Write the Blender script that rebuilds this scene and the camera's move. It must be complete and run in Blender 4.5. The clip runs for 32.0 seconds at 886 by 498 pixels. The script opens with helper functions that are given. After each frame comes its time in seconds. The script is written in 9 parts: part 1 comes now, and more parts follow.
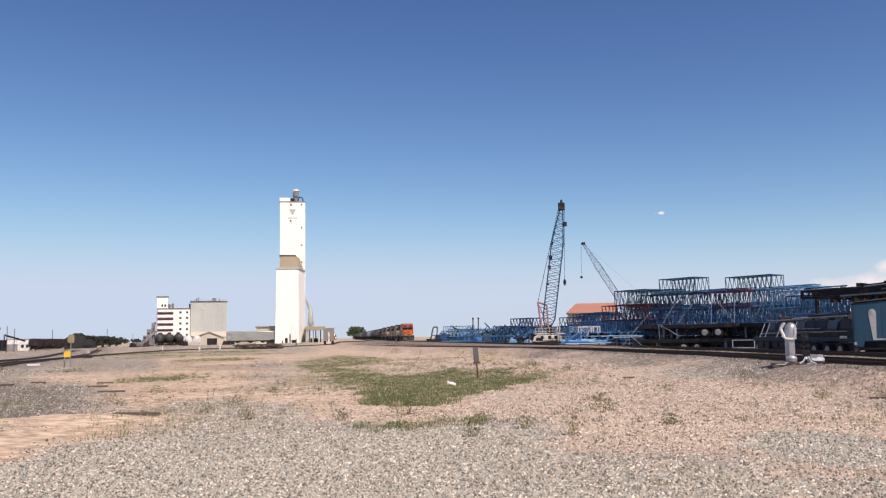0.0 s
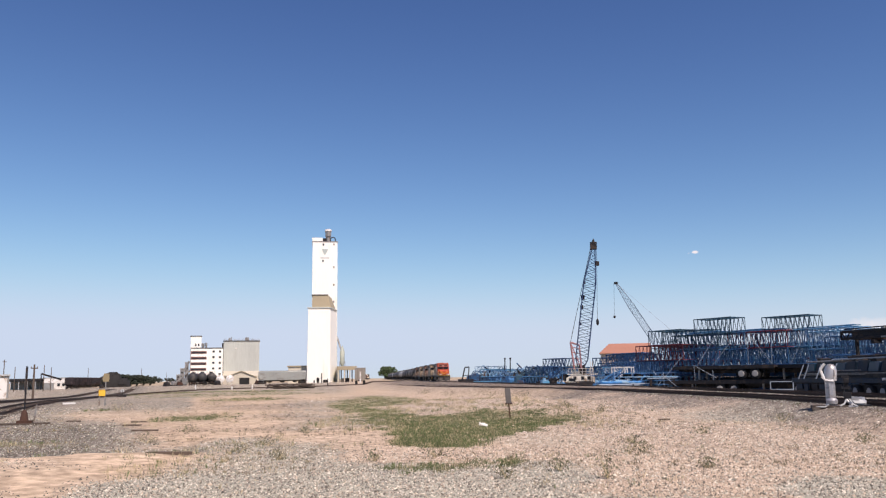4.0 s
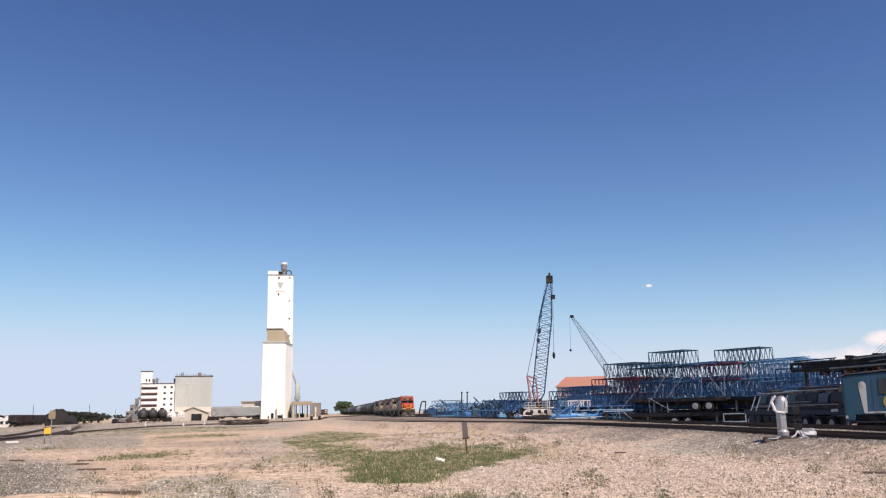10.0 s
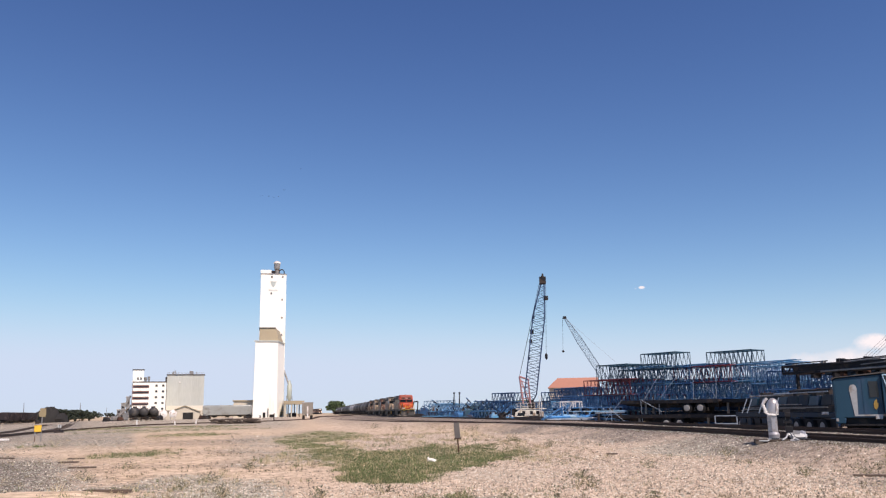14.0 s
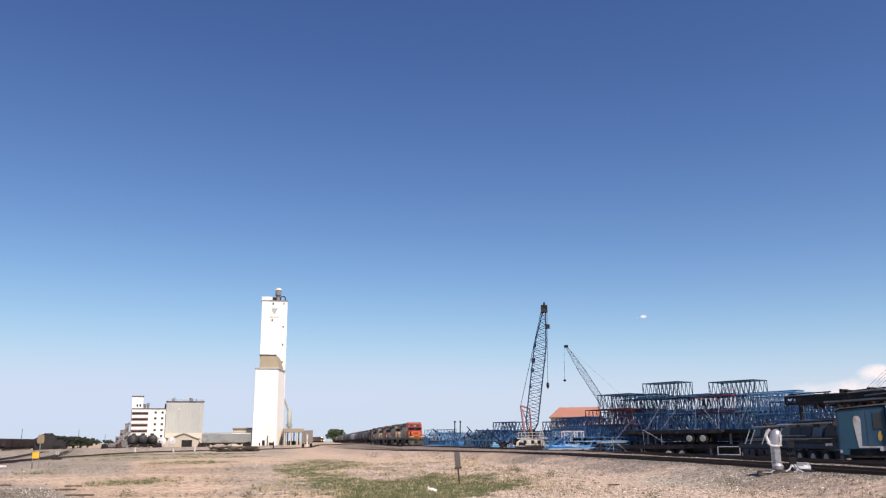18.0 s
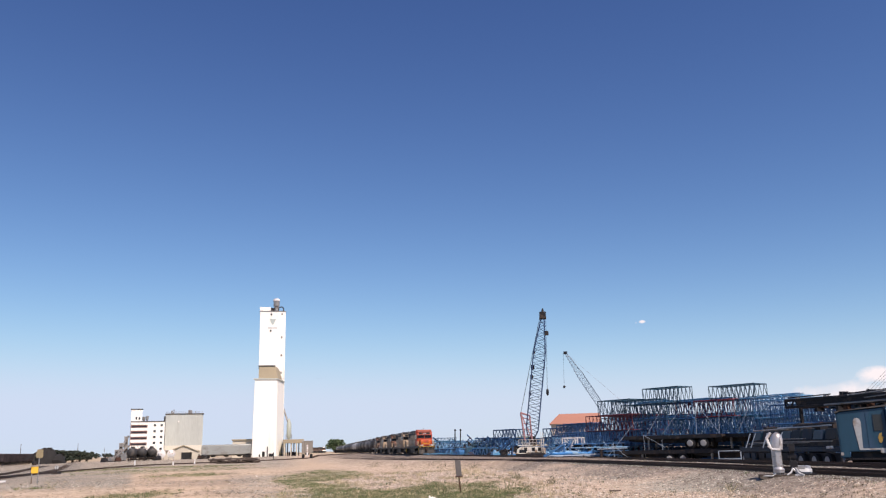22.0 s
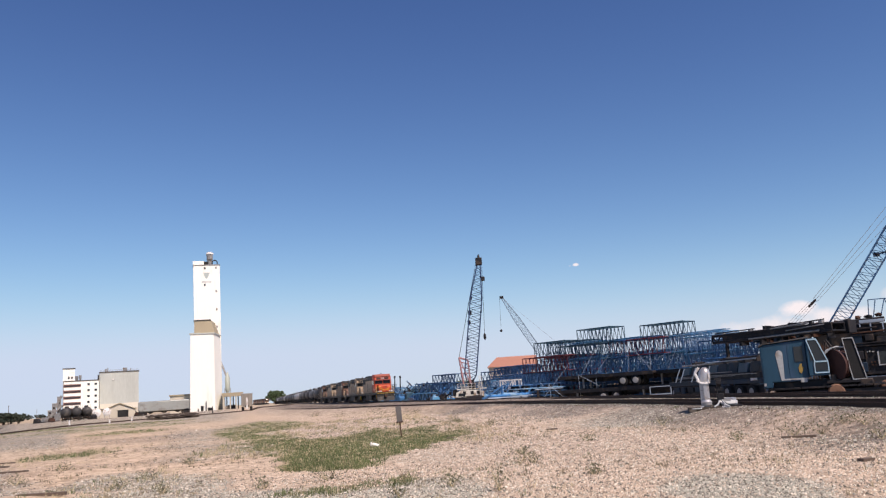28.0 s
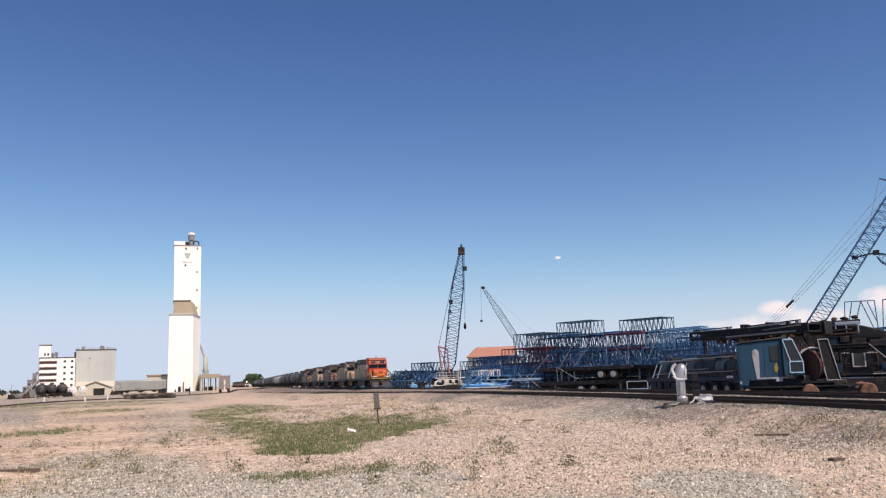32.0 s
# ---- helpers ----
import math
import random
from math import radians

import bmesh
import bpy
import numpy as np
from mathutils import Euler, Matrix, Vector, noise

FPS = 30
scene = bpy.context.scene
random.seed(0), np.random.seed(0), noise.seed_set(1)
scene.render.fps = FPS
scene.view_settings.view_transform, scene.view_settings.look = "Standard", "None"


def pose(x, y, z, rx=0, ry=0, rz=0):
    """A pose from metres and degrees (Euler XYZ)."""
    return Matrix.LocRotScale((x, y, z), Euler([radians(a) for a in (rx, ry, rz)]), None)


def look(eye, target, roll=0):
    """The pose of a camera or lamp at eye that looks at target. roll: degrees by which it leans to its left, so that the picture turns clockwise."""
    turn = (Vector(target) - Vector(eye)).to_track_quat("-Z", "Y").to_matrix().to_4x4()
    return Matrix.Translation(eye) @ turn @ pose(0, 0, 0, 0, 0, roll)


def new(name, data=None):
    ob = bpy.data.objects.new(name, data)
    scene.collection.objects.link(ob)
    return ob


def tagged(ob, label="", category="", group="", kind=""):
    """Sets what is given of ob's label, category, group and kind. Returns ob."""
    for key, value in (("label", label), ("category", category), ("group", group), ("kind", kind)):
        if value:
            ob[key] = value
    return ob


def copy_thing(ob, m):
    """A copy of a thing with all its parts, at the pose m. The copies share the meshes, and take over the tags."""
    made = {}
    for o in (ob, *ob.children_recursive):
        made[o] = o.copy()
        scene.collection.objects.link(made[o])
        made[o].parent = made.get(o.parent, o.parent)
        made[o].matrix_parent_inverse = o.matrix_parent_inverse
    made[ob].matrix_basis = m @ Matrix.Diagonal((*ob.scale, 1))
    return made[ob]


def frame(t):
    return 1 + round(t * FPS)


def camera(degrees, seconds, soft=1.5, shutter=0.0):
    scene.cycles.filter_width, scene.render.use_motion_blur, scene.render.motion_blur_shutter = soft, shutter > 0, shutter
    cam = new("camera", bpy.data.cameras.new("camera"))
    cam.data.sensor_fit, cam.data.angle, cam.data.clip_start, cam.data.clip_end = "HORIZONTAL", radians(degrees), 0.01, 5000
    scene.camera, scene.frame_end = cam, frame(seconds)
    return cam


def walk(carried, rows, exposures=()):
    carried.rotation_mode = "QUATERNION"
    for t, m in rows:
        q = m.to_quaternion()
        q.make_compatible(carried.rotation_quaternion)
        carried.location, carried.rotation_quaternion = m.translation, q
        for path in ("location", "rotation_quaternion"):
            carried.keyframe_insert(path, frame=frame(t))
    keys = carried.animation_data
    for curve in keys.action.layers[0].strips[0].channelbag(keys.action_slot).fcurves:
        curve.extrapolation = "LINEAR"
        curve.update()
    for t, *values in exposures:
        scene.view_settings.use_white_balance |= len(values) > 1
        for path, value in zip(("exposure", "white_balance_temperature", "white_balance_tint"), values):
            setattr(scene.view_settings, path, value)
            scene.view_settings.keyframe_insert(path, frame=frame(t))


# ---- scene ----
EYE = 1.6          # height of the eye over the ground, metres

# the camera turns on one spot: seconds, yaw to the right, pitch up, roll
TURNS = [
        (0, 0.00, 5.99, -1.05), (0.5, -0.22, 6.52, -1.46), (1, -0.54, 6.77, -0.98), (1.5, -0.81, 6.95, -0.93),
        (2, -0.98, 6.99, -1.02), (2.5, -1.27, 7.40, -0.87), (3, -2.03, 8.09, -0.67), (3.5, -2.25, 8.41, -0.74),
        (5.5, -1.09, 9.60, -1.63), (6, -0.83, 9.58, -1.78), (6.5, -0.84, 9.21, -1.86), (7, -0.82, 9.06, -1.84),
        (7.5, -0.55, 9.73, -1.87), (8, 0.19, 10.19, -1.82), (8.5, 0.55, 10.10, -1.75), (9, 0.90, 10.46, -1.58),
        (9.5, 1.09, 10.90, -1.35), (10, 0.91, 10.99, -1.27), (10.5, 0.80, 11.02, -1.31), (11, 0.76, 10.98, -1.28),
        (11.5, 0.65, 10.94, -1.27), (12, 0.61, 10.99, -1.35), (12.5, 0.87, 11.05, -1.42), (13, 1.17, 11.07, -1.35),
        (13.5, 1.26, 10.98, -1.15), (14, 1.37, 11.00, -0.90), (14.5, 1.10, 11.46, -1.12), (16.5, 0.77, 12.05, -1.21),
        (17, 1.24, 12.13, -1.30), (17.5, 1.35, 12.46, -1.14), (18, 1.28, 12.91, -0.55), (18.5, 1.41, 13.09, -0.54),
        (19, 1.62, 13.15, -0.72), (19.5, 1.62, 13.15, -0.74), (20, 1.53, 13.17, -0.81), (20.5, 1.63, 13.08, -0.95),
        (21, 1.68, 12.89, -1.12), (21.5, 1.54, 13.10, -1.21), (22, 1.46, 13.46, -1.42), (22.5, 1.47, 13.47, -1.41),
        (23, 1.43, 13.38, -1.50), (23.5, 1.39, 13.41, -1.60), (24, 1.67, 13.52, -1.62), (24.5, 2.09, 13.68, -1.29),
        (25, 2.46, 13.64, -0.93), (25.5, 3.06, 13.21, -1.06), (26, 4.33, 12.19, -1.99), (26.5, 4.92, 11.43, -2.96),
        (28.5, 5.83, 9.10, -3.73), (29, 5.68, 8.51, -3.82), (29.5, 5.98, 8.23, -3.33), (30, 6.68, 8.33, -2.64),
        (30.5, 7.03, 8.37, -2.07), (31, 7.33, 8.66, -1.67), (31.5, 6.97, 8.85, -1.68), (32, 6.95, 8.86, -1.97)]

cam = camera(56.0, 32.0, soft=1.25)
walk(cam, [(t, pose(0, 0, EYE, 90 + pitch, 0, -yaw) @ pose(0, 0, 0, 0, 0, roll)) for t, yaw, pitch, roll in TURNS],
     exposures=[(0.0, 0.04, 7050, 23), (6.0, 0.10, 7050, 23), (16.0, 0.14, 7050, 23), (26.0, 0.14, 7050, 23), (29.0, 0.06, 7050, 23), (32.0, 0.06, 7050, 23)])

# ---- light ----
SUN_BEARING, SUN_HEIGHT = 146.0, 52.0
world = bpy.data.worlds.new("sky")
scene.world = world
world.use_nodes = True
sky = world.node_tree.nodes.new("ShaderNodeTexSky")
sky.sky_type = "NISHITA"
sky.sun_disc = False
sky.sun_elevation, sky.sun_rotation = radians(SUN_HEIGHT), radians(SUN_BEARING)
sky.altitude, sky.air_density, sky.dust_density, sky.ozone_density = 1500, 1.0, 0.22, 6.2
backdrop_node = world.node_tree.nodes["Background"]
backdrop_node.inputs["Strength"].default_value = 0.1122
deep = world.node_tree.nodes.new("ShaderNodeHueSaturation")
deep.inputs["Saturation"].default_value = 1.07
world.node_tree.links.new(sky.outputs["Color"], deep.inputs["Color"])
# a curve on each colour band: a deeper zenith and a pale blue horizon without the yellow rim
split, join = world.node_tree.nodes.new("ShaderNodeSeparateColor"), world.node_tree.nodes.new("ShaderNodeCombineColor")
world.node_tree.links.new(deep.outputs["Color"], split.inputs[0])
for band, power, gain, most, ease in (("Red", 1.45, 0.955, 4.55, 5.0), ("Green", 1.40, 0.755, 5.98, 5.0), ("Blue", 1.12, 0.855, 7.55, 3.5)):
    lift, scaled, capped = [world.node_tree.nodes.new("ShaderNodeMath") for k in range(3)]
    lift.operation, scaled.operation, capped.operation = "POWER", "MULTIPLY", "SMOOTH_MIN"
    lift.inputs[1].default_value, scaled.inputs[1].default_value = power, gain
    capped.inputs[1].default_value, capped.inputs[2].default_value = most, ease
    world.node_tree.links.new(split.outputs[band], lift.inputs[0])
    world.node_tree.links.new(lift.outputs[0], scaled.inputs[0])
    world.node_tree.links.new(scaled.outputs[0], capped.inputs[0])
    world.node_tree.links.new(capped.outputs[0], join.inputs[band])
world.node_tree.links.new(join.outputs["Color"], backdrop_node.inputs["Color"])
sun = new("sun", bpy.data.lights.new("sun", "SUN"))
sun.data.energy, sun.data.angle, sun.data.color = 5.0, radians(0.53), (1.0, 0.94, 0.85)
sb, sh = radians(SUN_BEARING), radians(SUN_HEIGHT)
sun.matrix_world = look((math.sin(sb) * math.cos(sh) * 90, math.cos(sb) * math.cos(sh) * 90, math.sin(sh) * 90), (0, 0, 0))

# ---- materials ----
def material(name, color, rough=0.8, metal=0.0, vary=0.25, grain=3.0, wear=None, wear_amount=0.0, bump=0.1, island=0.0, streak=1.0, spec=0.5):
    """A paint, metal or stone with broad stains, fine grain, patches of wear and relief."""
    m = bpy.data.materials.new(name)
    m.use_nodes = True
    n, l = m.node_tree.nodes, m.node_tree.links
    b = n["Principled BSDF"]
    b.inputs["Metallic"].default_value = metal
    b.inputs["Specular IOR Level"].default_value = spec
    tc = n.new("ShaderNodeTexCoord")
    mp = n.new("ShaderNodeMapping")
    mp.inputs["Scale"].default_value = (1, 1, 1 / streak)
    l.new(tc.outputs["Object"], mp.inputs["Vector"])
    info = n.new("ShaderNodeObjectInfo")
    off = n.new("ShaderNodeVectorMath")
    off.operation = "MULTIPLY_ADD"
    off.inputs[1].default_value = (37, 37, 37)
    l.new(info.outputs["Random"], off.inputs[0])
    l.new(mp.outputs["Vector"], off.inputs[2])
    def noise_at(scale, detail):
        t = n.new("ShaderNodeTexNoise")
        t.inputs["Scale"].default_value, t.inputs["Detail"].default_value = scale, detail
        l.new(off.outputs[0], t.inputs["Vector"])
        return t.outputs["Fac"]
    broad, fine = noise_at(grain * 0.18, 4), noise_at(grain * 4, 3)
    mix = n.new("ShaderNodeMath")
    mix.operation = "MULTIPLY_ADD"
    l.new(fine, mix.inputs[0])
    mix.inputs[1].default_value = 0.5
    l.new(broad, mix.inputs[2])
    ramp = n.new("ShaderNodeMapRange")
    ramp.inputs["From Min"].default_value, ramp.inputs["From Max"].default_value = 0.45, 1.05
    ramp.inputs["To Min"].default_value, ramp.inputs["To Max"].default_value = 1 - vary, 1 + vary * 0.6
    l.new(mix.outputs[0], ramp.inputs["Value"])
    value = ramp.outputs[0]
    if island:
        geo = n.new("ShaderNodeNewGeometry")
        r2 = n.new("ShaderNodeMapRange")
        r2.inputs["To Min"].default_value, r2.inputs["To Max"].default_value = 1 - island, 1 + island
        l.new(geo.outputs["Random Per Island"], r2.inputs["Value"])
        mu = n.new("ShaderNodeMath")
        mu.operation = "MULTIPLY"
        l.new(value, mu.inputs[0]), l.new(r2.outputs[0], mu.inputs[1])
        value = mu.outputs[0]
    tint = n.new("ShaderNodeVectorMath")
    tint.operation = "SCALE"
    tint.inputs[0].default_value = color
    l.new(value, tint.inputs["Scale"])
    out = tint.outputs[0]
    if wear:
        w = noise_at(grain * 0.7, 6)
        edge = n.new("ShaderNodeMapRange")
        edge.inputs["From Min"].default_value, edge.inputs["From Max"].default_value = 0.62 - wear_amount * 0.3, 0.72 - wear_amount * 0.3
        l.new(w, edge.inputs["Value"])
        mc = n.new("ShaderNodeMix")
        mc.data_type = "RGBA"
        l.new(edge.outputs[0], mc.inputs["Factor"])
        l.new(out, mc.inputs[6])
        mc.inputs[7].default_value = (*wear, 1)
        out = mc.outputs[2]
    l.new(out, b.inputs["Base Color"])
    rr = n.new("ShaderNodeMapRange")
    rr.inputs["To Min"].default_value, rr.inputs["To Max"].default_value = max(rough - 0.15, 0.05), min(rough + 0.12, 1)
    l.new(broad, rr.inputs["Value"])
    l.new(rr.outputs[0], b.inputs["Roughness"])
    if bump:
        bp = n.new("ShaderNodeBump")
        bp.inputs["Strength"].default_value, bp.inputs["Distance"].default_value = bump, 0.02
        l.new(fine, bp.inputs["Height"])
        l.new(bp.outputs[0], b.inputs["Normal"])
    return m


def glowing(name, color, strength):
    m = bpy.data.materials.new(name)
    m.use_nodes = True
    b = m.node_tree.nodes["Principled BSDF"]
    b.inputs["Base Color"].default_value = (*color, 1)
    b.inputs["Emission Color"].default_value = (*color, 1)
    b.inputs["Emission Strength"].default_value = strength
    return m


WHITE_CONCRETE = material("white_concrete", (0.88, 0.875, 0.80), 0.9, vary=0.06, grain=0.5, bump=0.05, streak=6, wear=(0.80, 0.77, 0.69), wear_amount=0.05)
TAN_PANEL = material("tan_panel", (0.35, 0.295, 0.195), 0.7, vary=0.12, grain=0.8, streak=4)
GREY_CONCRETE = material("grey_concrete", (0.46, 0.49, 0.455), 0.9, vary=0.2, grain=0.4, streak=5, wear=(0.41, 0.43, 0.395), wear_amount=0.25)
PALE_STUCCO = material("pale_stucco", (0.55, 0.50, 0.40), 0.9, vary=0.15, grain=0.6)
BROWN_BAND = material("brown_band", (0.20, 0.105, 0.09), 0.7, vary=0.2, grain=1.0)
DARK_GLASS = material("dark_glass", (0.02, 0.025, 0.03), 0.12, vary=0.2, bump=0)
# near-black; on doorways, hatches and openings it paints the shade inside
DARK_OPENING = material("dark_opening", (0.03, 0.03, 0.03), 0.9, vary=0.3, spec=0.1)
DARK_STEEL = material("dark_steel", (0.022, 0.022, 0.025), 0.6, vary=0.4, grain=2, wear=(0.055, 0.042, 0.035), wear_amount=0.3, spec=0.2)
GREY_STEEL = material("grey_steel", (0.28, 0.28, 0.27), 0.5, 0.3, vary=0.3, grain=2, wear=(0.18, 0.12, 0.08), wear_amount=0.2)
SILVER = material("silver_paint", (0.46, 0.46, 0.47), 0.42, 0.5, vary=0.2, grain=4, wear=(0.35, 0.32, 0.29), wear_amount=0.15)
RUST = material("rust", (0.085, 0.045, 0.032), 0.9, vary=0.4, grain=3, wear=(0.07, 0.04, 0.03), wear_amount=0.3, spec=0.2)
RAIL_STEEL = material("rail_steel", (0.075, 0.048, 0.036), 0.7, 0.1, vary=0.3, grain=4, spec=0.2)
TIE_WOOD = material("tie_wood", (0.085, 0.067, 0.055), 0.95, vary=0.45, grain=5, island=0.35, wear=(0.14, 0.12, 0.10), wear_amount=0.2, spec=0.15)
BLUE_STEEL = material("blue_boom_paint", (0.040, 0.155, 0.33), 0.5, vary=0.35, grain=2, wear=(0.05, 0.07, 0.12), wear_amount=0.2)
NAVY_STEEL = material("navy_boom_paint", (0.032, 0.11, 0.235), 0.55, vary=0.35, grain=2, wear=(0.05, 0.05, 0.07), wear_amount=0.25, spec=0.35)
LIGHT_BLUE = material("light_blue_paint", (0.085, 0.29, 0.47), 0.5, vary=0.3, grain=2, wear=(0.3, 0.4, 0.5), wear_amount=0.15)
# lacing paints lighter than the chords: sun glints are put into the colour
LACE_PALE = material("faded_lacing_paint", (0.22, 0.42, 0.60), 0.5, vary=0.35, grain=2, wear=(0.35, 0.45, 0.52), wear_amount=0.2)
LACE_NAVY = material("lacing_navy_paint", (0.055, 0.135, 0.25), 0.5, vary=0.35, grain=2, wear=(0.14, 0.22, 0.30), wear_amount=0.2)
LACE_BLUE = material("lacing_blue_paint", (0.095, 0.245, 0.43), 0.5, vary=0.35, grain=2, wear=(0.2, 0.36, 0.52), wear_amount=0.2)
TEAL_STEEL = material("teal_boom_paint", (0.026, 0.080, 0.118), 0.5, vary=0.35, grain=2, wear=(0.10, 0.16, 0.19), wear_amount=0.2)
RED_STEEL = material("red_boom_paint", (0.17, 0.030, 0.036), 0.6, vary=0.3, grain=2, wear=(0.14, 0.05, 0.04), wear_amount=0.2)
PALE_STEEL = material("pale_steel", (0.40, 0.42, 0.42), 0.6, vary=0.25, grain=2, wear=(0.25, 0.2, 0.16), wear_amount=0.2)
CAB_BLUE = material("cab_blue_paint", (0.018, 0.066, 0.108), 0.45, vary=0.22, grain=1.2, wear=(0.035, 0.075, 0.13), wear_amount=0.25, streak=3, spec=0.35)
WINDOW_BLUE = material("window_frame_blue", (0.42, 0.62, 0.72), 0.5, vary=0.2, grain=3)
ROOF_GREY = material("roof_felt", (0.10, 0.095, 0.09), 0.9, vary=0.3, grain=2)
RED_ROOF = material("red_roof", (0.42, 0.195, 0.13), 0.8, vary=0.15, grain=0.6)
WHITE_PAINT = material("white_paint", (0.72, 0.71, 0.68), 0.55, vary=0.15, grain=2, wear=(0.36, 0.27, 0.2), wear_amount=0.2)
YELLOW_PAINT = material("yellow_paint", (0.75, 0.45, 0.04), 0.5, vary=0.15, grain=3)
FADED_MARK = material("faded_mark", (0.42, 0.48, 0.46), 0.9, vary=0.2, grain=1)
ORANGE = material("loco_orange", (0.50, 0.062, 0.016), 0.5, vary=0.25, grain=2, wear=(0.26, 0.06, 0.03), wear_amount=0.2)
DIRTY_ORANGE = material("dirty_orange", (0.19, 0.085, 0.05), 0.7, vary=0.35, grain=1.2, wear=(0.13, 0.08, 0.055), wear_amount=0.35, streak=3)
# both tans are lightened in place of sunlight on the shaded hood sides
DIRTY_TAN = material("dirty_tan", (0.60, 0.46, 0.31), 0.75, vary=0.35, grain=1.0, wear=(0.27, 0.20, 0.13), wear_amount=0.25, streak=3)
SOOTY_BROWN = material("sooty_brown", (0.43, 0.315, 0.21), 0.75, vary=0.4, grain=1.0, wear=(0.24, 0.18, 0.12), wear_amount=0.3, streak=3)
DIRTY_BLACK = material("dirty_black", (0.03, 0.029, 0.028), 0.65, vary=0.4, grain=1.5, wear=(0.085, 0.07, 0.055), wear_amount=0.3, spec=0.25)
TANK_BLACK = material("tank_black", (0.030, 0.029, 0.029), 0.62, vary=0.35, grain=0.8, wear=(0.075, 0.065, 0.055), wear_amount=0.3)
SOOT_BLACK = material("soot_black", (0.030, 0.025, 0.027), 0.85, vary=0.5, grain=0.8, wear=(0.075, 0.055, 0.055), wear_amount=0.35, spec=0.15)
TANK_GREY = material("tank_grey", (0.52, 0.52, 0.50), 0.6, vary=0.2, grain=0.8, wear=(0.2, 0.18, 0.16), wear_amount=0.25)
DUSTY_GREY = material("dusty_grey", (0.25, 0.225, 0.19), 0.8, vary=0.25, grain=1.2, wear=(0.17, 0.14, 0.11), wear_amount=0.25, streak=3)
HOPPER_GREY = material("hopper_grey", (0.36, 0.37, 0.34), 0.45, 0.3, vary=0.15, grain=0.8, wear=(0.27, 0.26, 0.23), wear_amount=0.2)
TYRE = material("tyre", (0.022, 0.022, 0.022), 0.85, vary=0.3, spec=0.2)
HEADLIGHT = glowing("headlight", (1.0, 0.93, 0.75), 6)
LEAF = material("leaf", (0.045, 0.075, 0.025), 0.8, vary=0.3, grain=2, island=0.4)
DARK_LEAF = material("dark_leaf", (0.022, 0.032, 0.018), 0.85, vary=0.3, grain=2, island=0.4)
GRASS = material("grass", (0.118, 0.147, 0.055), 0.8, vary=0.35, grain=0.6, island=0.45, bump=0)
DRY_GRASS = material("dry_grass", (0.44, 0.37, 0.23), 0.9, vary=0.3, grain=0.6, island=0.35, bump=0)
WEED = material("brown_weed", (0.20, 0.165, 0.10), 0.9, vary=0.3, grain=0.8, island=0.45, bump=0)
SHRUB = material("shrub", (0.125, 0.128, 0.07), 0.9, vary=0.3, grain=1, island=0.4, bump=0)
BARK = material("bark", (0.09, 0.065, 0.045), 0.95, vary=0.4, grain=3)
WOOD = material("weathered_wood", (0.11, 0.08, 0.06), 0.95, vary=0.4, grain=4)
BIRD = material("bird", (0.03, 0.03, 0.03), 0.9, vary=0.2, bump=0)
PLASTIC_WHITE = material("white_litter", (0.75, 0.74, 0.70), 0.6, vary=0.15)
MOUND = material("distant_land", (0.12, 0.13, 0.06), 0.95, vary=0.3, grain=0.05)


# ---- tools ----
def spot(bearing, distance, z=0.0):
    b = radians(bearing)
    return Vector((math.sin(b) * distance, math.cos(b) * distance, z))


def smooth(a, b, x):
    t = min(max((x - a) / (b - a), 0.0), 1.0)
    return t * t * (3 - 2 * t)


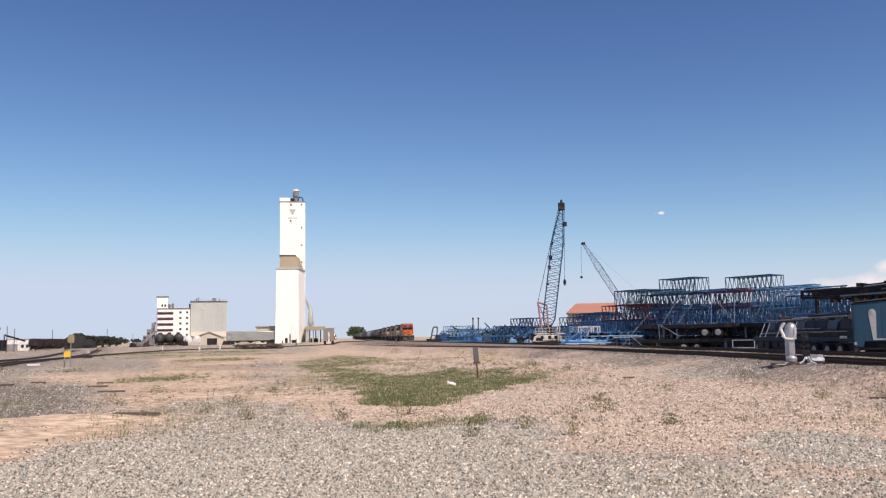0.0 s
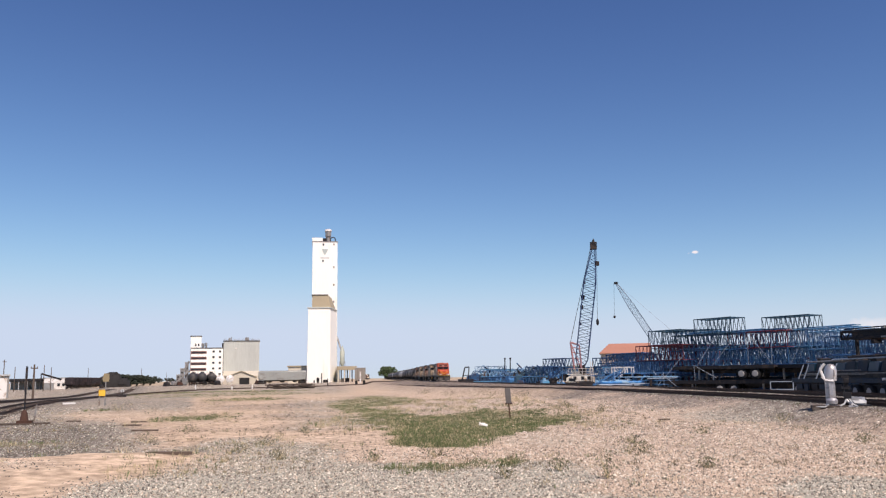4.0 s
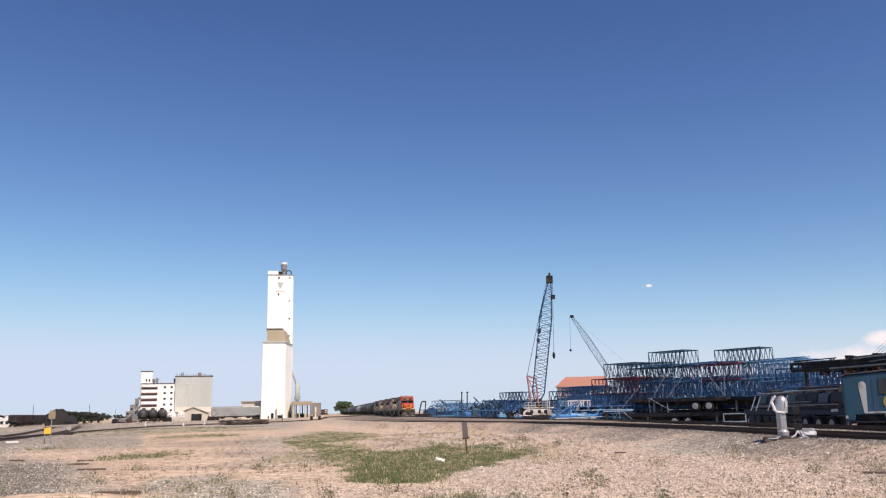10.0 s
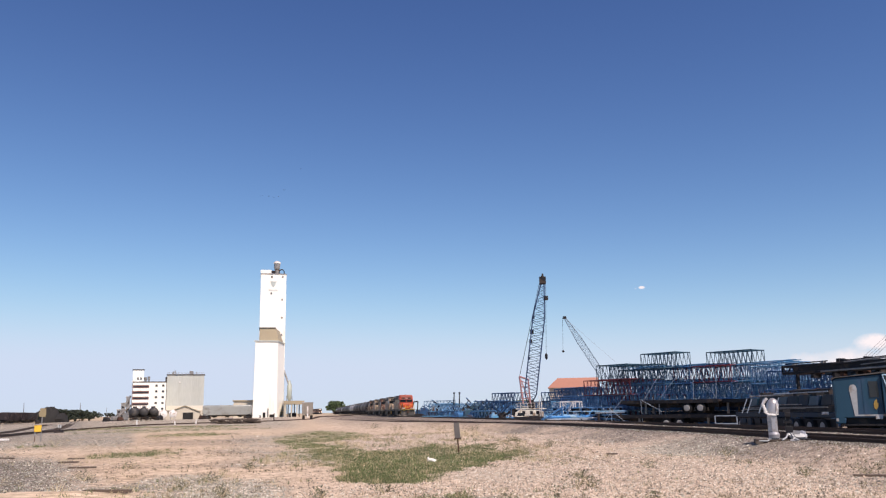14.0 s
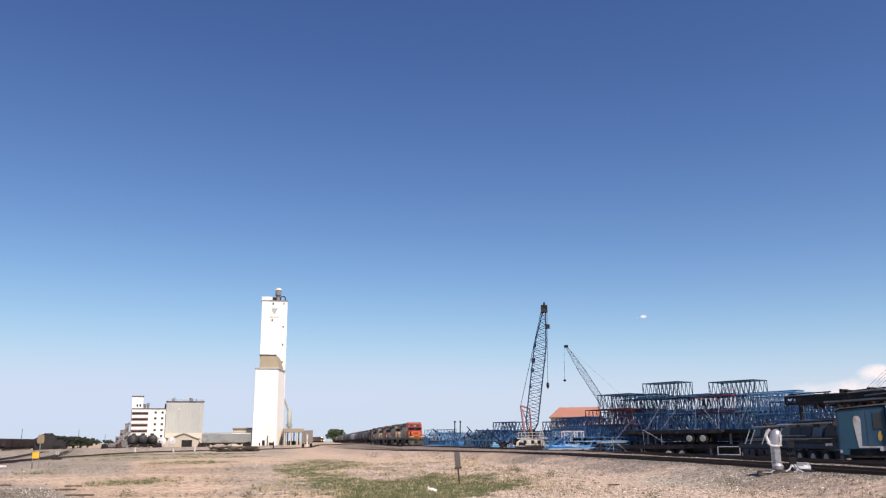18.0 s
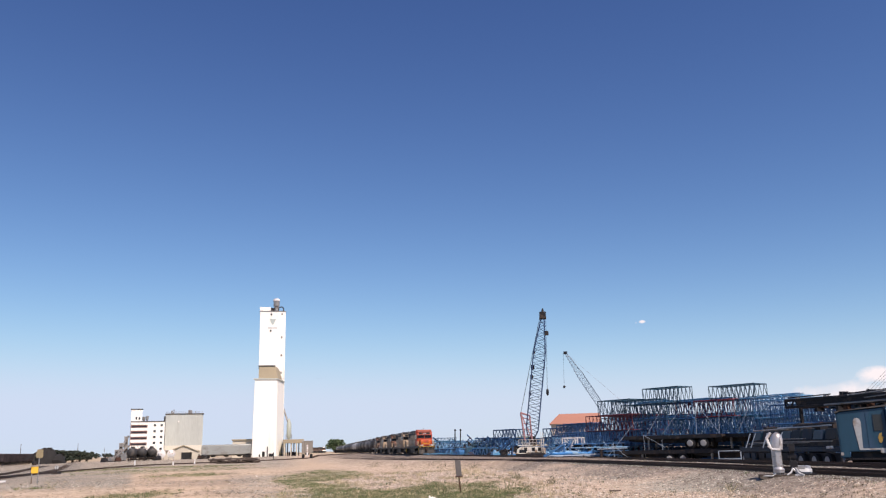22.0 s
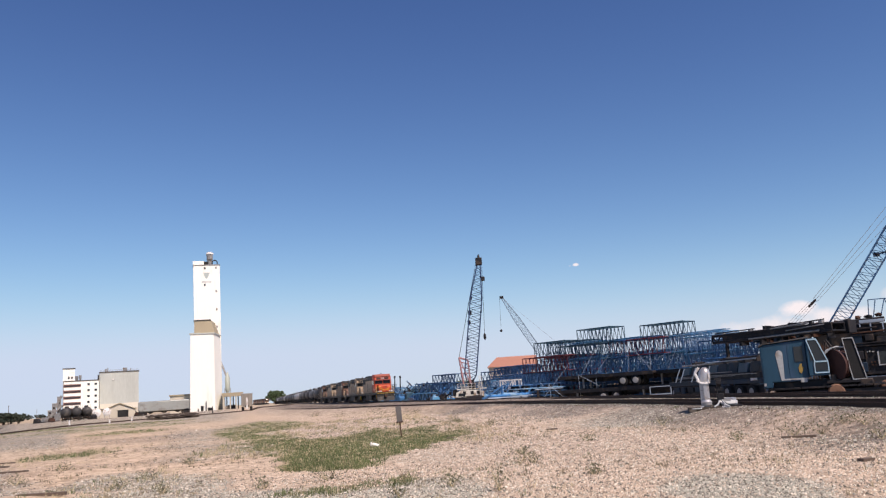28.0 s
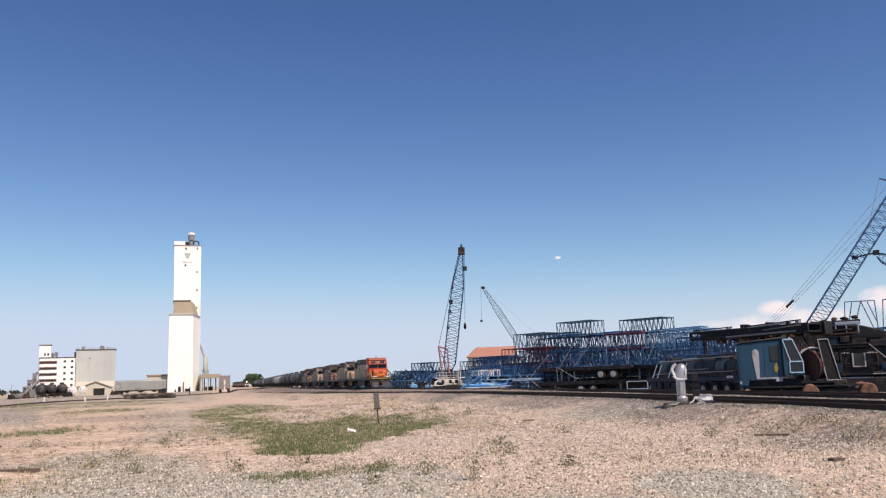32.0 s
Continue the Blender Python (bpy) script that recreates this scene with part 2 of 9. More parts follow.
class Geo:
    """Gathers vertices and faces of one part."""
    def __init__(self):
        self.v, self.f = [], []

    def add(self, verts, faces):
        k = len(self.v)
        self.v.extend(tuple(p) for p in verts)
        self.f.extend(tuple(i + k for i in f) for f in faces)
        return self

    def box(self, x0, x1, y0, y1, z0, z1, m=None, taper=0.0):
        c = [Vector((x, y, z)) for z, g in ((z0, 0), (z1, taper)) for x, y in ((x0 + g, y0 + g), (x1 - g, y0 + g), (x1 - g, y1 - g), (x0 + g, y1 - g))]
        if m is not None:
            c = [m @ p for p in c]
        return self.add(c, [(3, 2, 1, 0), (4, 5, 6, 7), (0, 1, 5, 4), (1, 2, 6, 5), (2, 3, 7, 6), (3, 0, 4, 7)])

    def prism(self, outline, y0, y1):
        """An outline in x and z, drawn from y0 to y1."""
        n = len(outline)
        c = [(x, y0, z) for x, z in outline] + [(x, y1, z) for x, z in outline]
        return self.add(c, [tuple(range(n)), tuple(range(2 * n - 1, n - 1, -1))] + [(i, i + n, (i + 1) % n + n, (i + 1) % n) for i in range(n)])

    def tube(self, p, q, r, r2=None, seg=4, caps=True):
        p, q = Vector(p), Vector(q)
        d = q - p
        if d.length < 1e-6:
            return self
        d.normalize()
        a = d.cross(Vector((0, 0, 1)) if abs(d.z) < 0.9 else Vector((1, 0, 0))).normalized()
        b = d.cross(a)
        r2 = r if r2 is None else r2
        c = []
        for base, rad in ((p, r), (q, r2)):
            for i in range(seg):
                w = 2 * math.pi * (i + 0.5) / seg
                c.append(base + (a * math.cos(w) + b * math.sin(w)) * rad)
        f = [(i, (i + 1) % seg, (i + 1) % seg + seg, i + seg) for i in range(seg)]
        if caps:
            f += [tuple(range(seg - 1, -1, -1)), tuple(range(seg, 2 * seg))]
        return self.add(c, f)

    def lathe(self, origin, axis, profile, seg=16):
        """A turned form: profile of (along the axis, radius)."""
        o, d = Vector(origin), Vector(axis).normalized()
        a = d.cross(Vector((0, 0, 1)) if abs(d.z) < 0.9 else Vector((1, 0, 0))).normalized()
        b = d.cross(a)
        c, f = [], []
        for h, r in profile:
            for i in range(seg):
                w = 2 * math.pi * i / seg
                c.append(o + d * h + (a * math.cos(w) + b * math.sin(w)) * max(r, 0.001))
        for k in range(len(profile) - 1):
            for i in range(seg):
                j = (i + 1) % seg
                f.append((k * seg + i, k * seg + j, (k + 1) * seg + j, (k + 1) * seg + i))
        f.append(tuple(range(seg - 1, -1, -1)))
        f.append(tuple(range((len(profile) - 1) * seg, len(profile) * seg)))
        return self.add(c, f)

    def blob(self, centre, rx, ry, rz, seg=7, rings=5, rough=0.25, rng=random):
        c, f = [Vector(centre) - Vector((0, 0, rz))], []
        for k in range(1, rings):
            e = math.pi * (k / rings - 0.5)
            for i in range(seg):
                w = 2 * math.pi * (i + 0.5 * (k % 2)) / seg
                s = 1 + rng.uniform(-rough, rough)
                c.append(Vector(centre) + Vector((math.cos(w) * math.cos(e) * rx * s, math.sin(w) * math.cos(e) * ry * s, math.sin(e) * rz * s)))
        c.append(Vector(centre) + Vector((0, 0, rz)))
        top = len(c) - 1
        for i in range(seg):
            j = (i + 1) % seg
            f.append((0, 1 + j, 1 + i))
            f.append((top, top - seg + i, top - seg + j))
            for k in range(rings - 2):
                f.append((1 + k * seg + i, 1 + k * seg + j, 1 + (k + 1) * seg + j, 1 + (k + 1) * seg + i))
        return self.add(c, f)

    def mesh(self, name, mat):
        me = bpy.data.meshes.new(name)
        me.from_pydata(self.v, [], self.f)
        if len(self.f) < 60000:
            bm = bmesh.new()
            bm.from_mesh(me)
            bmesh.ops.recalc_face_normals(bm, faces=bm.faces)
            bm.to_mesh(me)
            bm.free()
        me.materials.append(mat)
        me.polygons.foreach_set("use_smooth", [True] * len(me.polygons))
        me.set_sharp_from_angle(angle=radians(35))
        me.update()
        return me


def part(name, geo, mat, parent, label="", bevel=0.0):
    ob = new(name, geo.mesh(name, mat))
    ob.parent = parent
    if label:
        ob["label"] = label
    if bevel:
        bv = ob.modifiers.new("bevel", "BEVEL")
        bv.width, bv.segments, bv.limit_method = bevel, 2, "ANGLE"
    return ob


def thing(name, label, category, place=(0, 0, 0), turn=0.0, group="", kind=""):
    """An empty at a thing's base; its x axis is turned by that many degrees."""
    ob = new(name)
    ob.empty_display_size = 0.3
    ob.matrix_basis = pose(*place, 0, 0, turn)
    return tagged(ob, label, category, group, kind)


def solid(name, geo, mat, label, category, place=(0, 0, 0), turn=0.0, group="", kind=""):
    ob = new(name, geo.mesh(name, mat))
    ob.matrix_basis = pose(*place, 0, 0, turn)
    return tagged(ob, label, category, group, kind)


def spline(points, step):
    """A smooth line through points in the plan, as points a step apart."""
    p = [Vector((x, y, 0)) for x, y in points]
    p = [2 * p[0] - p[1]] + p + [2 * p[-1] - p[-2]]
    fine = []
    for a, b, c, d in zip(p, p[1:], p[2:], p[3:]):
        n = max(int((c - b).length / 0.5), 2)
        for i in range(n):
            t = i / n
            fine.append(0.5 * (2 * b + (c - a) * t + (2 * a - 5 * b + 4 * c - d) * t * t + (3 * b - a - 3 * c + d) * t ** 3))
    fine.append(p[-2])
    out, left = [fine[0]], step
    for a, b in zip(fine, fine[1:]):
        gap = (b - a).length
        while gap >= left:
            a = a + (b - a).normalized() * left
            out.append(a.copy())
            gap -= left
            left = step
        left -= gap
    return out


# ---- the lie of the land ----
NEAR_TRACK = [(14, -30), (14.2, 0), (14.0, 20), (13.3, 34), (12.2, 46), (10.0, 60), (6.8, 71), (2.0, 81), (-4.0, 95), (-11.5, 125), (-19, 175), (-27, 235), (-45, 380)]
TRAIN_TRACK = [(18.6, -30), (18.5, 0), (18.3, 20), (17.4, 40), (15.7, 58), (13.4, 78), (10.5, 100), (5.6, 128), (-1.5, 172), (-11.3, 235), (-31, 380), (-57, 580), (-108, 980)]
LINK_TRACK = [(9.5, 62), (4.5, 78), (-1, 96), (-6.5, 125), (-14, 180), (-22, 240)]
LEFT_TRACK = [(-3, -14), (-9, 4), (-17.5, 25), (-26.5, 45.9), (-38.5, 75.7), (-55.5, 126), (-90, 217), (-141, 345), (-215, 540)]
LEFT_SIDING = [(-9, -14), (-16, 4), (-28, 34), (-41.5, 70), (-57.6, 113), (-78, 165), (-118, 270)]
WYE_TRACK = [(-47, 107), (-50.5, 122), (-49, 138), (-42, 162), (-29, 190), (-21, 236)]
LINES = {"near": (spline(NEAR_TRACK, 1.0), 0.60), "train": (spline(TRAIN_TRACK, 1.0), 0.60), "link": (spline(LINK_TRACK, 1.0), 0.58),
         "left": (spline(LEFT_TRACK, 1.0), None), "siding": (spline(LEFT_SIDING, 1.0), None), "wye": (spline(WYE_TRACK, 1.0), None)}
RIGHT_PTS = np.array([(p.x, p.y) for k in ("near", "train", "link") for p in LINES[k][0]])
NEAR_PTS = np.array([(p.x, p.y) for p in LINES["near"][0]])
LEFT_PTS = np.array([(p.x, p.y) for k in ("left", "siding", "wye") for p in LINES[k][0]])


X0, X1, Y0, Y1 = -130, 90, -40, 440


def raster(pts, side=False):
    """Distance to the nearest of the points, or the way to the right of it, on a grid of one metre."""
    xs, ys = np.arange(X0, X1 + 1), np.arange(Y0, Y1 + 1)
    out = np.zeros((len(ys), len(xs)))
    for j, y in enumerate(ys):
        near = pts[np.abs(pts[:, 1] - y) < 60]
        if not len(near):
            out[j] = 60
            continue
        d = (near[None, :, 0] - xs[:, None]) ** 2 + (near[None, :, 1] - y) ** 2
        k = d.argmin(1)
        out[j] = xs - near[k, 0] if side else np.sqrt(d[np.arange(len(xs)), k])
    return out


def lookup(grid, x, y):
    fx, fy = min(max(x - X0, 0), X1 - X0 - 1.001), min(max(y - Y0, 0), Y1 - Y0 - 1.001)
    i, j = int(fx), int(fy)
    u, v = fx - i, fy - j
    return float((grid[j, i] * (1 - u) + grid[j, i + 1] * u) * (1 - v) + (grid[j + 1, i] * (1 - u) + grid[j + 1, i + 1] * u) * v)


RIGHT_GAP, LEFT_GAP, SIDE = raster(RIGHT_PTS), raster(LEFT_PTS), raster(NEAR_PTS, True)


def right_gap(x, y):
    return lookup(RIGHT_GAP, x, y)


def left_gap(x, y):
    return lookup(LEFT_GAP, x, y)


def right_of_near(x, y):
    return lookup(SIDE, x, y)


def land(x, y):
    """The height of the ground."""
    d = math.hypot(x, y)
    b = math.degrees(math.atan2(x, y))
    z = 0.0
    if y > -60 and d < 450:
        g = right_gap(x, y)
        fade = 1 - smooth(300, 420, d)
        z += (0.40 + 0.085 * smooth(52, 72, d)) * (1 - smooth(1.9, 4.2, g)) * fade + 0.06 * (1 - smooth(4, 12, g)) * fade
        side = right_of_near(x, y)
        if side > 4:
            z -= 0.10 * smooth(7, 11, side) * fade
    z -= 1.0 * smooth(17, 27, -b) * smooth(55, 190, d) * (1 - smooth(500, 900, d))
    z += 0.25 * smooth(150, 300, d) * smooth(-14, -9, b) * (1 - smooth(-5, 0, b)) * (1 - smooth(600, 900, d))
    # the sandy bank with its cut edge
    if -30 < x < -4 and 6 < y < 26:
        edge = 19.6 + 0.35 * math.sin(x * 0.9) + 0.15 * math.sin(x * 2.3)
        bank = smooth(5.6, 8.2, -x) * smooth(9, 16, y)
        z += 0.16 * bank * (1 - smooth(edge - 0.3, edge + 0.1, d)) - 0.10 * bank * smooth(edge, edge + 0.2, d) * (1 - smooth(edge + 2, edge + 9, d))
    if d < 120:
        z += 0.05 * noise.noise(Vector((x * 0.18, y * 0.18, 3))) + 0.02 * noise.noise(Vector((x * 0.8, y * 0.8, 7)))
    return z


def zones(x, y):
    """Shares of grey gravel, pink gravel, ballast and green at a place."""
    d = math.hypot(x, y)
    n1 = noise.noise(Vector((x * 0.22, y * 0.22, 1.5))) + 0.5 * noise.noise(Vector((x * 0.7, y * 0.7, 4.5)))
    n2 = noise.noise(Vector((x * 0.12, y * 0.12, 9.5)))
    b = math.degrees(math.atan2(x, y))
    # grey gravel lies nearest and runs up towards the lane
    grey = 0.0
    if d < 34:
        grey = 0.95 * (1 - smooth(-1.0, 1.0, inside(x, y, GREY_OUTLINE) / (0.055 * d) + 1.6 * n1)) * (0.85 + 0.3 * n2)
    for cx, cy, rx, ry, k in GREY_SPOTS:
        grey = max(grey, k * (1 - smooth(0.5, 1.3, math.hypot((x - cx) / rx, (y - cy) / ry) + 0.5 * n1)))
    strip = smooth(15.5, 18.5, -b) * smooth(19.8, 20.2, d) * (1 - smooth(21.2, 23.0, d + 1.2 * n1))
    left_grey = smooth(20.5, 25.0, -b - 2.5 * n1) * smooth(19.8, 20.4, d) * (1 - smooth(24 + 0.9 * max(-b - 18, 0), 34 + 1.6 * max(-b - 18, 0), d + 3 * n1))
    left_grey = max(left_grey, 0.8 * strip)
    grey = max(grey, 0.95 * left_grey)
    left_dark = 0.72 * left_grey
    brown = smooth(-27, -23, b) * (1 - smooth(-13, -10, b)) * smooth(22, 27, d) * (1 - smooth(60, 95, d))
    left_dark = max(left_dark, brown * (0.2 + 0.35 * n1 + 0.2 * n2))
    lane = smooth(-15, -11, b) * (1 - smooth(-7, -3, b)) * smooth(21, 26, d) * (1 - smooth(60, 95, d))
    grey = max(grey, lane * (0.32 + 0.5 * n1))
    left_dark = max(left_dark, lane * (0.06 + 0.2 * n1))
    pink = smooth(-4.5, 2.0, b + 3.0 * n1) * (1 - smooth(48, 70, d)) * (1 - 0.6 * grey)
    pink = max(pink, 0.6 * smooth(-9, -5, b) * (1 - smooth(0, 3, b)) * smooth(30, 38, d) * (1 - smooth(80, 110, d)))
    pink = max(pink, 0.3 * smooth(-14, -10, b) * (1 - smooth(40, 70, d)) * (0.7 + 0.6 * n1), 0.6 * smooth(-12, -6, b) * smooth(12, 15, d) * (1 - smooth(25, 32, d)) * (0.8 + 0.5 * n1))
    if b > 18:
        bare = math.exp(-((x - 11.2) / 2.6) ** 2 - ((y - 18.5) / 2.6) ** 2)
        pink, grey = pink * (1 - 0.85 * bare), grey * (1 - 0.8 * bare)
    far_grey = smooth(38, 60, d) * smooth(7, 10, -b) * (0.72 + 0.3 * n2)
    if -b < 19:
        far_grey *= smooth(75, 110, d)
    grey = max(grey, far_grey)
    left_dark = max(left_dark, 0.22 * far_grey * smooth(18, 21, -b))
    pink *= 0.8 + 0.5 * n2 + 0.25 * n1
    dirt = 0.0
    if d < 16 and b > 2:
        # trodden dirt with scattered grey stones, a dark seam along its far edge
        bend = d + 0.7 * n1
        dirt = (1 - smooth(11.2, 12.4, bend)) * smooth(3, 9, b)
        grey, pink = max(grey, (0.52 + 0.3 * n1 - 0.3 * smooth(19, 23, b)) * dirt), pink * (1 - 0.5 * dirt)
        seam = math.exp(-((bend - 12.1) / 0.35) ** 2) * smooth(4, 8, b) * (1 - smooth(20, 24, b))
        left_dark = max(left_dark, 0.26 * dirt, 0.5 * seam * (0.7 + 0.6 * n1))
    bal = left_dark + 0.10 * max(n1 + n2, 0) * (1 - smooth(50, 80, d))
    if d < 420:
        g = right_gap(x, y)
        bal = max(bal, (1 - smooth(1.5 + 0.4 * n1, 3.4 + 1.0 * n1, g)) * (1 - 0.72 * smooth(60, 85, d)))
        bed = (1 - smooth(2.5, 7.0 + 2.0 * n1, g)) * smooth(55, 80, d)
        pink, grey = max(pink, 0.4 * bed), max(grey, 0.2 * bed)
        if b > 1 and d < 80:
            skirt = (1 - smooth(3.2 + 1.2 * n1, 6.5 + 2.5 * n1, g)) * smooth(1, 6, b)
            bal, grey = max(bal, (0.36 + 0.22 * smooth(17, 25, b) + 0.45 * n1) * skirt), max(grey, (0.3 + 0.5 * n1) * skirt)
        if -b > 10:
            shoulder = 1 - smooth(2.2 + 0.6 * n1, 5.5 + 2.0 * n1, left_gap(x, y))
            grey = max(grey, 0.9 * shoulder)
            bal = max(bal, 0.42 * shoulder)
        side = right_of_near(x, y)
        if 1.5 < side < 70:
            bal = max(bal, 0.8)
    green = 0.0
    for cx, cy, rx, ry in GREENS:
        green = max(green, 0.7 * (1 - smooth(0.5, 1.2, math.hypot((x - cx) / rx, (y - cy) / ry) + 0.6 * n1)))
    if -14 < x < 11 and 13 < y < 90:
        frayed = 0.55 * noise.noise(Vector((x * 1.1, y * 0.6, 2.5))) + 0.7 * noise.noise(Vector((x * 2.4, y * 1.1, 6.5)))
        green = max(green, 0.92 * (1 - smooth(-0.55, 0.55, inside(x, y, GREEN_OUTLINE) / (0.35 + 0.014 * d) + frayed)))
        if y < 20:
            green = max(green, 0.16 * (1 - smooth(-0.6, 0.7, inside(x, y, GREEN_STRIP) / 0.4 + 1.5 * frayed)))
        rise = 1 - smooth(-0.3, 0.6, inside(x, y, CREAM_OUTLINE) + 0.8 * n1)
        pink, grey, green = max(pink, rise), grey * (1 - 0.6 * rise), green * (1 - 0.75 * rise)
    return min(max(grey, 0), 1), min(max(pink, 0), 1), min(max(bal, 0), 1), green


# the outline of the green beside the lane, of the pale rise behind it, and other patches (centre and half sizes)
GREEN_OUTLINE = [(-8.4, 48.3), (-10.3, 63.1), (-9.8, 77.4), (-6.5, 70.7), (-4.0, 60.5), (-4.5, 50.0), (-5.6, 47.8), (-3.8, 41.4), (-2.8, 36.2), (-1.1, 35.5), (0.1, 42.5), (1.3, 39.1), (1.3, 32.7), (1.9, 38.8), (3.0, 41.1), (2.7, 33.0), (3.9, 34.5), (3.4, 29.4), (2.0, 27.2), (1.0, 24.2), (0.2, 22.1), (-0.3, 19.7), (-1.2, 19.6), (-1.9, 21.3), (-2.4, 25.1), (-3.5, 29.6), (-4.8, 34.9), (-6.5, 42.7)]
GREEN_STRIP = [(-1.5, 15.3), (-0.9, 15.8), (-0.2, 16.0), (0.6, 16.6), (0.5, 15.5), (-0.1, 15.0), (-0.9, 14.4)]
CREAM_OUTLINE = [(-5.3, 45.1), (-3.7, 56.3), (-1.2, 66.8), (2.0, 61.0), (1.4, 41.9), (0.1, 44.0), (-1.2, 36.6), (-2.9, 37.3)]
GREY_OUTLINE = [(-8, 7), (-6.4, 11.3), (-5.7, 11.8), (-5.6, 12.5), (-5.5, 13.5), (-5.2, 14.8), (-5.4, 18.3), (-5.7, 22.0), (-3.8, 20.8), (-2.0, 17.3), (-0.4, 15.1), (1.2, 16.2), (1.6, 14.4), (1.7, 11.9), (1.9, 9.5), (2.4, 7)]
GREY_SPOTS = [(4.9, 11.4, 1.1, 1.9, 0.95), (10.8, 29.8, 2.8, 5.0, 0.8), (3.9, 8.7, 2.4, 1.0, 0.45), (7.6, 9.8, 0.5, 0.6, 0.6), (1.9, 22.0, 1.4, 2.0, 0.35), (-9.5, 15.0, 2.0, 0.8, 0.3)]
GREENS = [(-12.2, 36, 2.0, 4.0), (-42, 120, 14, 8), (-27, 94, 10, 12), (-34, 118, 10, 10), (-21.5, 47.5, 1.1, 1.6), (-19, 70, 3.0, 7), (-19, 27, 3.0, 1.2), (-13.5, 22.6, 2.4, 0.8)]


def inside(x, y, outline):
    """Distance to an outline, negative within it."""
    best, within = 1e9, False
    for (ax, ay), (bx, by) in zip(outline, outline[1:] + outline[:1]):
        ux, uy = bx - ax, by - ay
        t = min(max(((x - ax) * ux + (y - ay) * uy) / (ux * ux + uy * uy), 0), 1)
        best = min(best, math.hypot(x - ax - ux * t, y - ay - uy * t))
        if (ay > y) != (by > y) and x < ax + ux * (y - ay) / uy:
            within = not within
    return -best if within else best


def ground_material():
    m = bpy.data.materials.new("stony_ground")
    m.use_nodes = True
    n, l = m.node_tree.nodes, m.node_tree.links
    b = n["Principled BSDF"]
    b.inputs["Roughness"].default_value = 0.95
    b.inputs["Specular IOR Level"].default_value = 0.2
    tc = n.new("ShaderNodeTexCoord")
    at = n.new("ShaderNodeAttribute")
    at.attribute_name = "zone"
    sep = n.new("ShaderNodeSeparateColor")
    l.new(at.outputs["Color"], sep.inputs[0])
    def tex(kind, scale, detail=4):
        t = n.new(kind)
        t.inputs["Scale"].default_value = scale
        if kind == "ShaderNodeTexNoise":
            t.inputs["Detail"].default_value = detail
        l.new(tc.outputs["Object"], t.inputs["Vector"])
        return t
    def ramp(fac, stops):
        r = n.new("ShaderNodeValToRGB")
        r.color_ramp.elements.remove(r.color_ramp.elements[1])
        for k, (p, c) in enumerate(stops):
            e = r.color_ramp.elements[0] if k == 0 else r.color_ramp.elements.new(p)
            e.position, e.color = p, (*c, 1)
        l.new(fac, r.inputs["Fac"])
        return r.outputs["Color"]
    def mixed(fac, a, c):
        x = n.new("ShaderNodeMix")
        x.data_type = "RGBA"
        l.new(fac, x.inputs["Factor"])
        l.new(a, x.inputs[6]), l.new(c, x.inputs[7])
        return x.outputs[2]
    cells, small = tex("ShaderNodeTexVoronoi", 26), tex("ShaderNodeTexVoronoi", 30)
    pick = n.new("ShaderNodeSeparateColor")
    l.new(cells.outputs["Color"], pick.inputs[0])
    pick2 = n.new("ShaderNodeSeparateColor")
    l.new(small.outputs["Color"], pick2.inputs[0])
    broad, fine = tex("ShaderNodeTexNoise", 0.35, 6), tex("ShaderNodeTexNoise", 9, 5)
    sand = ramp(broad.outputs["Fac"], [(0.3, (0.46, 0.35, 0.24)), (0.5, (0.60, 0.465, 0.33)), (0.7, (0.72, 0.575, 0.425))])
    sand_fine = ramp(fine.outputs["Fac"], [(0.3, (0.35, 0.26, 0.18)), (0.7, (0.64, 0.495, 0.36))])
    half = n.new("ShaderNodeValue")
    half.outputs[0].default_value = 0.4
    sand = mixed(half.outputs[0], sand, sand_fine)
    # the dark stops of grey and pink paint the shade in gaps between stones
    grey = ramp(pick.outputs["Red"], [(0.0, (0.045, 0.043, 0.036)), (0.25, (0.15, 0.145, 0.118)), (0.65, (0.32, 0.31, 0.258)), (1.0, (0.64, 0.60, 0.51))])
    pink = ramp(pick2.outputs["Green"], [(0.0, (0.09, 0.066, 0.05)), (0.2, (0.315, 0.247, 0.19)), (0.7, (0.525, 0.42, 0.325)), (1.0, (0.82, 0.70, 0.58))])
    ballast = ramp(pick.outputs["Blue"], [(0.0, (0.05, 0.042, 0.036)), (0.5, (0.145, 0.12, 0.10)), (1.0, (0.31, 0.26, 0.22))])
    green = ramp(fine.outputs["Fac"], [(0.3, (0.20, 0.19, 0.10)), (0.7, (0.42, 0.36, 0.24))])
    out = mixed(sep.outputs["Green"], sand, pink)
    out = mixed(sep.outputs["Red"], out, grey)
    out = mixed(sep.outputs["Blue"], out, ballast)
    gm = n.new("ShaderNodeMath")
    gm.operation = "MULTIPLY"
    l.new(at.outputs["Alpha"], gm.inputs[0])
    gm.inputs[1].default_value = 0.8
    out = mixed(gm.outputs[0], out, green)
    clump = tex("ShaderNodeTexNoise", 3.5, 5)
    shade = ramp(clump.outputs["Fac"], [(0.34, (0.60, 0.58, 0.56)), (0.66, (1.26, 1.26, 1.26))])
    mul = n.new("ShaderNodeMix")
    mul.data_type, mul.blend_type = "RGBA", "MULTIPLY"
    mul.inputs["Factor"].default_value = 1.0
    l.new(out, mul.inputs[6]), l.new(shade, mul.inputs[7])
    out = mul.outputs[2]
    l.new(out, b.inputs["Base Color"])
    bp = n.new("ShaderNodeBump")
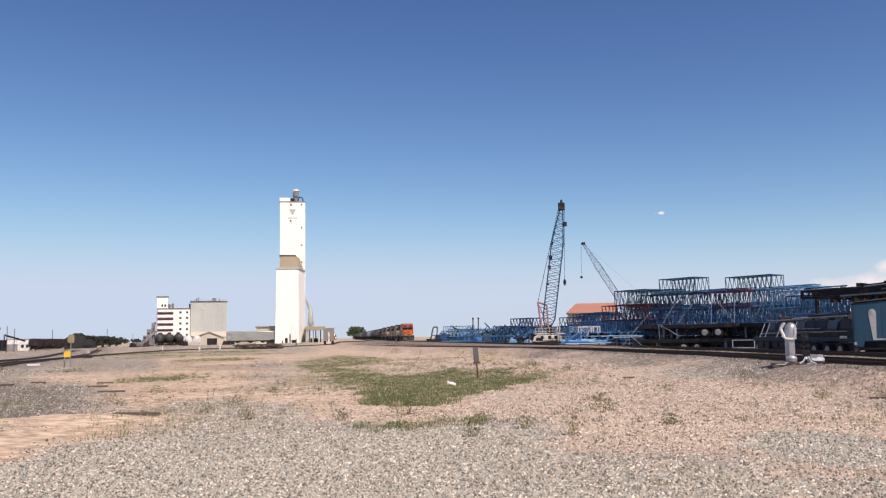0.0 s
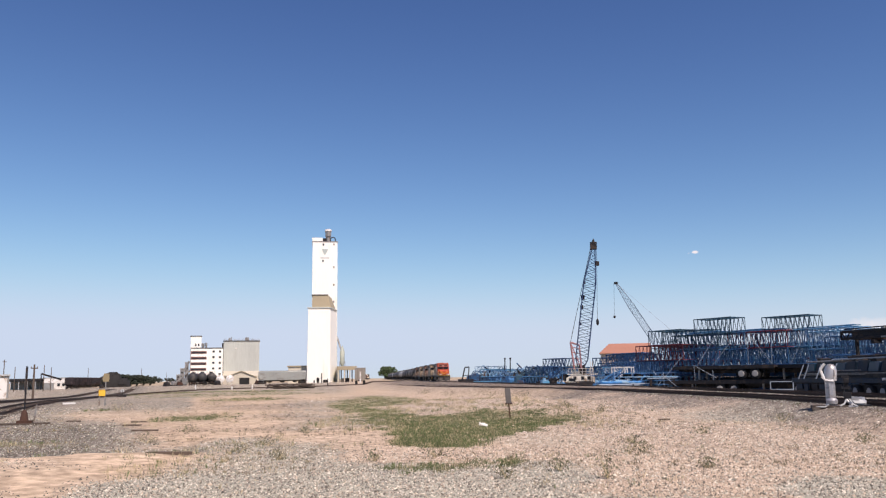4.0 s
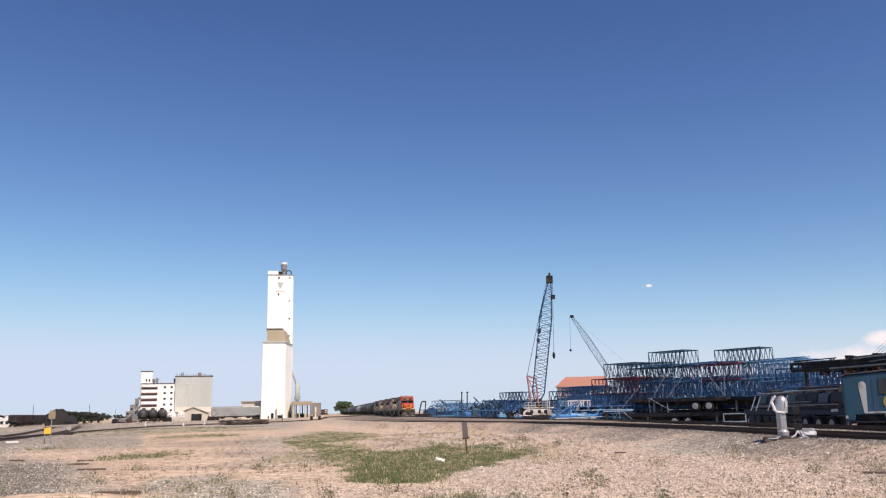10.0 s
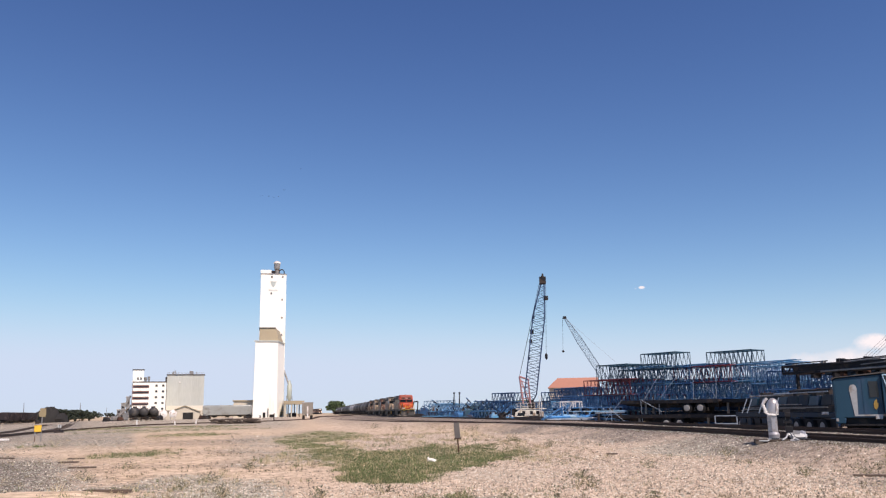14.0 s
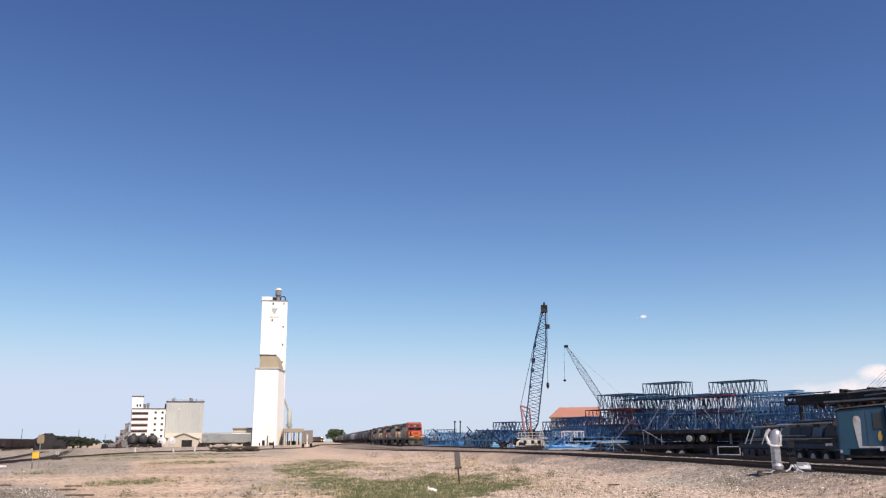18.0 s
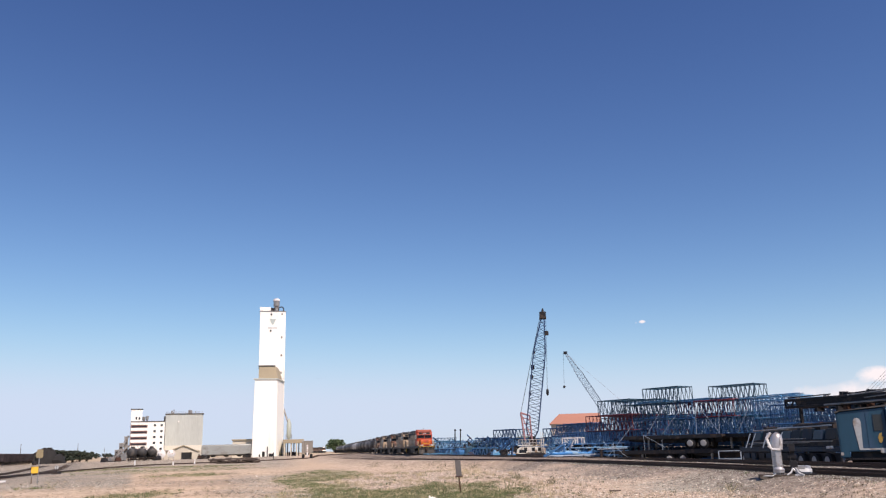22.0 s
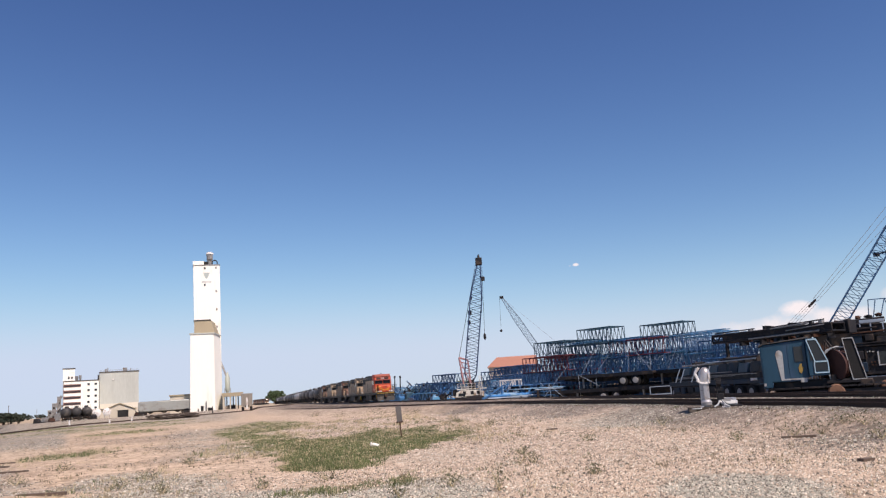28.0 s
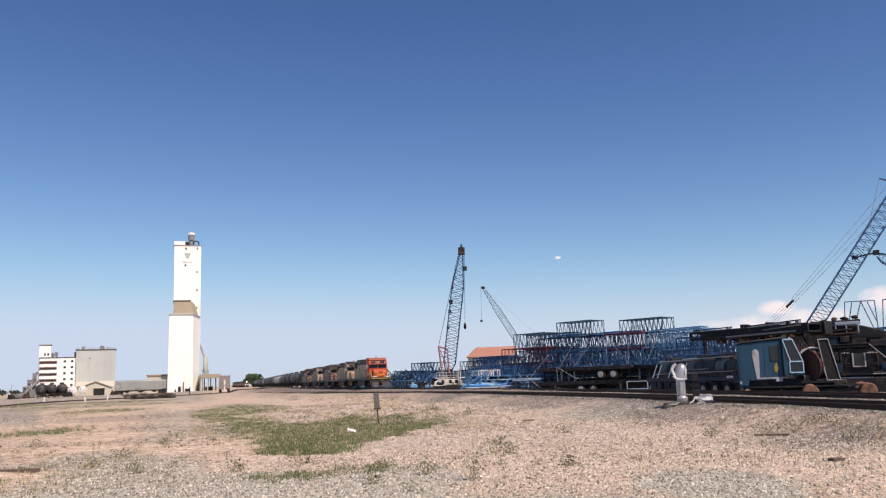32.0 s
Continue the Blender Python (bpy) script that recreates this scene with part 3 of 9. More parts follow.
    bp.inputs["Strength"].default_value, bp.inputs["Distance"].default_value = 0.45, 0.03
    ad = n.new("ShaderNodeMath")
    ad.operation = "ADD"
    l.new(cells.outputs["Distance"], ad.inputs[0]), l.new(fine.outputs["Fac"], ad.inputs[1])
    iv = n.new("ShaderNodeMath")
    iv.operation = "MULTIPLY"
    iv.inputs[1].default_value = -1
    l.new(ad.outputs[0], iv.inputs[0])
    l.new(iv.outputs[0], bp.inputs["Height"])
    l.new(bp.outputs[0], b.inputs["Normal"])
    return m


GROUND_MAT = ground_material()


RINGS, GRIDS = [], {}


def sheet(b, d):
    """Height and zones of the built ground at bearings and distances."""
    i = np.clip(np.interp(d, RINGS, np.arange(len(RINGS))), 0, len(RINGS) - 1.001)
    j = np.clip((b + 42) * 2, 0, 174.999)
    i0, j0 = i.astype(int), j.astype(int)
    u, v = i - i0, j - j0
    g = GRIDS["z"]
    z = (g[i0, j0] * (1 - v) + g[i0, j0 + 1] * v) * (1 - u) + (g[i0 + 1, j0] * (1 - v) + g[i0 + 1, j0 + 1] * v) * u
    return z, GRIDS["zone"][np.rint(i).astype(int), np.rint(j).astype(int)]


def build_ground():
    rings = [0.0, 2, 4]
    while rings[-1] < 4800:
        rings.append(rings[-1] + max(0.3, rings[-1] * 0.024))
    rays = [-180 + 6 * i for i in range(23)] + [-42 + 0.5 * i for i in range(176)] + [48 + 6 * i for i in range(22)]
    verts, cols, faces = [], [], []
    for r in rings:
        for b in rays:
            x, y = math.sin(radians(b)) * r, math.cos(radians(b)) * r
            seen = -41 < b < 46 and r > 5
            verts.append((x, y, land(x, y) if seen else 0.0))
            cols.extend(zones(x, y) if seen and r < 420 else ((0.6, 0.2, 0, 0) if r < 30 else (0, 0.15, 0, 0.45)))
    k = len(rays)
    RINGS.extend(rings)
    GRIDS["z"] = np.array([p[2] for p in verts]).reshape(-1, k)[:, 23:199]
    GRIDS["zone"] = np.array(cols).reshape(-1, k, 4)[:, 23:199]
    for i in range(len(rings) - 1):
        for j in range(k):
            j2 = (j + 1) % k
            faces.append((i * k + j, i * k + j2, (i + 1) * k + j2, (i + 1) * k + j))
    me = bpy.data.meshes.new("ground")
    me.from_pydata(verts, [], [f[::-1] for f in faces])
    layer = me.color_attributes.new("zone", "FLOAT_COLOR", "POINT")
    layer.data.foreach_set("color", cols)
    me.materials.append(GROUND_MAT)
    me.polygons.foreach_set("use_smooth", [True] * len(me.polygons))
    tagged(new("ground", me), "dry sandy ground with pink and grey gravel and weeds", "ground", kind="structure")


build_ground()


def tie_mesh():
    return Geo().box(-1.3, 1.3, -0.115, 0.115, -0.18, 0.0).mesh("tie", TIE_WOOD)


TIE = tie_mesh()


def build_track(name, key, label, single=None):
    """Rails on wooden ties along a line; the ties of one stretch are parts of their own."""
    pts, top = LINES[key]
    track = thing(name, label, "railway track", kind="structure")
    def height(p):
        return top if top is not None else land(p.x, p.y) + 0.17
    fine = pts
    for side in (-0.7175, 0.7175):
        v, f = [], []
        outline = [(-0.07, -0.16), (0.07, -0.16), (0.07, -0.14), (0.012, -0.12), (0.012, -0.045), (0.036, -0.035), (0.036, 0), (-0.036, 0), (-0.036, -0.035), (-0.012, -0.045), (-0.012, -0.12), (-0.07, -0.14)]
        for i, p in enumerate(fine):
            d = (fine[min(i + 1, len(fine) - 1)] - fine[max(i - 1, 0)]).normalized()
            across = Vector((d.y, -d.x, 0))
            for a, z in outline:
                q = p + across * (side + a)
                v.append((q.x, q.y, height(p) + z))
        k = len(outline)
        for i in range(len(fine) - 1):
            for j in range(k):
                f.append((i * k + j, i * k + (j + 1) % k, (i + 1) * k + (j + 1) % k, (i + 1) * k + j))
        part("rail", Geo().add(v, f), RAIL_STEEL, track, "dark rusty steel rail")
    rest = Geo()
    rng = random.Random(len(pts))
    step = spline({"near": NEAR_TRACK, "train": TRAIN_TRACK, "link": LINK_TRACK, "left": LEFT_TRACK, "siding": LEFT_SIDING, "wye": WYE_TRACK}[key], 0.56)
    for i in range(len(step) - 1):
        p, d = step[i], step[i + 1] - step[i]
        if p.length > (66 if top is not None else 280):
            continue
        m = pose(p.x, p.y, height(p) - 0.16 + rng.uniform(-0.01, 0.01), 0, 0, math.degrees(math.atan2(d.y, d.x)) - 90 + rng.uniform(-1.5, 1.5))
        if single and single[0] < p.y < single[1]:
            ob = new("tie", TIE)
            ob.parent = track
            ob.matrix_basis = m
        else:
            rest.box(-1.3, 1.3, -0.115, 0.115, -0.18, 0.0, m)
    if rest.v:
        tagged(part("ties", rest, TIE_WOOD, track, "weathered wooden ties"), kind="stuff")


# ---- grain elevator ----
def build_elevator():
    D = 330.0
    e = thing("grain_elevator", "tall white concrete grain elevator with a lower bin block", "grain elevator", spot(-10.5, D, land(*spot(-10.5, D).xy)), 10.5)
    # local x to the right across the view, y away from it
    s = math.tan(radians(1)) * D
    def X(b):
        return (b + 10.5) * s
    def Z(el):
        return EYE + D * math.tan(radians(el)) - 0.25
    low_top = Z(4.75)
    part("lower_tower", Geo().add([(X(-11.46), 0, -1), (X(-9.88), 0, -1), (X(-9.38), 14, -1), (X(-11.0), 14, -1), (X(-11.38), 0, low_top), (X(-9.90), 0, low_top), (X(-9.44), 14, low_top), (X(-10.95), 14, low_top)],
         [(3, 2, 1, 0), (4, 5, 6, 7), (0, 1, 5, 4), (1, 2, 6, 5), (2, 3, 7, 6), (3, 0, 4, 7)]), WHITE_CONCRETE, e, "white concrete bin block", 0.08)
    part("roof_edge", Geo().add([(X(-11.46), -0.3, low_top), (X(-9.86), -0.3, low_top), (X(-9.38), 14, low_top), (X(-11.0), 14, low_top), (X(-11.46), -0.3, low_top + 0.45), (X(-9.86), -0.3, low_top + 0.45), (X(-9.38), 14, low_top + 0.45), (X(-11.0), 14, low_top + 0.45)],
         [(3, 2, 1, 0), (4, 5, 6, 7), (0, 1, 5, 4), (1, 2, 6, 5), (2, 3, 7, 6), (3, 0, 4, 7)]), GREY_CONCRETE, e)
    top = Z(5.67)
    part("penthouse", Geo().add([(X(-11.14), 1.0, low_top + 0.4), (X(-9.84), 1.0, low_top + 0.4), (X(-9.5), 13, low_top + 0.4), (X(-10.9), 13, low_top + 0.4), (X(-11.12), 1.5, top), (X(-10.08), 1.5, top), (X(-9.8), 13, top), (X(-10.9), 13, top)],
         [(3, 2, 1, 0), (4, 5, 6, 7), (0, 1, 5, 4), (1, 2, 6, 5), (2, 3, 7, 6), (3, 0, 4, 7)]), TAN_PANEL, e, "tan sheet-clad penthouse", 0.05)
    part("penthouse_roof", Geo().box(X(-11.17), X(-10.05), 1.2, 13, top, top + 0.25), ROOF_GREY, e)
    def Xu(b):
        return (b + 10.5) * s * (D + 15) / D
    def Zu(el):
        return EYE + (D + 15) * math.tan(radians(el)) - 0.25
    up = Zu(9.30)
    part("upper_tower", Geo().box(Xu(-11.14), Xu(-9.44), 15, 26, -1, up), WHITE_CONCRETE, e, "white concrete headhouse tower", 0.08)
    for b, el in ((-10.40, 9.08), (-9.68, 9.10), (-9.68, 7.55), (-9.68, 6.35), (-9.68, 5.2), (-10.42, 7.98), (-10.65, 6.9), (-10.2, 5.9)):
        small = el not in (6.9, 5.9)
        if small:
            part("window", Geo().box(Xu(b) - 0.3, Xu(b) + 0.3, 14.9, 15.2, Zu(el) - 0.4, Zu(el) + 0.4), GREY_STEEL if b > -9.9 else DARK_GLASS, e, "small dark window")
    # a faded mark high on the front, plain shapes
    part("faded_mark", Geo().prism([(Xu(-10.5), Zu(8.78)), (Xu(-10.08), Zu(8.78)), (Xu(-10.2), Zu(8.5)), (Xu(-10.3), Zu(8.36)), (Xu(-10.4), Zu(8.5))], 14.94, 15.06), FADED_MARK, e, "faded painted mark")
    part("faded_lettering", Geo().box(Xu(-10.6), Xu(-10.0), 14.95, 15.06, Zu(8.12), Zu(8.24)), material("faint_letters", (0.60, 0.61, 0.58), 0.9), e, "faded bar of lettering")
    part("parapet", Geo().box(Xu(-11.16), Xu(-10.45), 14.9, 20, up, Zu(9.55)), WHITE_CONCRETE, e)
    part("parapet_rail", Geo().box(Xu(-11.17), Xu(-9.42), 14.85, 26.1, up - 0.25, up + 0.1), GREY_STEEL, e)
    part("head_leg", Geo().lathe((Xu(-10.07), 18, up), (0, 0, 1), [(0, 0.9), (2.4, 1.0), (2.5, 1.3), (4.9, 1.3), (5.3, 0.5)], 10), GREY_STEEL, e, "round steel elevator leg head")
    part("leg_cap", Geo().lathe((Xu(-10.07), 18, up + 4.7), (0, 0, 1), [(0, 1.5), (0.7, 1.4), (1.1, 0.3)], 10), WHITE_PAINT, e)
    g = Geo()
    for k in range(8):
        a0, a1 = math.pi * k / 8, math.pi * (k + 1) / 8
        g.tube((Xu(-9.75) + 1.0 * math.cos(a0), 17, up + 1.2 + 0.9 * math.sin(a0)), (Xu(-9.75) + 1.0 * math.cos(a1), 17, up + 1.2 + 0.9 * math.sin(a1)), 0.22, seg=6)
    g.tube((Xu(-9.75) + 1, 17, up - 0.2), (Xu(-9.75) + 1, 17, up + 1.2), 0.22, seg=6).tube((Xu(-9.75) - 1, 17, up - 0.2), (Xu(-9.75) - 1, 17, up + 1.2), 0.22, seg=6)
    part("dust_pipe", g, DARK_STEEL, e)
    part("motor_box", Geo().box(Xu(-10.45), Xu(-10.2), 16, 18, up, up + 1.5), DARK_STEEL, e, "", 0.05)
    # spout and small hopper bin at the flank
    part("spout", Geo().tube((X(-9.42), 16, Z(3.0)), (X(-9.05), 14, Z(1.9)), 0.35, seg=8).tube((X(-9.42), 16, Z(3.0)), (X(-9.42), 16, Z(0.8)), 0.25, seg=8), GREY_STEEL, e)
    part("hopper_bin", Geo().lathe((X(-9.02), 14, Z(0.85)), (0, 0, 1), [(0, 0.45), (1.2, 0.95), (6.0, 0.95), (8.4, 0.15)], 14), material("galvanised", (0.42, 0.46, 0.40), 0.6, 0.2, vary=0.2, grain=1, streak=4), e, "slender galvanised steel bin")
    g = Geo()
    for dx, dy in ((-1.1, -1), (1.1, -1), (1.1, 1), (-1.1, 1)):
        g.tube((X(-9.02) + dx, 14 + dy, 0), (X(-9.02) + dx, 14 + dy, Z(1.2)), 0.12)
    part("bin_legs", g, GREY_STEEL, e)
    # low sheds on both sides
    part("left_shed", Geo().box(X(-12.72), X(-11.3), 6, 15, -1, Z(0.85)), PALE_STUCCO, e, "low pale shed wall")
    part("left_shed_roof", Geo().box(X(-12.78), X(-11.3), 5.6, 15.4, Z(0.85), Z(0.93)), TAN_PANEL, e)
    part("doorway", Geo().box(X(-12.0), X(-11.6), 5.7, 6.2, -0.5, Z(0.6)), DARK_OPENING, e)
    part("shed_pier", Geo().box(X(-11.95), X(-11.8), 5.4, 5.8, -0.5, Z(0.6)), PALE_STUCCO, e)
    part("right_shed_roof", Geo().box(X(-9.42), X(-8.08), 2, 12, Z(0.60), Z(0.84)), TAN_PANEL, e, "drive-through shed roof")
    part("right_shed_wall", Geo().box(X(-9.42), X(-9.28), 3, 12, -0.8, Z(0.6)), PALE_STUCCO, e)
    for b in (-9.1, -8.85, -8.68, -8.35):
        part("rear_post", Geo().box(X(b) - 0.2, X(b) + 0.2, 11, 11.4, -0.8, Z(0.6)), DARK_OPENING, e)
    part("dump_pit_hood", Geo().box(X(-9.05), X(-8.5), 6, 8, -0.8, 1.6), DARK_STEEL, e, "", 0.05)
    for b in (-9.34, -8.92, -8.55, -8.14):
        part("post", Geo().box(X(b) - 0.2, X(b) + 0.2, 2.2, 2.9, -0.8, Z(0.6)), PALE_STUCCO, e)
    for b, w, h in ((-10.7, 0.5, 2.2), (-10.95, 0.25, 1.2), (-10.2, 0.9, 1.4)):
        part("door" if h > 2 else "hatch", Geo().box(X(b) - w, X(b) + w, -0.12, 0.1, -0.6, h - 0.3), DARK_OPENING, e)
    part("vent_pipe", Geo().tube((X(-10.45), -0.5, -0.5), (X(-10.45), -0.5, 3.6), 0.15, seg=6), DARK_STEEL, e)


def build_mill():
    D = 500.0
    s = math.tan(radians(1)) * D
    base = -0.9
    def house(name, label, b0, b1, el, depth, mat, back=0.0, category="building"):
        mid = (b0 + b1) / 2
        t = thing(name, label, category, spot(mid, D + back, base), -mid)
        w = (b1 - b0) * math.tan(radians(1)) * (D + back) / 2
        h = EYE + (D + back) * math.tan(radians(el)) - base
        part("wall", Geo().box(-w, w, 0, depth, 0, h), mat, t, "", 0.05)
        return t, w, h
    t, w, h = house("mill_tower", "narrow white stair tower of the mill", -18.99, -18.32, 2.88, 10, WHITE_CONCRETE, 4)
    part("roof", Geo().box(-w - 0.3, w + 0.3, -0.3, 10.3, h, h + 0.4), ROOF_GREY, t)
    for k in range(2):
        part("window", Geo().box(-0.5 + k * 1.6, 0.3 + k * 1.6, -0.1, 0.1, h - 5.5, h - 4.2), DARK_GLASS, t)
    t, w, h = house("mill_building", "white mill building with brown window bands", -18.95, -16.93, 2.09, 20, WHITE_CONCRETE)
    part("roof", Geo().box(-w - 0.2, w + 0.2, -0.2, 20.2, h, h + 0.5), ROOF_GREY, t)
    for k in range(6):
        z = h - 1.8 - k * 3.2
        part("window_band", Geo().box(-w - 0.06, -w + 8.6, -0.12, 0.3, z - 1.25, z + 0.35), BROWN_BAND, t, "brown window band")
        part("band_panes", Geo().box(-w + 0.4, -w + 8.2, -0.16, 0.2, z - 0.9, z - 0.2), DARK_GLASS, t)
    for k in range(5):
        for i in range(2):
            x, z = w - 5.2 + i * 3.6, h - 1.7 - k * 3.2
            wd = part("window", Geo().box(x - 0.7, x + 0.7, -0.1, 0.2, z - 0.75, z + 0.55), GREY_CONCRETE, t)
            part("pane", Geo().box(x - 0.55, x + 0.55, -0.14, 0.1, z - 0.6, z + 0.4), DARK_GLASS, wd)
    for x, r, hh in ((-4.6, 1.2, 3.6), (-2.4, 0.9, 2.6), (-0.6, 0.7, 3.0)):
        part("roof_cyclone", Geo().lathe((x, 6, h + 0.5), (0, 0, 1), [(0, r * 0.5), (hh * 0.5, r), (hh, r)], 10), GREY_STEEL, t)
    g = Geo()
    g.tube((-w - 1, 4, h * 0.65), (-w - 7, 2, 1), 0.6, seg=6).tube((-w - 0.4, 3, h * 0.4), (-w - 9, 0, 0.5), 0.5, seg=6).tube((-w - 4, 3, 0), (-w - 4, 3, h * 0.35), 0.4, seg=6)
    part("conveyor_leg", g, GREY_STEEL, t, "sloping steel conveyor legs")
    for x, y, hh in ((-w - 2.2, 4, h * 0.62), (-w - 4.6, 2, h * 0.45), (-w - 6.6, 1, h * 0.28)):
        part("loading_tower", Geo().box(x - 1.0, x + 1.0, y, y + 2.4, 0, hh), GREY_STEEL, t, "grey stepped loading tower", 0.05)
        part("tower_cap", Geo().box(x - 1.2, x + 1.2, y - 0.2, y + 2.6, hh, hh + 0.35), PALE_STEEL, t)
        for k in range(3):
            part("tower_opening", Geo().box(x - 0.6, x + 0.5, y - 0.08, y + 0.1, hh * (0.2 + 0.26 * k), hh * (0.2 + 0.26 * k) + 1.0), DARK_OPENING, t)
    t, w, h = house("storage_block", "large grey concrete storage block with a flat roof", -16.90, -14.58, 2.55, 22, GREY_CONCRETE, 6, "silo building")
    part("roof_slab", Geo().box(-w - 0.3, w + 0.3, -0.3, 22.3, h, h + 0.5), ROOF_GREY, t)
    part("wall_edge", Geo().box(-w - 0.9, -w, -0.2, 3, 0, h * 0.96), DARK_STEEL, t)
    for x, sx, hh in ((-7, 1.0, 1.8), (-6, 0.5, 2.4), (3, 2.2, 2.0), (6, 0.4, 1.4)):
        part("roof_box", Geo().box(x - sx / 2, x + sx / 2, 5, 7, h + 0.5, h + 0.5 + hh), GREY_STEEL, t)
    for i in range(13):
        x = -w + 2 * w * (i + 0.5) / 13
        part("pilaster", Geo().box(x - 0.12, x + 0.12, -0.05, 0.05, 1, h - 0.3), GREY_CONCRETE, t)
    part("wall_lamp", Geo().box(-w + 6.7, -w + 7.5, -0.4, 0, h - 4.4, h - 3.7), WHITE_PAINT, t)
    part("lower_band", Geo().box(-w + 0.2, w - 0.2, -0.3, 0, h * 0.2, h * 0.31), material("cream_band", (0.66, 0.62, 0.52), 0.9, vary=0.25, grain=0.4), t, "paler band low on the wall")
    part("annex", Geo().box(-w - 1, w + 1, -4, 0, 0, h * 0.2), PALE_STUCCO, t, "low pale annex")
    for k in range(26):
        x = -w + 2 * w * (k + 0.5) / 26
        part("roof_post", Geo().box(x - 0.06, x + 0.06, 0.2, 0.32, h + 0.5, h + 1.3), GREY_STEEL, t)
    part("roof_railing", Geo().box(-w, w, 0.22, 0.3, h + 1.25, h + 1.35), GREY_STEEL, t)
    # gabled shed and small tanks before them
    d2, b2 = 330.0, -15.75
    t = thing("gabled_shed", "pale gabled workshop with a dark doorway", "shed", spot(b2, d2, land(*spot(b2, d2).xy)), -b2)
    part("wall", Geo().prism([(-5.8, 0), (5.6, 0), (5.6, 2.6), (0.2, 4.8), (-5.8, 2.6)], 0, 10), PALE_STUCCO, t)
    part("roof", Geo().prism([(-6.2, 2.5), (0.2, 4.85), (6.0, 2.5), (6.0, 2.75), (0.2, 5.15), (-6.2, 2.75)], -0.4, 10.4), TAN_PANEL, t)
    part("doorway", Geo().box(-0.5, 3.2, -0.08, 0.15, 0, 2.5), DARK_OPENING, t)
    part("door_header", Geo().box(-0.7, 3.4, -0.14, 0, 2.5, 2.8), PALE_STUCCO, t)
    for b3, r in ((-17.05, 1.5), (-16.45, 1.4)):
        q = spot(b3, 318)
        t = thing("fuel_tank", "small white horizontal storage tank on legs", "storage tank", (q.x, q.y, land(q.x, q.y)), -b3, "white tanks")
        part("shell", Geo().lathe((0, -1, 2.1), (0, 1, 0), [(0, r * 0.6), (0.3, r), (3.5, r), (3.8, r * 0.6)], 14), WHITE_PAINT, t)
        for dx in (-0.8, 0.8):
            for dy in (-0.5, 2.2):
                part("leg", Geo().box(dx - 0.1, dx + 0.1, dy - 0.1, dy + 0.1, 0, 1.2), GREY_STEEL, t)
    q = spot(-17.2, 345)
    t = thing("low_sheds", "row of low pale storage sheds", "shed", (q.x, q.y, land(q.x, q.y)), 17.2)
    part("wall", Geo().box(-9, 8, 0, 6, 0, 3.2), PALE_STUCCO, t)
    part("roof", Geo().box(-9.3, 8.3, -0.4, 6.4, 3.2, 3.45), GREY_STEEL, t)
    for x in (-6, -2.5, 3):
        part("doorway", Geo().box(x, x + 1.8, -0.08, 0.2, 0, 2.3), DARK_OPENING, t)


build_elevator()
build_mill()


# ---- rolling stock ----
def truck_parts(parent, x, mat=None, axles=2, spread=1.8):
    mat = mat or DIRTY_BLACK
    w = spread * (axles - 1) / 2
    tr = part("truck", Geo().box(x - w - 0.55, x + w + 0.55, -1.05, -0.85, 0.45, 0.75).box(x - w - 0.55, x + w + 0.55, 0.85, 1.05, 0.45, 0.75).box(x - 0.35, x + 0.35, -1.1, 1.1, 0.4, 0.9), mat, parent)
    for i in range(axles):
        px = x - w + i * spread
        for sy in (-0.78, 0.78):
            part("wheel", Geo().lathe((px, sy - 0.07, 0.5), (0, 1, 0), [(0, 0.5), (0.05, 0.54), (0.14, 0.5)], 14), RAIL_STEEL, tr)
        for sy in (-1.15, 1.0):
            part("axle_box", Geo().box(px - 0.22, px + 0.22, sy, sy + 0.15, 0.35, 0.7), mat, tr)


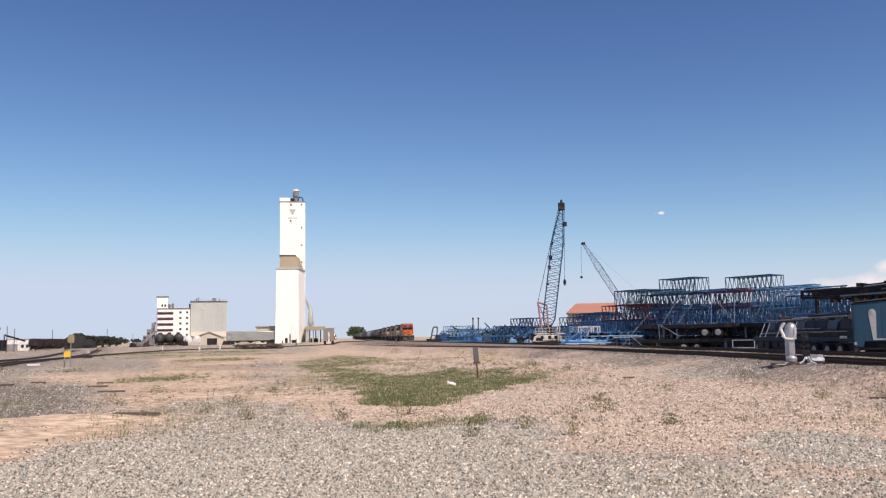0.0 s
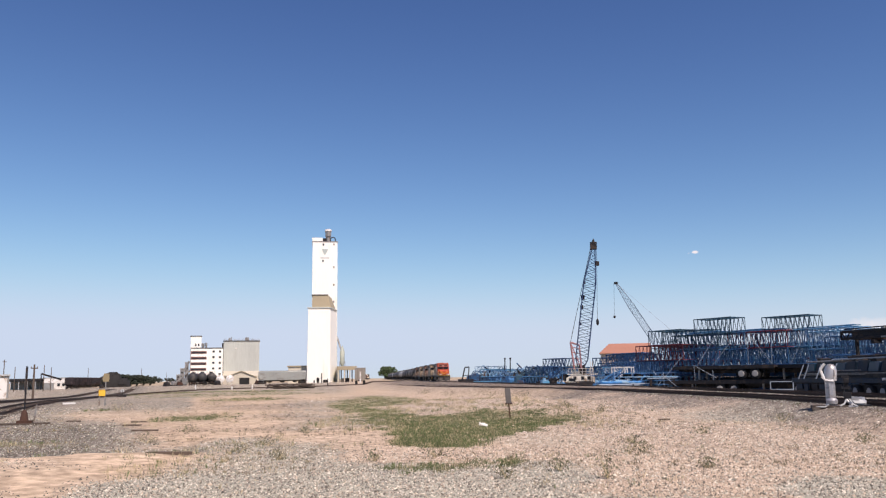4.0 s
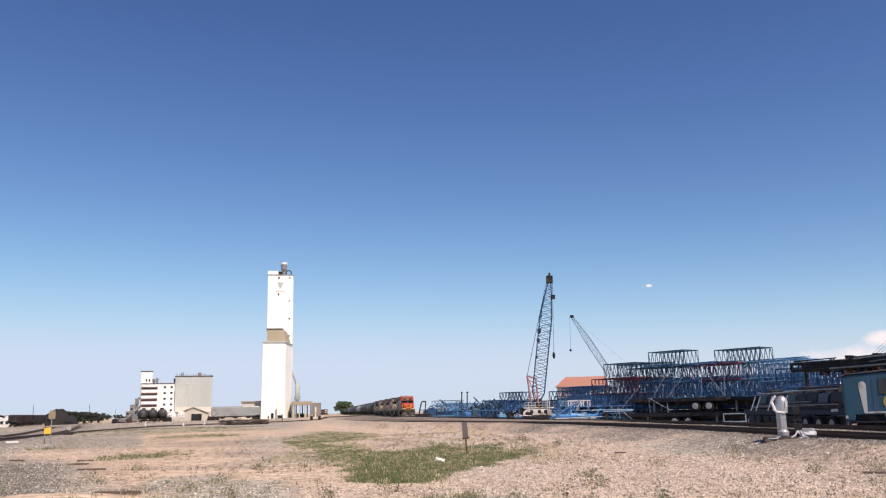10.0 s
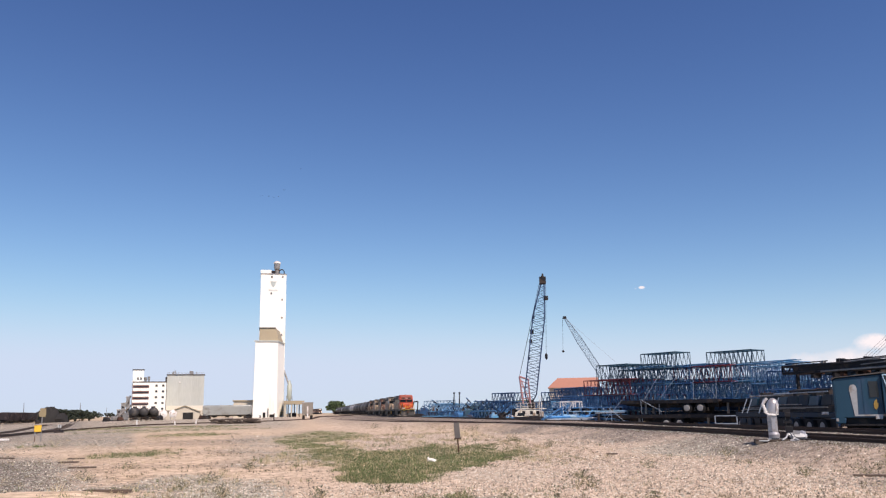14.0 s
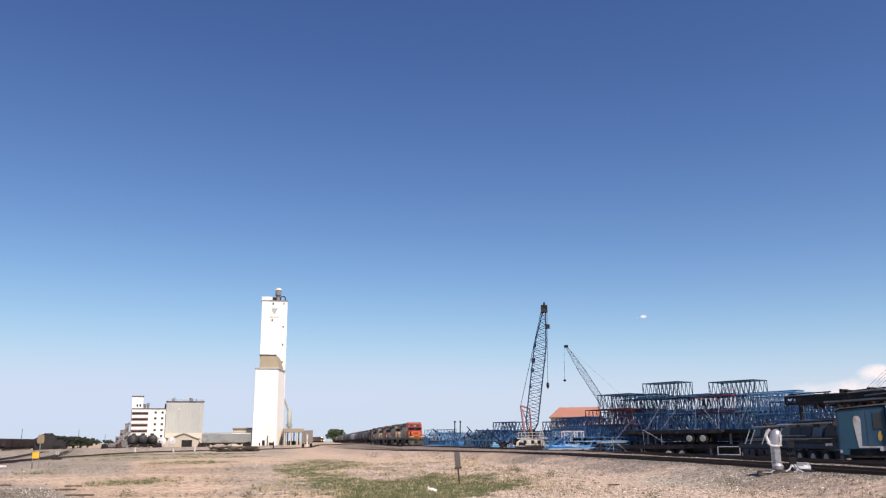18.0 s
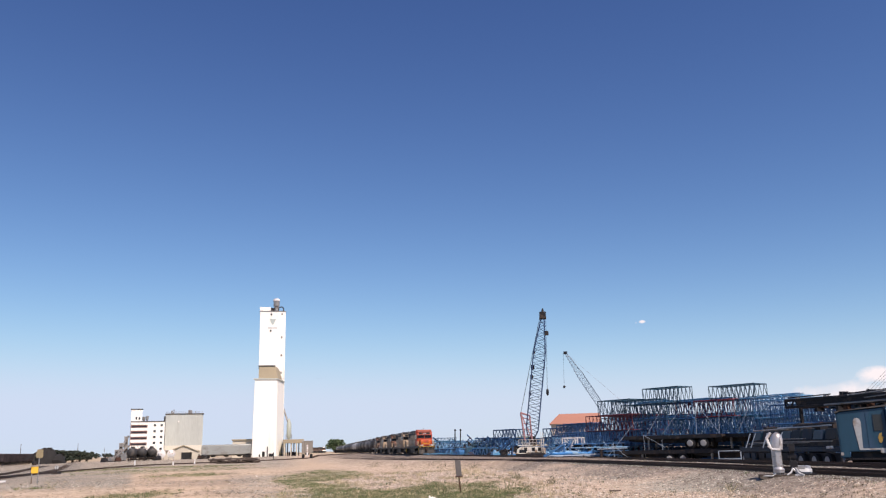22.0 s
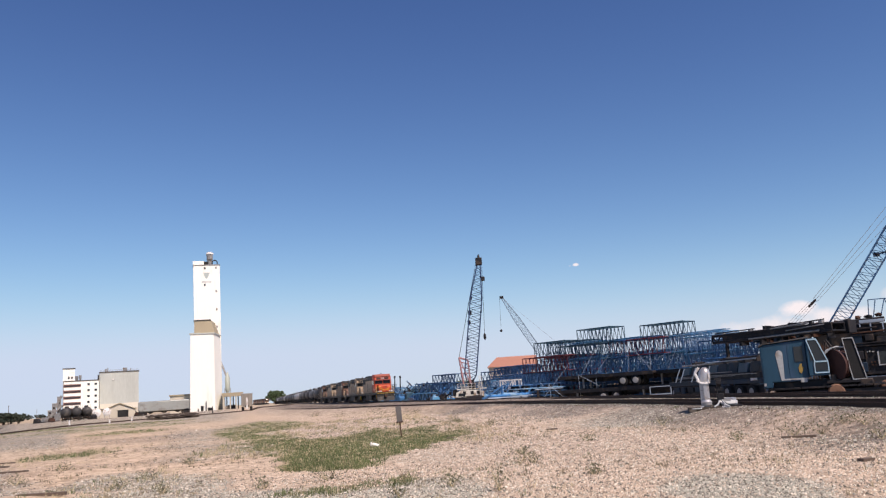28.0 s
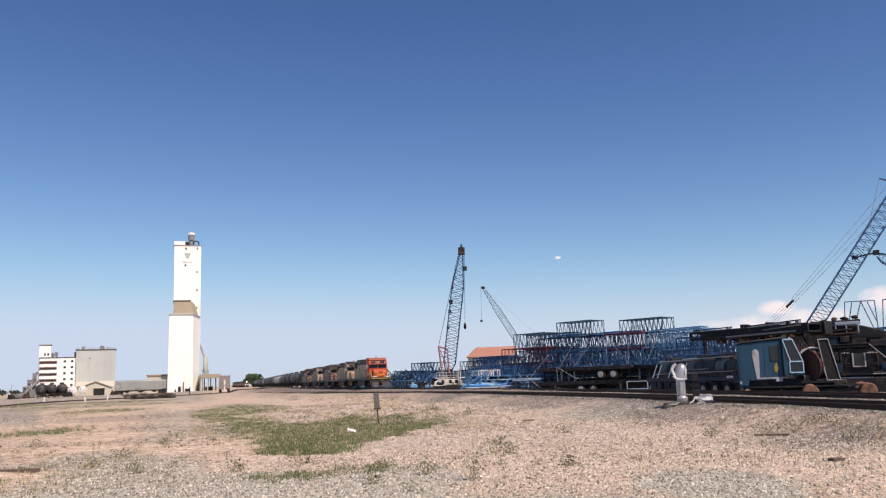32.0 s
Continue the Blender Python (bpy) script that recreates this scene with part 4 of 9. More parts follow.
def locomotive(front, hood, label, lead=False):
    """A hood diesel, its nose towards +x and the origin on the rail at its middle."""
    e = thing("locomotive", label, "locomotive", group="locomotives of the train")
    L = 9.4
    part("underframe", Geo().box(-L, L, -1.5, 1.5, 1.15, 1.55).box(-L, -L + 0.25, -1.5, 1.5, 0.5, 1.5).box(L - 0.25, L, -1.5, 1.5, 0.5, 1.5), DIRTY_BLACK, e, "", 0.03)
    part("sill_stripe", Geo().box(-L, L, -1.53, 1.53, 1.40, 1.46), DIRTY_TAN, e)
    part("fuel_tank", Geo().prism([(-2.8, 0.35), (2.8, 0.35), (3.0, 0.6), (3.0, 1.15), (-3.0, 1.15), (-3.0, 0.6)], -1.35, 1.35), DIRTY_BLACK, e)
    for x in (-6.0, 6.0):
        truck_parts(e, x, axles=3, spread=1.7)
    hd = part("long_hood", Geo().prism([(-8.4, 1.55), (5.0, 1.55), (5.0, 4.25), (-8.3, 4.25), (-8.4, 4.1)], -0.95, 0.95), hood, e, "weathered engine hood", 0.06)
    part("hood_top", Geo().box(-8.2, 5.0, -0.85, 0.85, 4.25, 4.42, taper=0.1), DIRTY_BLACK, hd)
    for k in range(9):
        for sy in (-0.97, 0.95):
            part("hood_door", Geo().box(-7.9 + k * 1.4, -6.85 + k * 1.4, sy, sy + 0.02, 1.8, 3.2 + 0.6 * (k % 3 == 1)), SOOTY_BROWN if k % 4 == 3 else hood, hd)
    for sy in (-0.985, 0.965):
        part("hood_upper_side", Geo().box(-8.3, 4.9, sy, sy + 0.02, 3.72, 4.2), DIRTY_BLACK, hd, "sooty upper hood side")
    for x in (-7.2, -5.8):
        for sy in (-1.01, 0.99):
            part("radiator_grille", Geo().box(x - 0.6, x + 0.6, sy, sy + 0.03, 3.2, 4.1), DIRTY_BLACK, hd)
    for x in (-7.2, -5.7, -4.2):
        part("roof_fan", Geo().lathe((x, 0, 4.42), (0, 0, 1), [(0, 0.62), (0.22, 0.62), (0.26, 0.5)], 14), DIRTY_BLACK, hd)
    part("exhaust_stack", Geo().box(-0.9, 0.1, -0.35, 0.35, 4.4, 4.68), DIRTY_BLACK, hd)
    part("dynamic_brake_blister", Geo().box(-2.6, 2.4, -1.15, 1.15, 3.75, 4.5, taper=0.12), DIRTY_BLACK, hd)
    cab = part("cab", Geo().prism([(4.9, 1.55), (7.2, 1.55), (7.2, 3.55), (6.95, 4.3), (6.5, 4.55), (5.3, 4.55), (4.9, 4.3)], -1.5, 1.5), front, e, "", 0.22)
    part("cab_roof", Geo().prism([(4.8, 4.2), (7.18, 4.2), (6.7, 4.62), (5.2, 4.66)], -1.4, 1.4), material("dull_red", (0.30, 0.075, 0.045), 0.6) if lead else DIRTY_BLACK, cab, "", 0.08)
    part("visor", Geo().prism([(7.1, 3.62), (7.5, 3.56), (7.5, 3.62), (7.1, 3.72)], -1.4, 1.4), material("visor_red", (0.25, 0.06, 0.04), 0.6) if lead else DIRTY_BLACK, cab)
    for y0, y1 in ((-1.32, -0.08), (0.08, 1.32)):
        part("windscreen", Geo().box(7.12, 7.24, y0, y1, 3.02, 3.58), DARK_GLASS, cab, "dark windscreen pane")
    for sy in (-1.52, 1.50):
        for x in (5.2, 6.1):
            part("side_window", Geo().box(x, x + 0.75, sy, sy + 0.03, 2.95, 3.6), DARK_GLASS, cab)
    nose = part("nose", Geo().prism([(7.2, 1.55), (8.75, 1.55), (8.75, 2.45), (8.5, 2.75), (7.2, 2.85)], -0.98, 0.98), front, e, "", 0.08)
    part("nose_door", Geo().box(8.74, 8.78, -0.35, 0.35, 1.7, 2.4), front, nose)
    part("nose_badge", Geo().box(8.745, 8.785, -0.5, 0.5, 2.5, 2.56), front if lead else DIRTY_TAN, nose)
    for sy in (-1, 1):
        part("numberboard", Geo().box(7.0, 7.16, 0.7 * sy - 0.35, 0.7 * sy + 0.35, 3.75, 4.02), DIRTY_BLACK, cab)
    for sy in (-0.14, 0.14):
        part("headlamp", Geo().lathe((7.05, sy, 3.9), (1, 0, 0), [(0, 0.12), (0.14, 0.12)], 10), PALE_STEEL, cab)
    for sy in (-0.8, 0.8):
        part("ditch_lamp", Geo().lathe((L - 0.05, sy, 1.75), (1, 0, 0), [(0, 0.1), (0.12, 0.11)], 10), PALE_STEEL, e)
    for sy in (-1.45, 1.45):
        g = Geo()
        for k in range(11):
            x = -8.9 + k * 1.35
            g.tube((x, sy, 1.55), (x, sy, 2.5), 0.025)
        g.tube((-8.9, sy, 2.5), (4.6, sy, 2.5), 0.025)
        g.tube((7.6, sy, 1.55), (7.6, sy, 2.5), 0.025).tube((8.9, sy, 1.55), (8.9, sy, 2.5), 0.025).tube((7.6, sy, 2.5), (8.9, sy, 2.5), 0.025)
        part("handrail", g, DIRTY_TAN, e)
    g = Geo()
    for y in (-1.45, -0.5, 0.5, 1.45):
        g.tube((9.3, y, 1.5), (9.3, y, 2.45), 0.022)
    g.tube((9.3, -1.45, 2.45), (9.3, -0.5, 2.45), 0.022).tube((9.3, 0.5, 2.45), (9.3, 1.45, 2.45), 0.022).tube((9.3, -0.5, 2.0), (9.3, 0.5, 2.0), 0.035)
    part("front_handrail", g, YELLOW_PAINT if lead else DIRTY_TAN, e)
    part("pilot_plow", Geo().prism([(9.2, 0.15), (9.75, 0.15), (9.45, 0.75), (9.25, 1.1), (9.2, 1.1)], -1.45, 1.45), DIRTY_BLACK, e)
    for x in (9.4, -9.95):
        part("coupler", Geo().box(x, x + 0.55, -0.2, 0.2, 0.75, 1.1), RUST, e)
    if lead:
        for sy in (-1, 1):
            part("nose_chevron", Geo().tube((8.79, 0.9 * sy, 2.25), (8.79, 0, 1.85), 0.03), YELLOW_PAINT, nose, "yellow chevron on the nose")
        for sy in (-0.95, 0.95):
            part("white_lamp_bar", Geo().box(9.32, 9.40, sy - 0.35, sy + 0.35, 1.62, 1.78), WHITE_PAINT, e)
        part("pilot_stripe", Geo().box(9.4, 9.46, -1.4, 1.4, 1.38, 1.43), YELLOW_PAINT, e)
    for sy in (-1.5, 1.3):
        for x in (8.7, -9.3):
            part("step", Geo().box(x, x + 0.5, sy, sy + 0.2, 0.45, 0.52).box(x, x + 0.5, sy, sy + 0.2, 0.8, 0.87).box(x, x + 0.06, sy, sy + 0.2, 0.45, 1.2).box(x + 0.44, x + 0.5, sy, sy + 0.2, 0.45, 1.2), YELLOW_PAINT if lead else DIRTY_BLACK, e)
    part("horn", Geo().tube((5.6, 0, 4.75), (6.3, 0, 4.8), 0.07, seg=6), GREY_STEEL, cab)
    return e


def tank_car(mat, label, group="tank cars"):
    e = thing("tank_car", label, "tank car", group=group)
    L = 8.4
    part("tank", Geo().lathe((-L, 0, 2.65), (1, 0, 0), [(0, 0.3), (0.12, 0.8), (0.4, 1.25), (0.8, 1.5), (16.0, 1.5), (16.4, 1.25), (16.68, 0.8), (16.8, 0.3)], 20), mat, e)
    part("manway", Geo().lathe((0, 0, 4.1), (0, 0, 1), [(0, 0.65), (0.45, 0.65), (0.5, 0.45)], 12), DIRTY_BLACK, e)
    part("walkway", Geo().box(-1.3, 1.3, -1.2, -0.7, 4.02, 4.08).box(-1.3, 1.3, 0.7, 1.2, 4.02, 4.08), GREY_STEEL, e)
    g = Geo()
    for x in (-1.3, 1.3):
        for y in (-1.2, 1.2):
            g.tube((x, y, 4.05), (x, y, 4.85), 0.03)
    for y in (-1.2, 1.2):
        g.tube((-1.3, y, 4.85), (1.3, y, 4.85), 0.03)
    part("safety_rail", g, GREY_STEEL, e)
    for sy in (-1.58, 1.52):
        g = Geo().tube((-0.25, sy, 1.0), (-0.25, sy, 4.1), 0.03).tube((0.25, sy, 1.0), (0.25, sy, 4.1), 0.03)
        for k in range(9):
            g.tube((-0.25, sy, 1.1 + k * 0.34), (0.25, sy, 1.1 + k * 0.34), 0.02)
        part("ladder", g, GREY_STEEL, e)
    part("sill", Geo().box(-9.0, 9.0, -0.35, 0.35, 0.85, 1.15), DIRTY_BLACK, e)
    for x in (-6.4, 6.4):
        part("saddle", Geo().prism([(x - 0.5, 1.0), (x + 0.5, 1.0), (x + 0.5, 1.9), (x - 0.5, 1.9)], -1.3, 1.3), DIRTY_BLACK, e)
        truck_parts(e, x)
    for x in (-8.9, 8.4):
        part("end_platform", Geo().box(x, x + 0.5, -1.45, 1.45, 1.1, 1.2), DIRTY_BLACK, e)
    part("coupler", Geo().box(9.0, 9.3, -0.18, 0.18, 0.75, 1.05).box(-9.3, -9.0, -0.18, 0.18, 0.75, 1.05), RUST, e)
    part("bottom_valve", Geo().lathe((0, 0, 0.75), (0, 0, 1), [(0, 0.2), (0.45, 0.3)], 8), DIRTY_BLACK, e)
    return e


def hopper_car(mat, label, group="hopper cars by the elevator"):
    e = thing("hopper_car", label, "freight car", group=group)
    L = 8.3
    part("body", Geo().prism([(-L, 1.6), (-6.2, 1.2), (6.2, 1.2), (L, 1.6), (L, 4.2), (L - 0.2, 4.5), (-L + 0.2, 4.5), (-L, 4.2)], -1.5, 1.5), mat, e, "", 0.6)
    g = Geo()
    for k in range(14):
        x = -7.8 + k * 1.2
        g.box(x - 0.07, x + 0.07, -1.58, 1.58, 1.4, 4.3)
    part("side_ribs", g, mat, e)
    for x in (-4.4, 0, 4.4):
        part("discharge_hopper", Geo().add([(x - 1.6, -1.2, 1.3), (x + 1.6, -1.2, 1.3), (x + 1.6, 1.2, 1.3), (x - 1.6, 1.2, 1.3), (x - 0.4, -0.5, 0.45), (x + 0.4, -0.5, 0.45), (x + 0.4, 0.5, 0.45), (x - 0.4, 0.5, 0.45)],
             [(0, 1, 2, 3), (7, 6, 5, 4), (0, 4, 5, 1), (1, 5, 6, 2), (2, 6, 7, 3), (3, 7, 4, 0)]), DIRTY_BLACK, e)
    part("roof_walk", Geo().box(-7.9, 7.9, -0.35, 0.35, 4.5, 4.62), GREY_STEEL, e)
    part("sill", Geo().box(-8.6, 8.6, -0.3, 0.3, 0.9, 1.2), DIRTY_BLACK, e)
    for x in (-6.9, 6.9):
        truck_parts(e, x)
    return e


# the train on the curve; arc lengths along the line, from its far end
TRAIN_LINE = spline(TRAIN_TRACK, 1.0)[::-1]
FAR_LINE = spline([(-200, 1250), (-150, 1000), (-112, 820), (-84, 700), (-62, 600)], 1.0)
FAR_FRONT = min(range(len(FAR_LINE)), key=lambda i: abs(math.degrees(math.atan2(FAR_LINE[i].x, FAR_LINE[i].y)) + 6.44))


def on_line(line, s):
    i = min(max(int(s), 0), len(line) - 2)
    return line[i].lerp(line[i + 1], s - i)


def car_pose(line, s, half, z):
    """A car's pose with both its trucks on the line."""
    a, b = on_line(line, s + half), on_line(line, s - half)
    d, m = a - b, (a + b) / 2
    return pose(m.x, m.y, z, 0, 0, math.degrees(math.atan2(d.y, d.x)))


FRONT = min(range(len(TRAIN_LINE)), key=lambda i: abs(TRAIN_LINE[i].length - 236))
MOVERS = []          # (thing, line, distance behind the train's front, half truck spread, height of rail, way(t))


def train_way(t):
    return FRONT + 13.5 + 2.39 * t + 0.0185 * t * t


def build_train():
    back = 9.8
    lead = locomotive(ORANGE, DIRTY_TAN, "orange diesel locomotive leading the train, headlamps off", True)
    second = locomotive(SOOTY_BROWN, DIRTY_TAN, "sooty tan diesel locomotive behind the lead")
    third = locomotive(DIRTY_ORANGE, SOOTY_BROWN, "weathered orange and black diesel locomotive")
    fourth, fifth = copy_thing(second, Matrix.Identity(4)), copy_thing(third, Matrix.Identity(4))
    for k, ob in enumerate((lead, second, third, fourth, fifth)):
        MOVERS.append((ob, TRAIN_LINE, back, 6.0, 0.60, train_way))
        back += 20.3
    back -= 0.8
    first = tank_car(TANK_BLACK, "black tank car in the train")
    grey = tank_car(TANK_GREY, "pale grey tank car in the train")
    # this grey puts sunlight on the tanks' upper halves into the paint
    dull = tank_car(material("tank_dull", (0.10, 0.10, 0.103), 0.6, vary=0.35, grain=0.8, wear=(0.16, 0.15, 0.135), wear_amount=0.3), "weathered tank car in the train, greyed for sun on its upper half")
    used = set()
    for k in range(30):
        src = grey if k in (5, 6, 13, 21, 29) else dull if k % 3 == 1 else first
        ob = src if src.name not in used else copy_thing(src, Matrix.Identity(4))
        used.add(src.name)
        MOVERS.append((ob, TRAIN_LINE, back, 6.4, 0.60, train_way))
        back += 18.7
    # a second train comes on far behind
    far = locomotive(DIRTY_ORANGE, DIRTY_ORANGE, "distant dark orange locomotive with its headlamps lit")
    for sy in (-0.8, 0.8):
        part("lit_lamp", Geo().lathe((9.45, sy, 1.75), (1, 0, 0), [(0, 0.2), (0.12, 0.2)], 10), HEADLIGHT, far)
    part("lit_lamp", Geo().lathe((7.25, 0, 3.9), (1, 0, 0), [(0, 0.28), (0.1, 0.28)], 10), HEADLIGHT, far)
    back = 9.8
    for k in range(5):
        ob = far if k == 0 else copy_thing(third, Matrix.Identity(4))
        MOVERS.append((ob, FAR_LINE, back, 6.0, 0.5, lambda t: FAR_FRONT - 3.8 * (32 - t)))
        back += 20.0


build_train()
build_track("railway_track_1", "near", "rusty railway track on wooden ties in grey ballast", (8, 96))
build_track("railway_track_2", "train", "railway track that carries the train", (16, 90))
build_track("railway_track_3", "link", "railway turnout track curving away")
build_track("railway_track_4", "left", "railway track on dark ballast")
build_track("railway_track_5", "siding", "half-buried railway siding")
build_track("railway_track_6", "wye", "curved railway track before the elevator")


# ---- standing cars and sheds by the elevator ----
def build_elevator_yard():
    for b, d, turn in ((-13.05, 306, 12),):
        q = spot(b, d)
        h = hopper_car(HOPPER_GREY, "grey covered hopper car standing on a siding")
        h.matrix_basis = pose(q.x, q.y, land(q.x, q.y) + 0.1, 0, 0, turn)
    first = tank_car(TANK_BLACK, "dark tank car standing by the mill", "standing tank cars")
    for k, (b, d, turn) in enumerate(((-18.75, 290, 106), (-18.2, 294, 107), (-17.65, 298, 109))):
        c = first if k == 0 else copy_thing(first, Matrix.Identity(4))
        p = spot(b, d)
        c.matrix_basis = pose(p.x, p.y, land(p.x, p.y) + 0.05, 0, 0, turn)
    # low clutter round the mill
    rng = random.Random(63)
    for b, d, w, h, mat in ((-20.4, 330, 2.0, 1.6, DARK_STEEL), (-20.0, 340, 1.4, 1.8, GREY_STEEL), (-19.6, 325, 2.0, 1.5, RUST), (-19.3, 350, 1.6, 3.0, GREY_STEEL), (-17.25, 312, 1.8, 1.6, DARK_STEEL), (-14.9, 335, 2.6, 2.2, DARK_STEEL), (-14.4, 330, 1.8, 2.6, PALE_STEEL), (-14.6, 322, 2.4, 1.2, RUST), (-11.75, 322, 1.2, 1.8, DARK_STEEL)):
        q = spot(b, d)
        t = thing("yard_machine", "small weathered machine standing by the mill", "machine", (q.x, q.y, land(q.x, q.y)), rng.uniform(-40, 40), "machines by the mill")
        part("body", Geo().prism([(-w / 2, 0.3), (w / 2, 0.3), (w / 2, h * 0.6), (w * 0.2, h), (-w * 0.35, h)], -0.9, 0.9), mat, t, "", 0.08)
        part("pipe", Geo().tube((w * 0.1, 0, h * 0.8), (w * 0.3, 0, h * 1.4), 0.14, seg=6), DARK_STEEL, t)
        part("skid", Geo().box(-w / 2, w / 2, -1.0, 1.0, -0.1, 0.32), DARK_STEEL, t)
    # grain trailer seen from behind
    q = spot(-7.87, 198)
    t = thing("grain_trailer", "grey grain trailer with a white strip, parked", "trailer", (q.x, q.y, land(q.x, q.y)), 8)
    part("hopper", Geo().box(-1.25, 1.25, 0, 9.5, 1.15, 3.85), DUSTY_GREY, t, "ribbed grey hopper body", 0.06)
    g = Geo()
    for k in range(5):
        g.box(-1.25 + k * 0.6, -1.17 + k * 0.6, -0.06, 0, 1.3, 3.8)
    part("tail_ribs", g, DUSTY_GREY, t)
    part("white_strip", Geo().box(-0.15, 0.2, -0.1, -0.02, 0.5, 3.0), WHITE_PAINT, t)
    part("rim", Geo().box(-1.32, 1.32, -0.06, 9.56, 3.85, 3.98), PALE_STEEL, t)
    part("chassis", Geo().box(-0.5, 0.5, 0.2, 9.5, 0.85, 1.15), DIRTY_BLACK, t)
    for y in (1.0, 2.25):
        for x0 in (-1.2, 0.6):
            part("wheel", Geo().lathe((x0, y, 0.52), (1, 0, 0), [(0, 0.45), (0.06, 0.52), (0.54, 0.52), (0.6, 0.45)], 14), TYRE, t)
    for x in (-1.2, 0.6):
        part("mud_flap", Geo().box(x, x + 0.6, 0.2, 0.24, 0.2, 0.95), TYRE, t)
    # heap of old ties
    q = spot(-12.5, 150)
    rng = random.Random(4)
    t = thing("tie_pile", "loose heap of old dark wooden ties", "timber pile", (q.x, q.y, land(q.x, q.y)), 12)
    for k in range(42):
        m = pose(rng.uniform(-3.2, 3.0), rng.uniform(-1.2, 1.2), 0.1 + 0.75 * rng.random() ** 1.7, rng.uniform(-10, 10), rng.uniform(-12, 12), rng.uniform(-50, 50))
        part("tie", Geo().box(-1.3, 1.3, -0.11, 0.11, -0.09, 0.09, m), TIE_WOOD, t)
    for b, d, h in ((-18.6, 150, 1.0), (-16.3, 152, 1.0), (-10.05, 205, 1.6), (-15.0, 160, 0.8)):
        q = spot(b, d)
        solid("marker_post", Geo().box(-0.1, 0.1, -0.1, 0.1, -0.2, h), WHITE_PAINT if b < -11 else DARK_STEEL, "short marker post in the weeds" if b < -11 else "dark short post beside the track", "post", (q.x, q.y, land(q.x, q.y)), 0, "marker posts")


build_elevator_yard()


# ---- the far left: sheds, cars, trees ----
def tree(b, d, h, w, mat=None, seed=1, n=260):
    rng = random.Random(seed)
    q = spot(b, d)
    t = thing("tree", "broad dark green tree on the horizon", "tree", (q.x, q.y, land(q.x, q.y)), 0, "trees on the horizon")
    g = Geo().tube((0, 0, -0.3), (0.1, 0, h * 0.45), w * 0.05, w * 0.035, 8)
    for k in range(6):
        a = k * 1.05 + rng.random()
        g.tube((0.1, 0, h * 0.35), (math.cos(a) * w * 0.3, math.sin(a) * w * 0.3, h * (0.6 + 0.2 * rng.random())), w * 0.03, w * 0.01, 6)
    part("trunk", g, BARK, t)
    g = Geo()
    for k in range(n):
        a, u = rng.uniform(0, 2 * math.pi), rng.random() ** 0.5
        e = rng.uniform(-0.55, 1.0)
        rr = w * 0.5 * math.sqrt(max(1 - (0.75 * e) ** 2, 0.05)) * (0.75 + 0.3 * math.sin(3 * a + seed))
        c = Vector((math.cos(a) * rr * u, math.sin(a) * rr * u, h * 0.52 + e * h * 0.42 + rng.uniform(-0.4, 0.4)))
        s = w * rng.uniform(0.035, 0.075)
        g.blob(c, s, s, s * 0.7, 5, 3, 0.4, rng)
    part("crown", g, mat or DARK_LEAF, t)


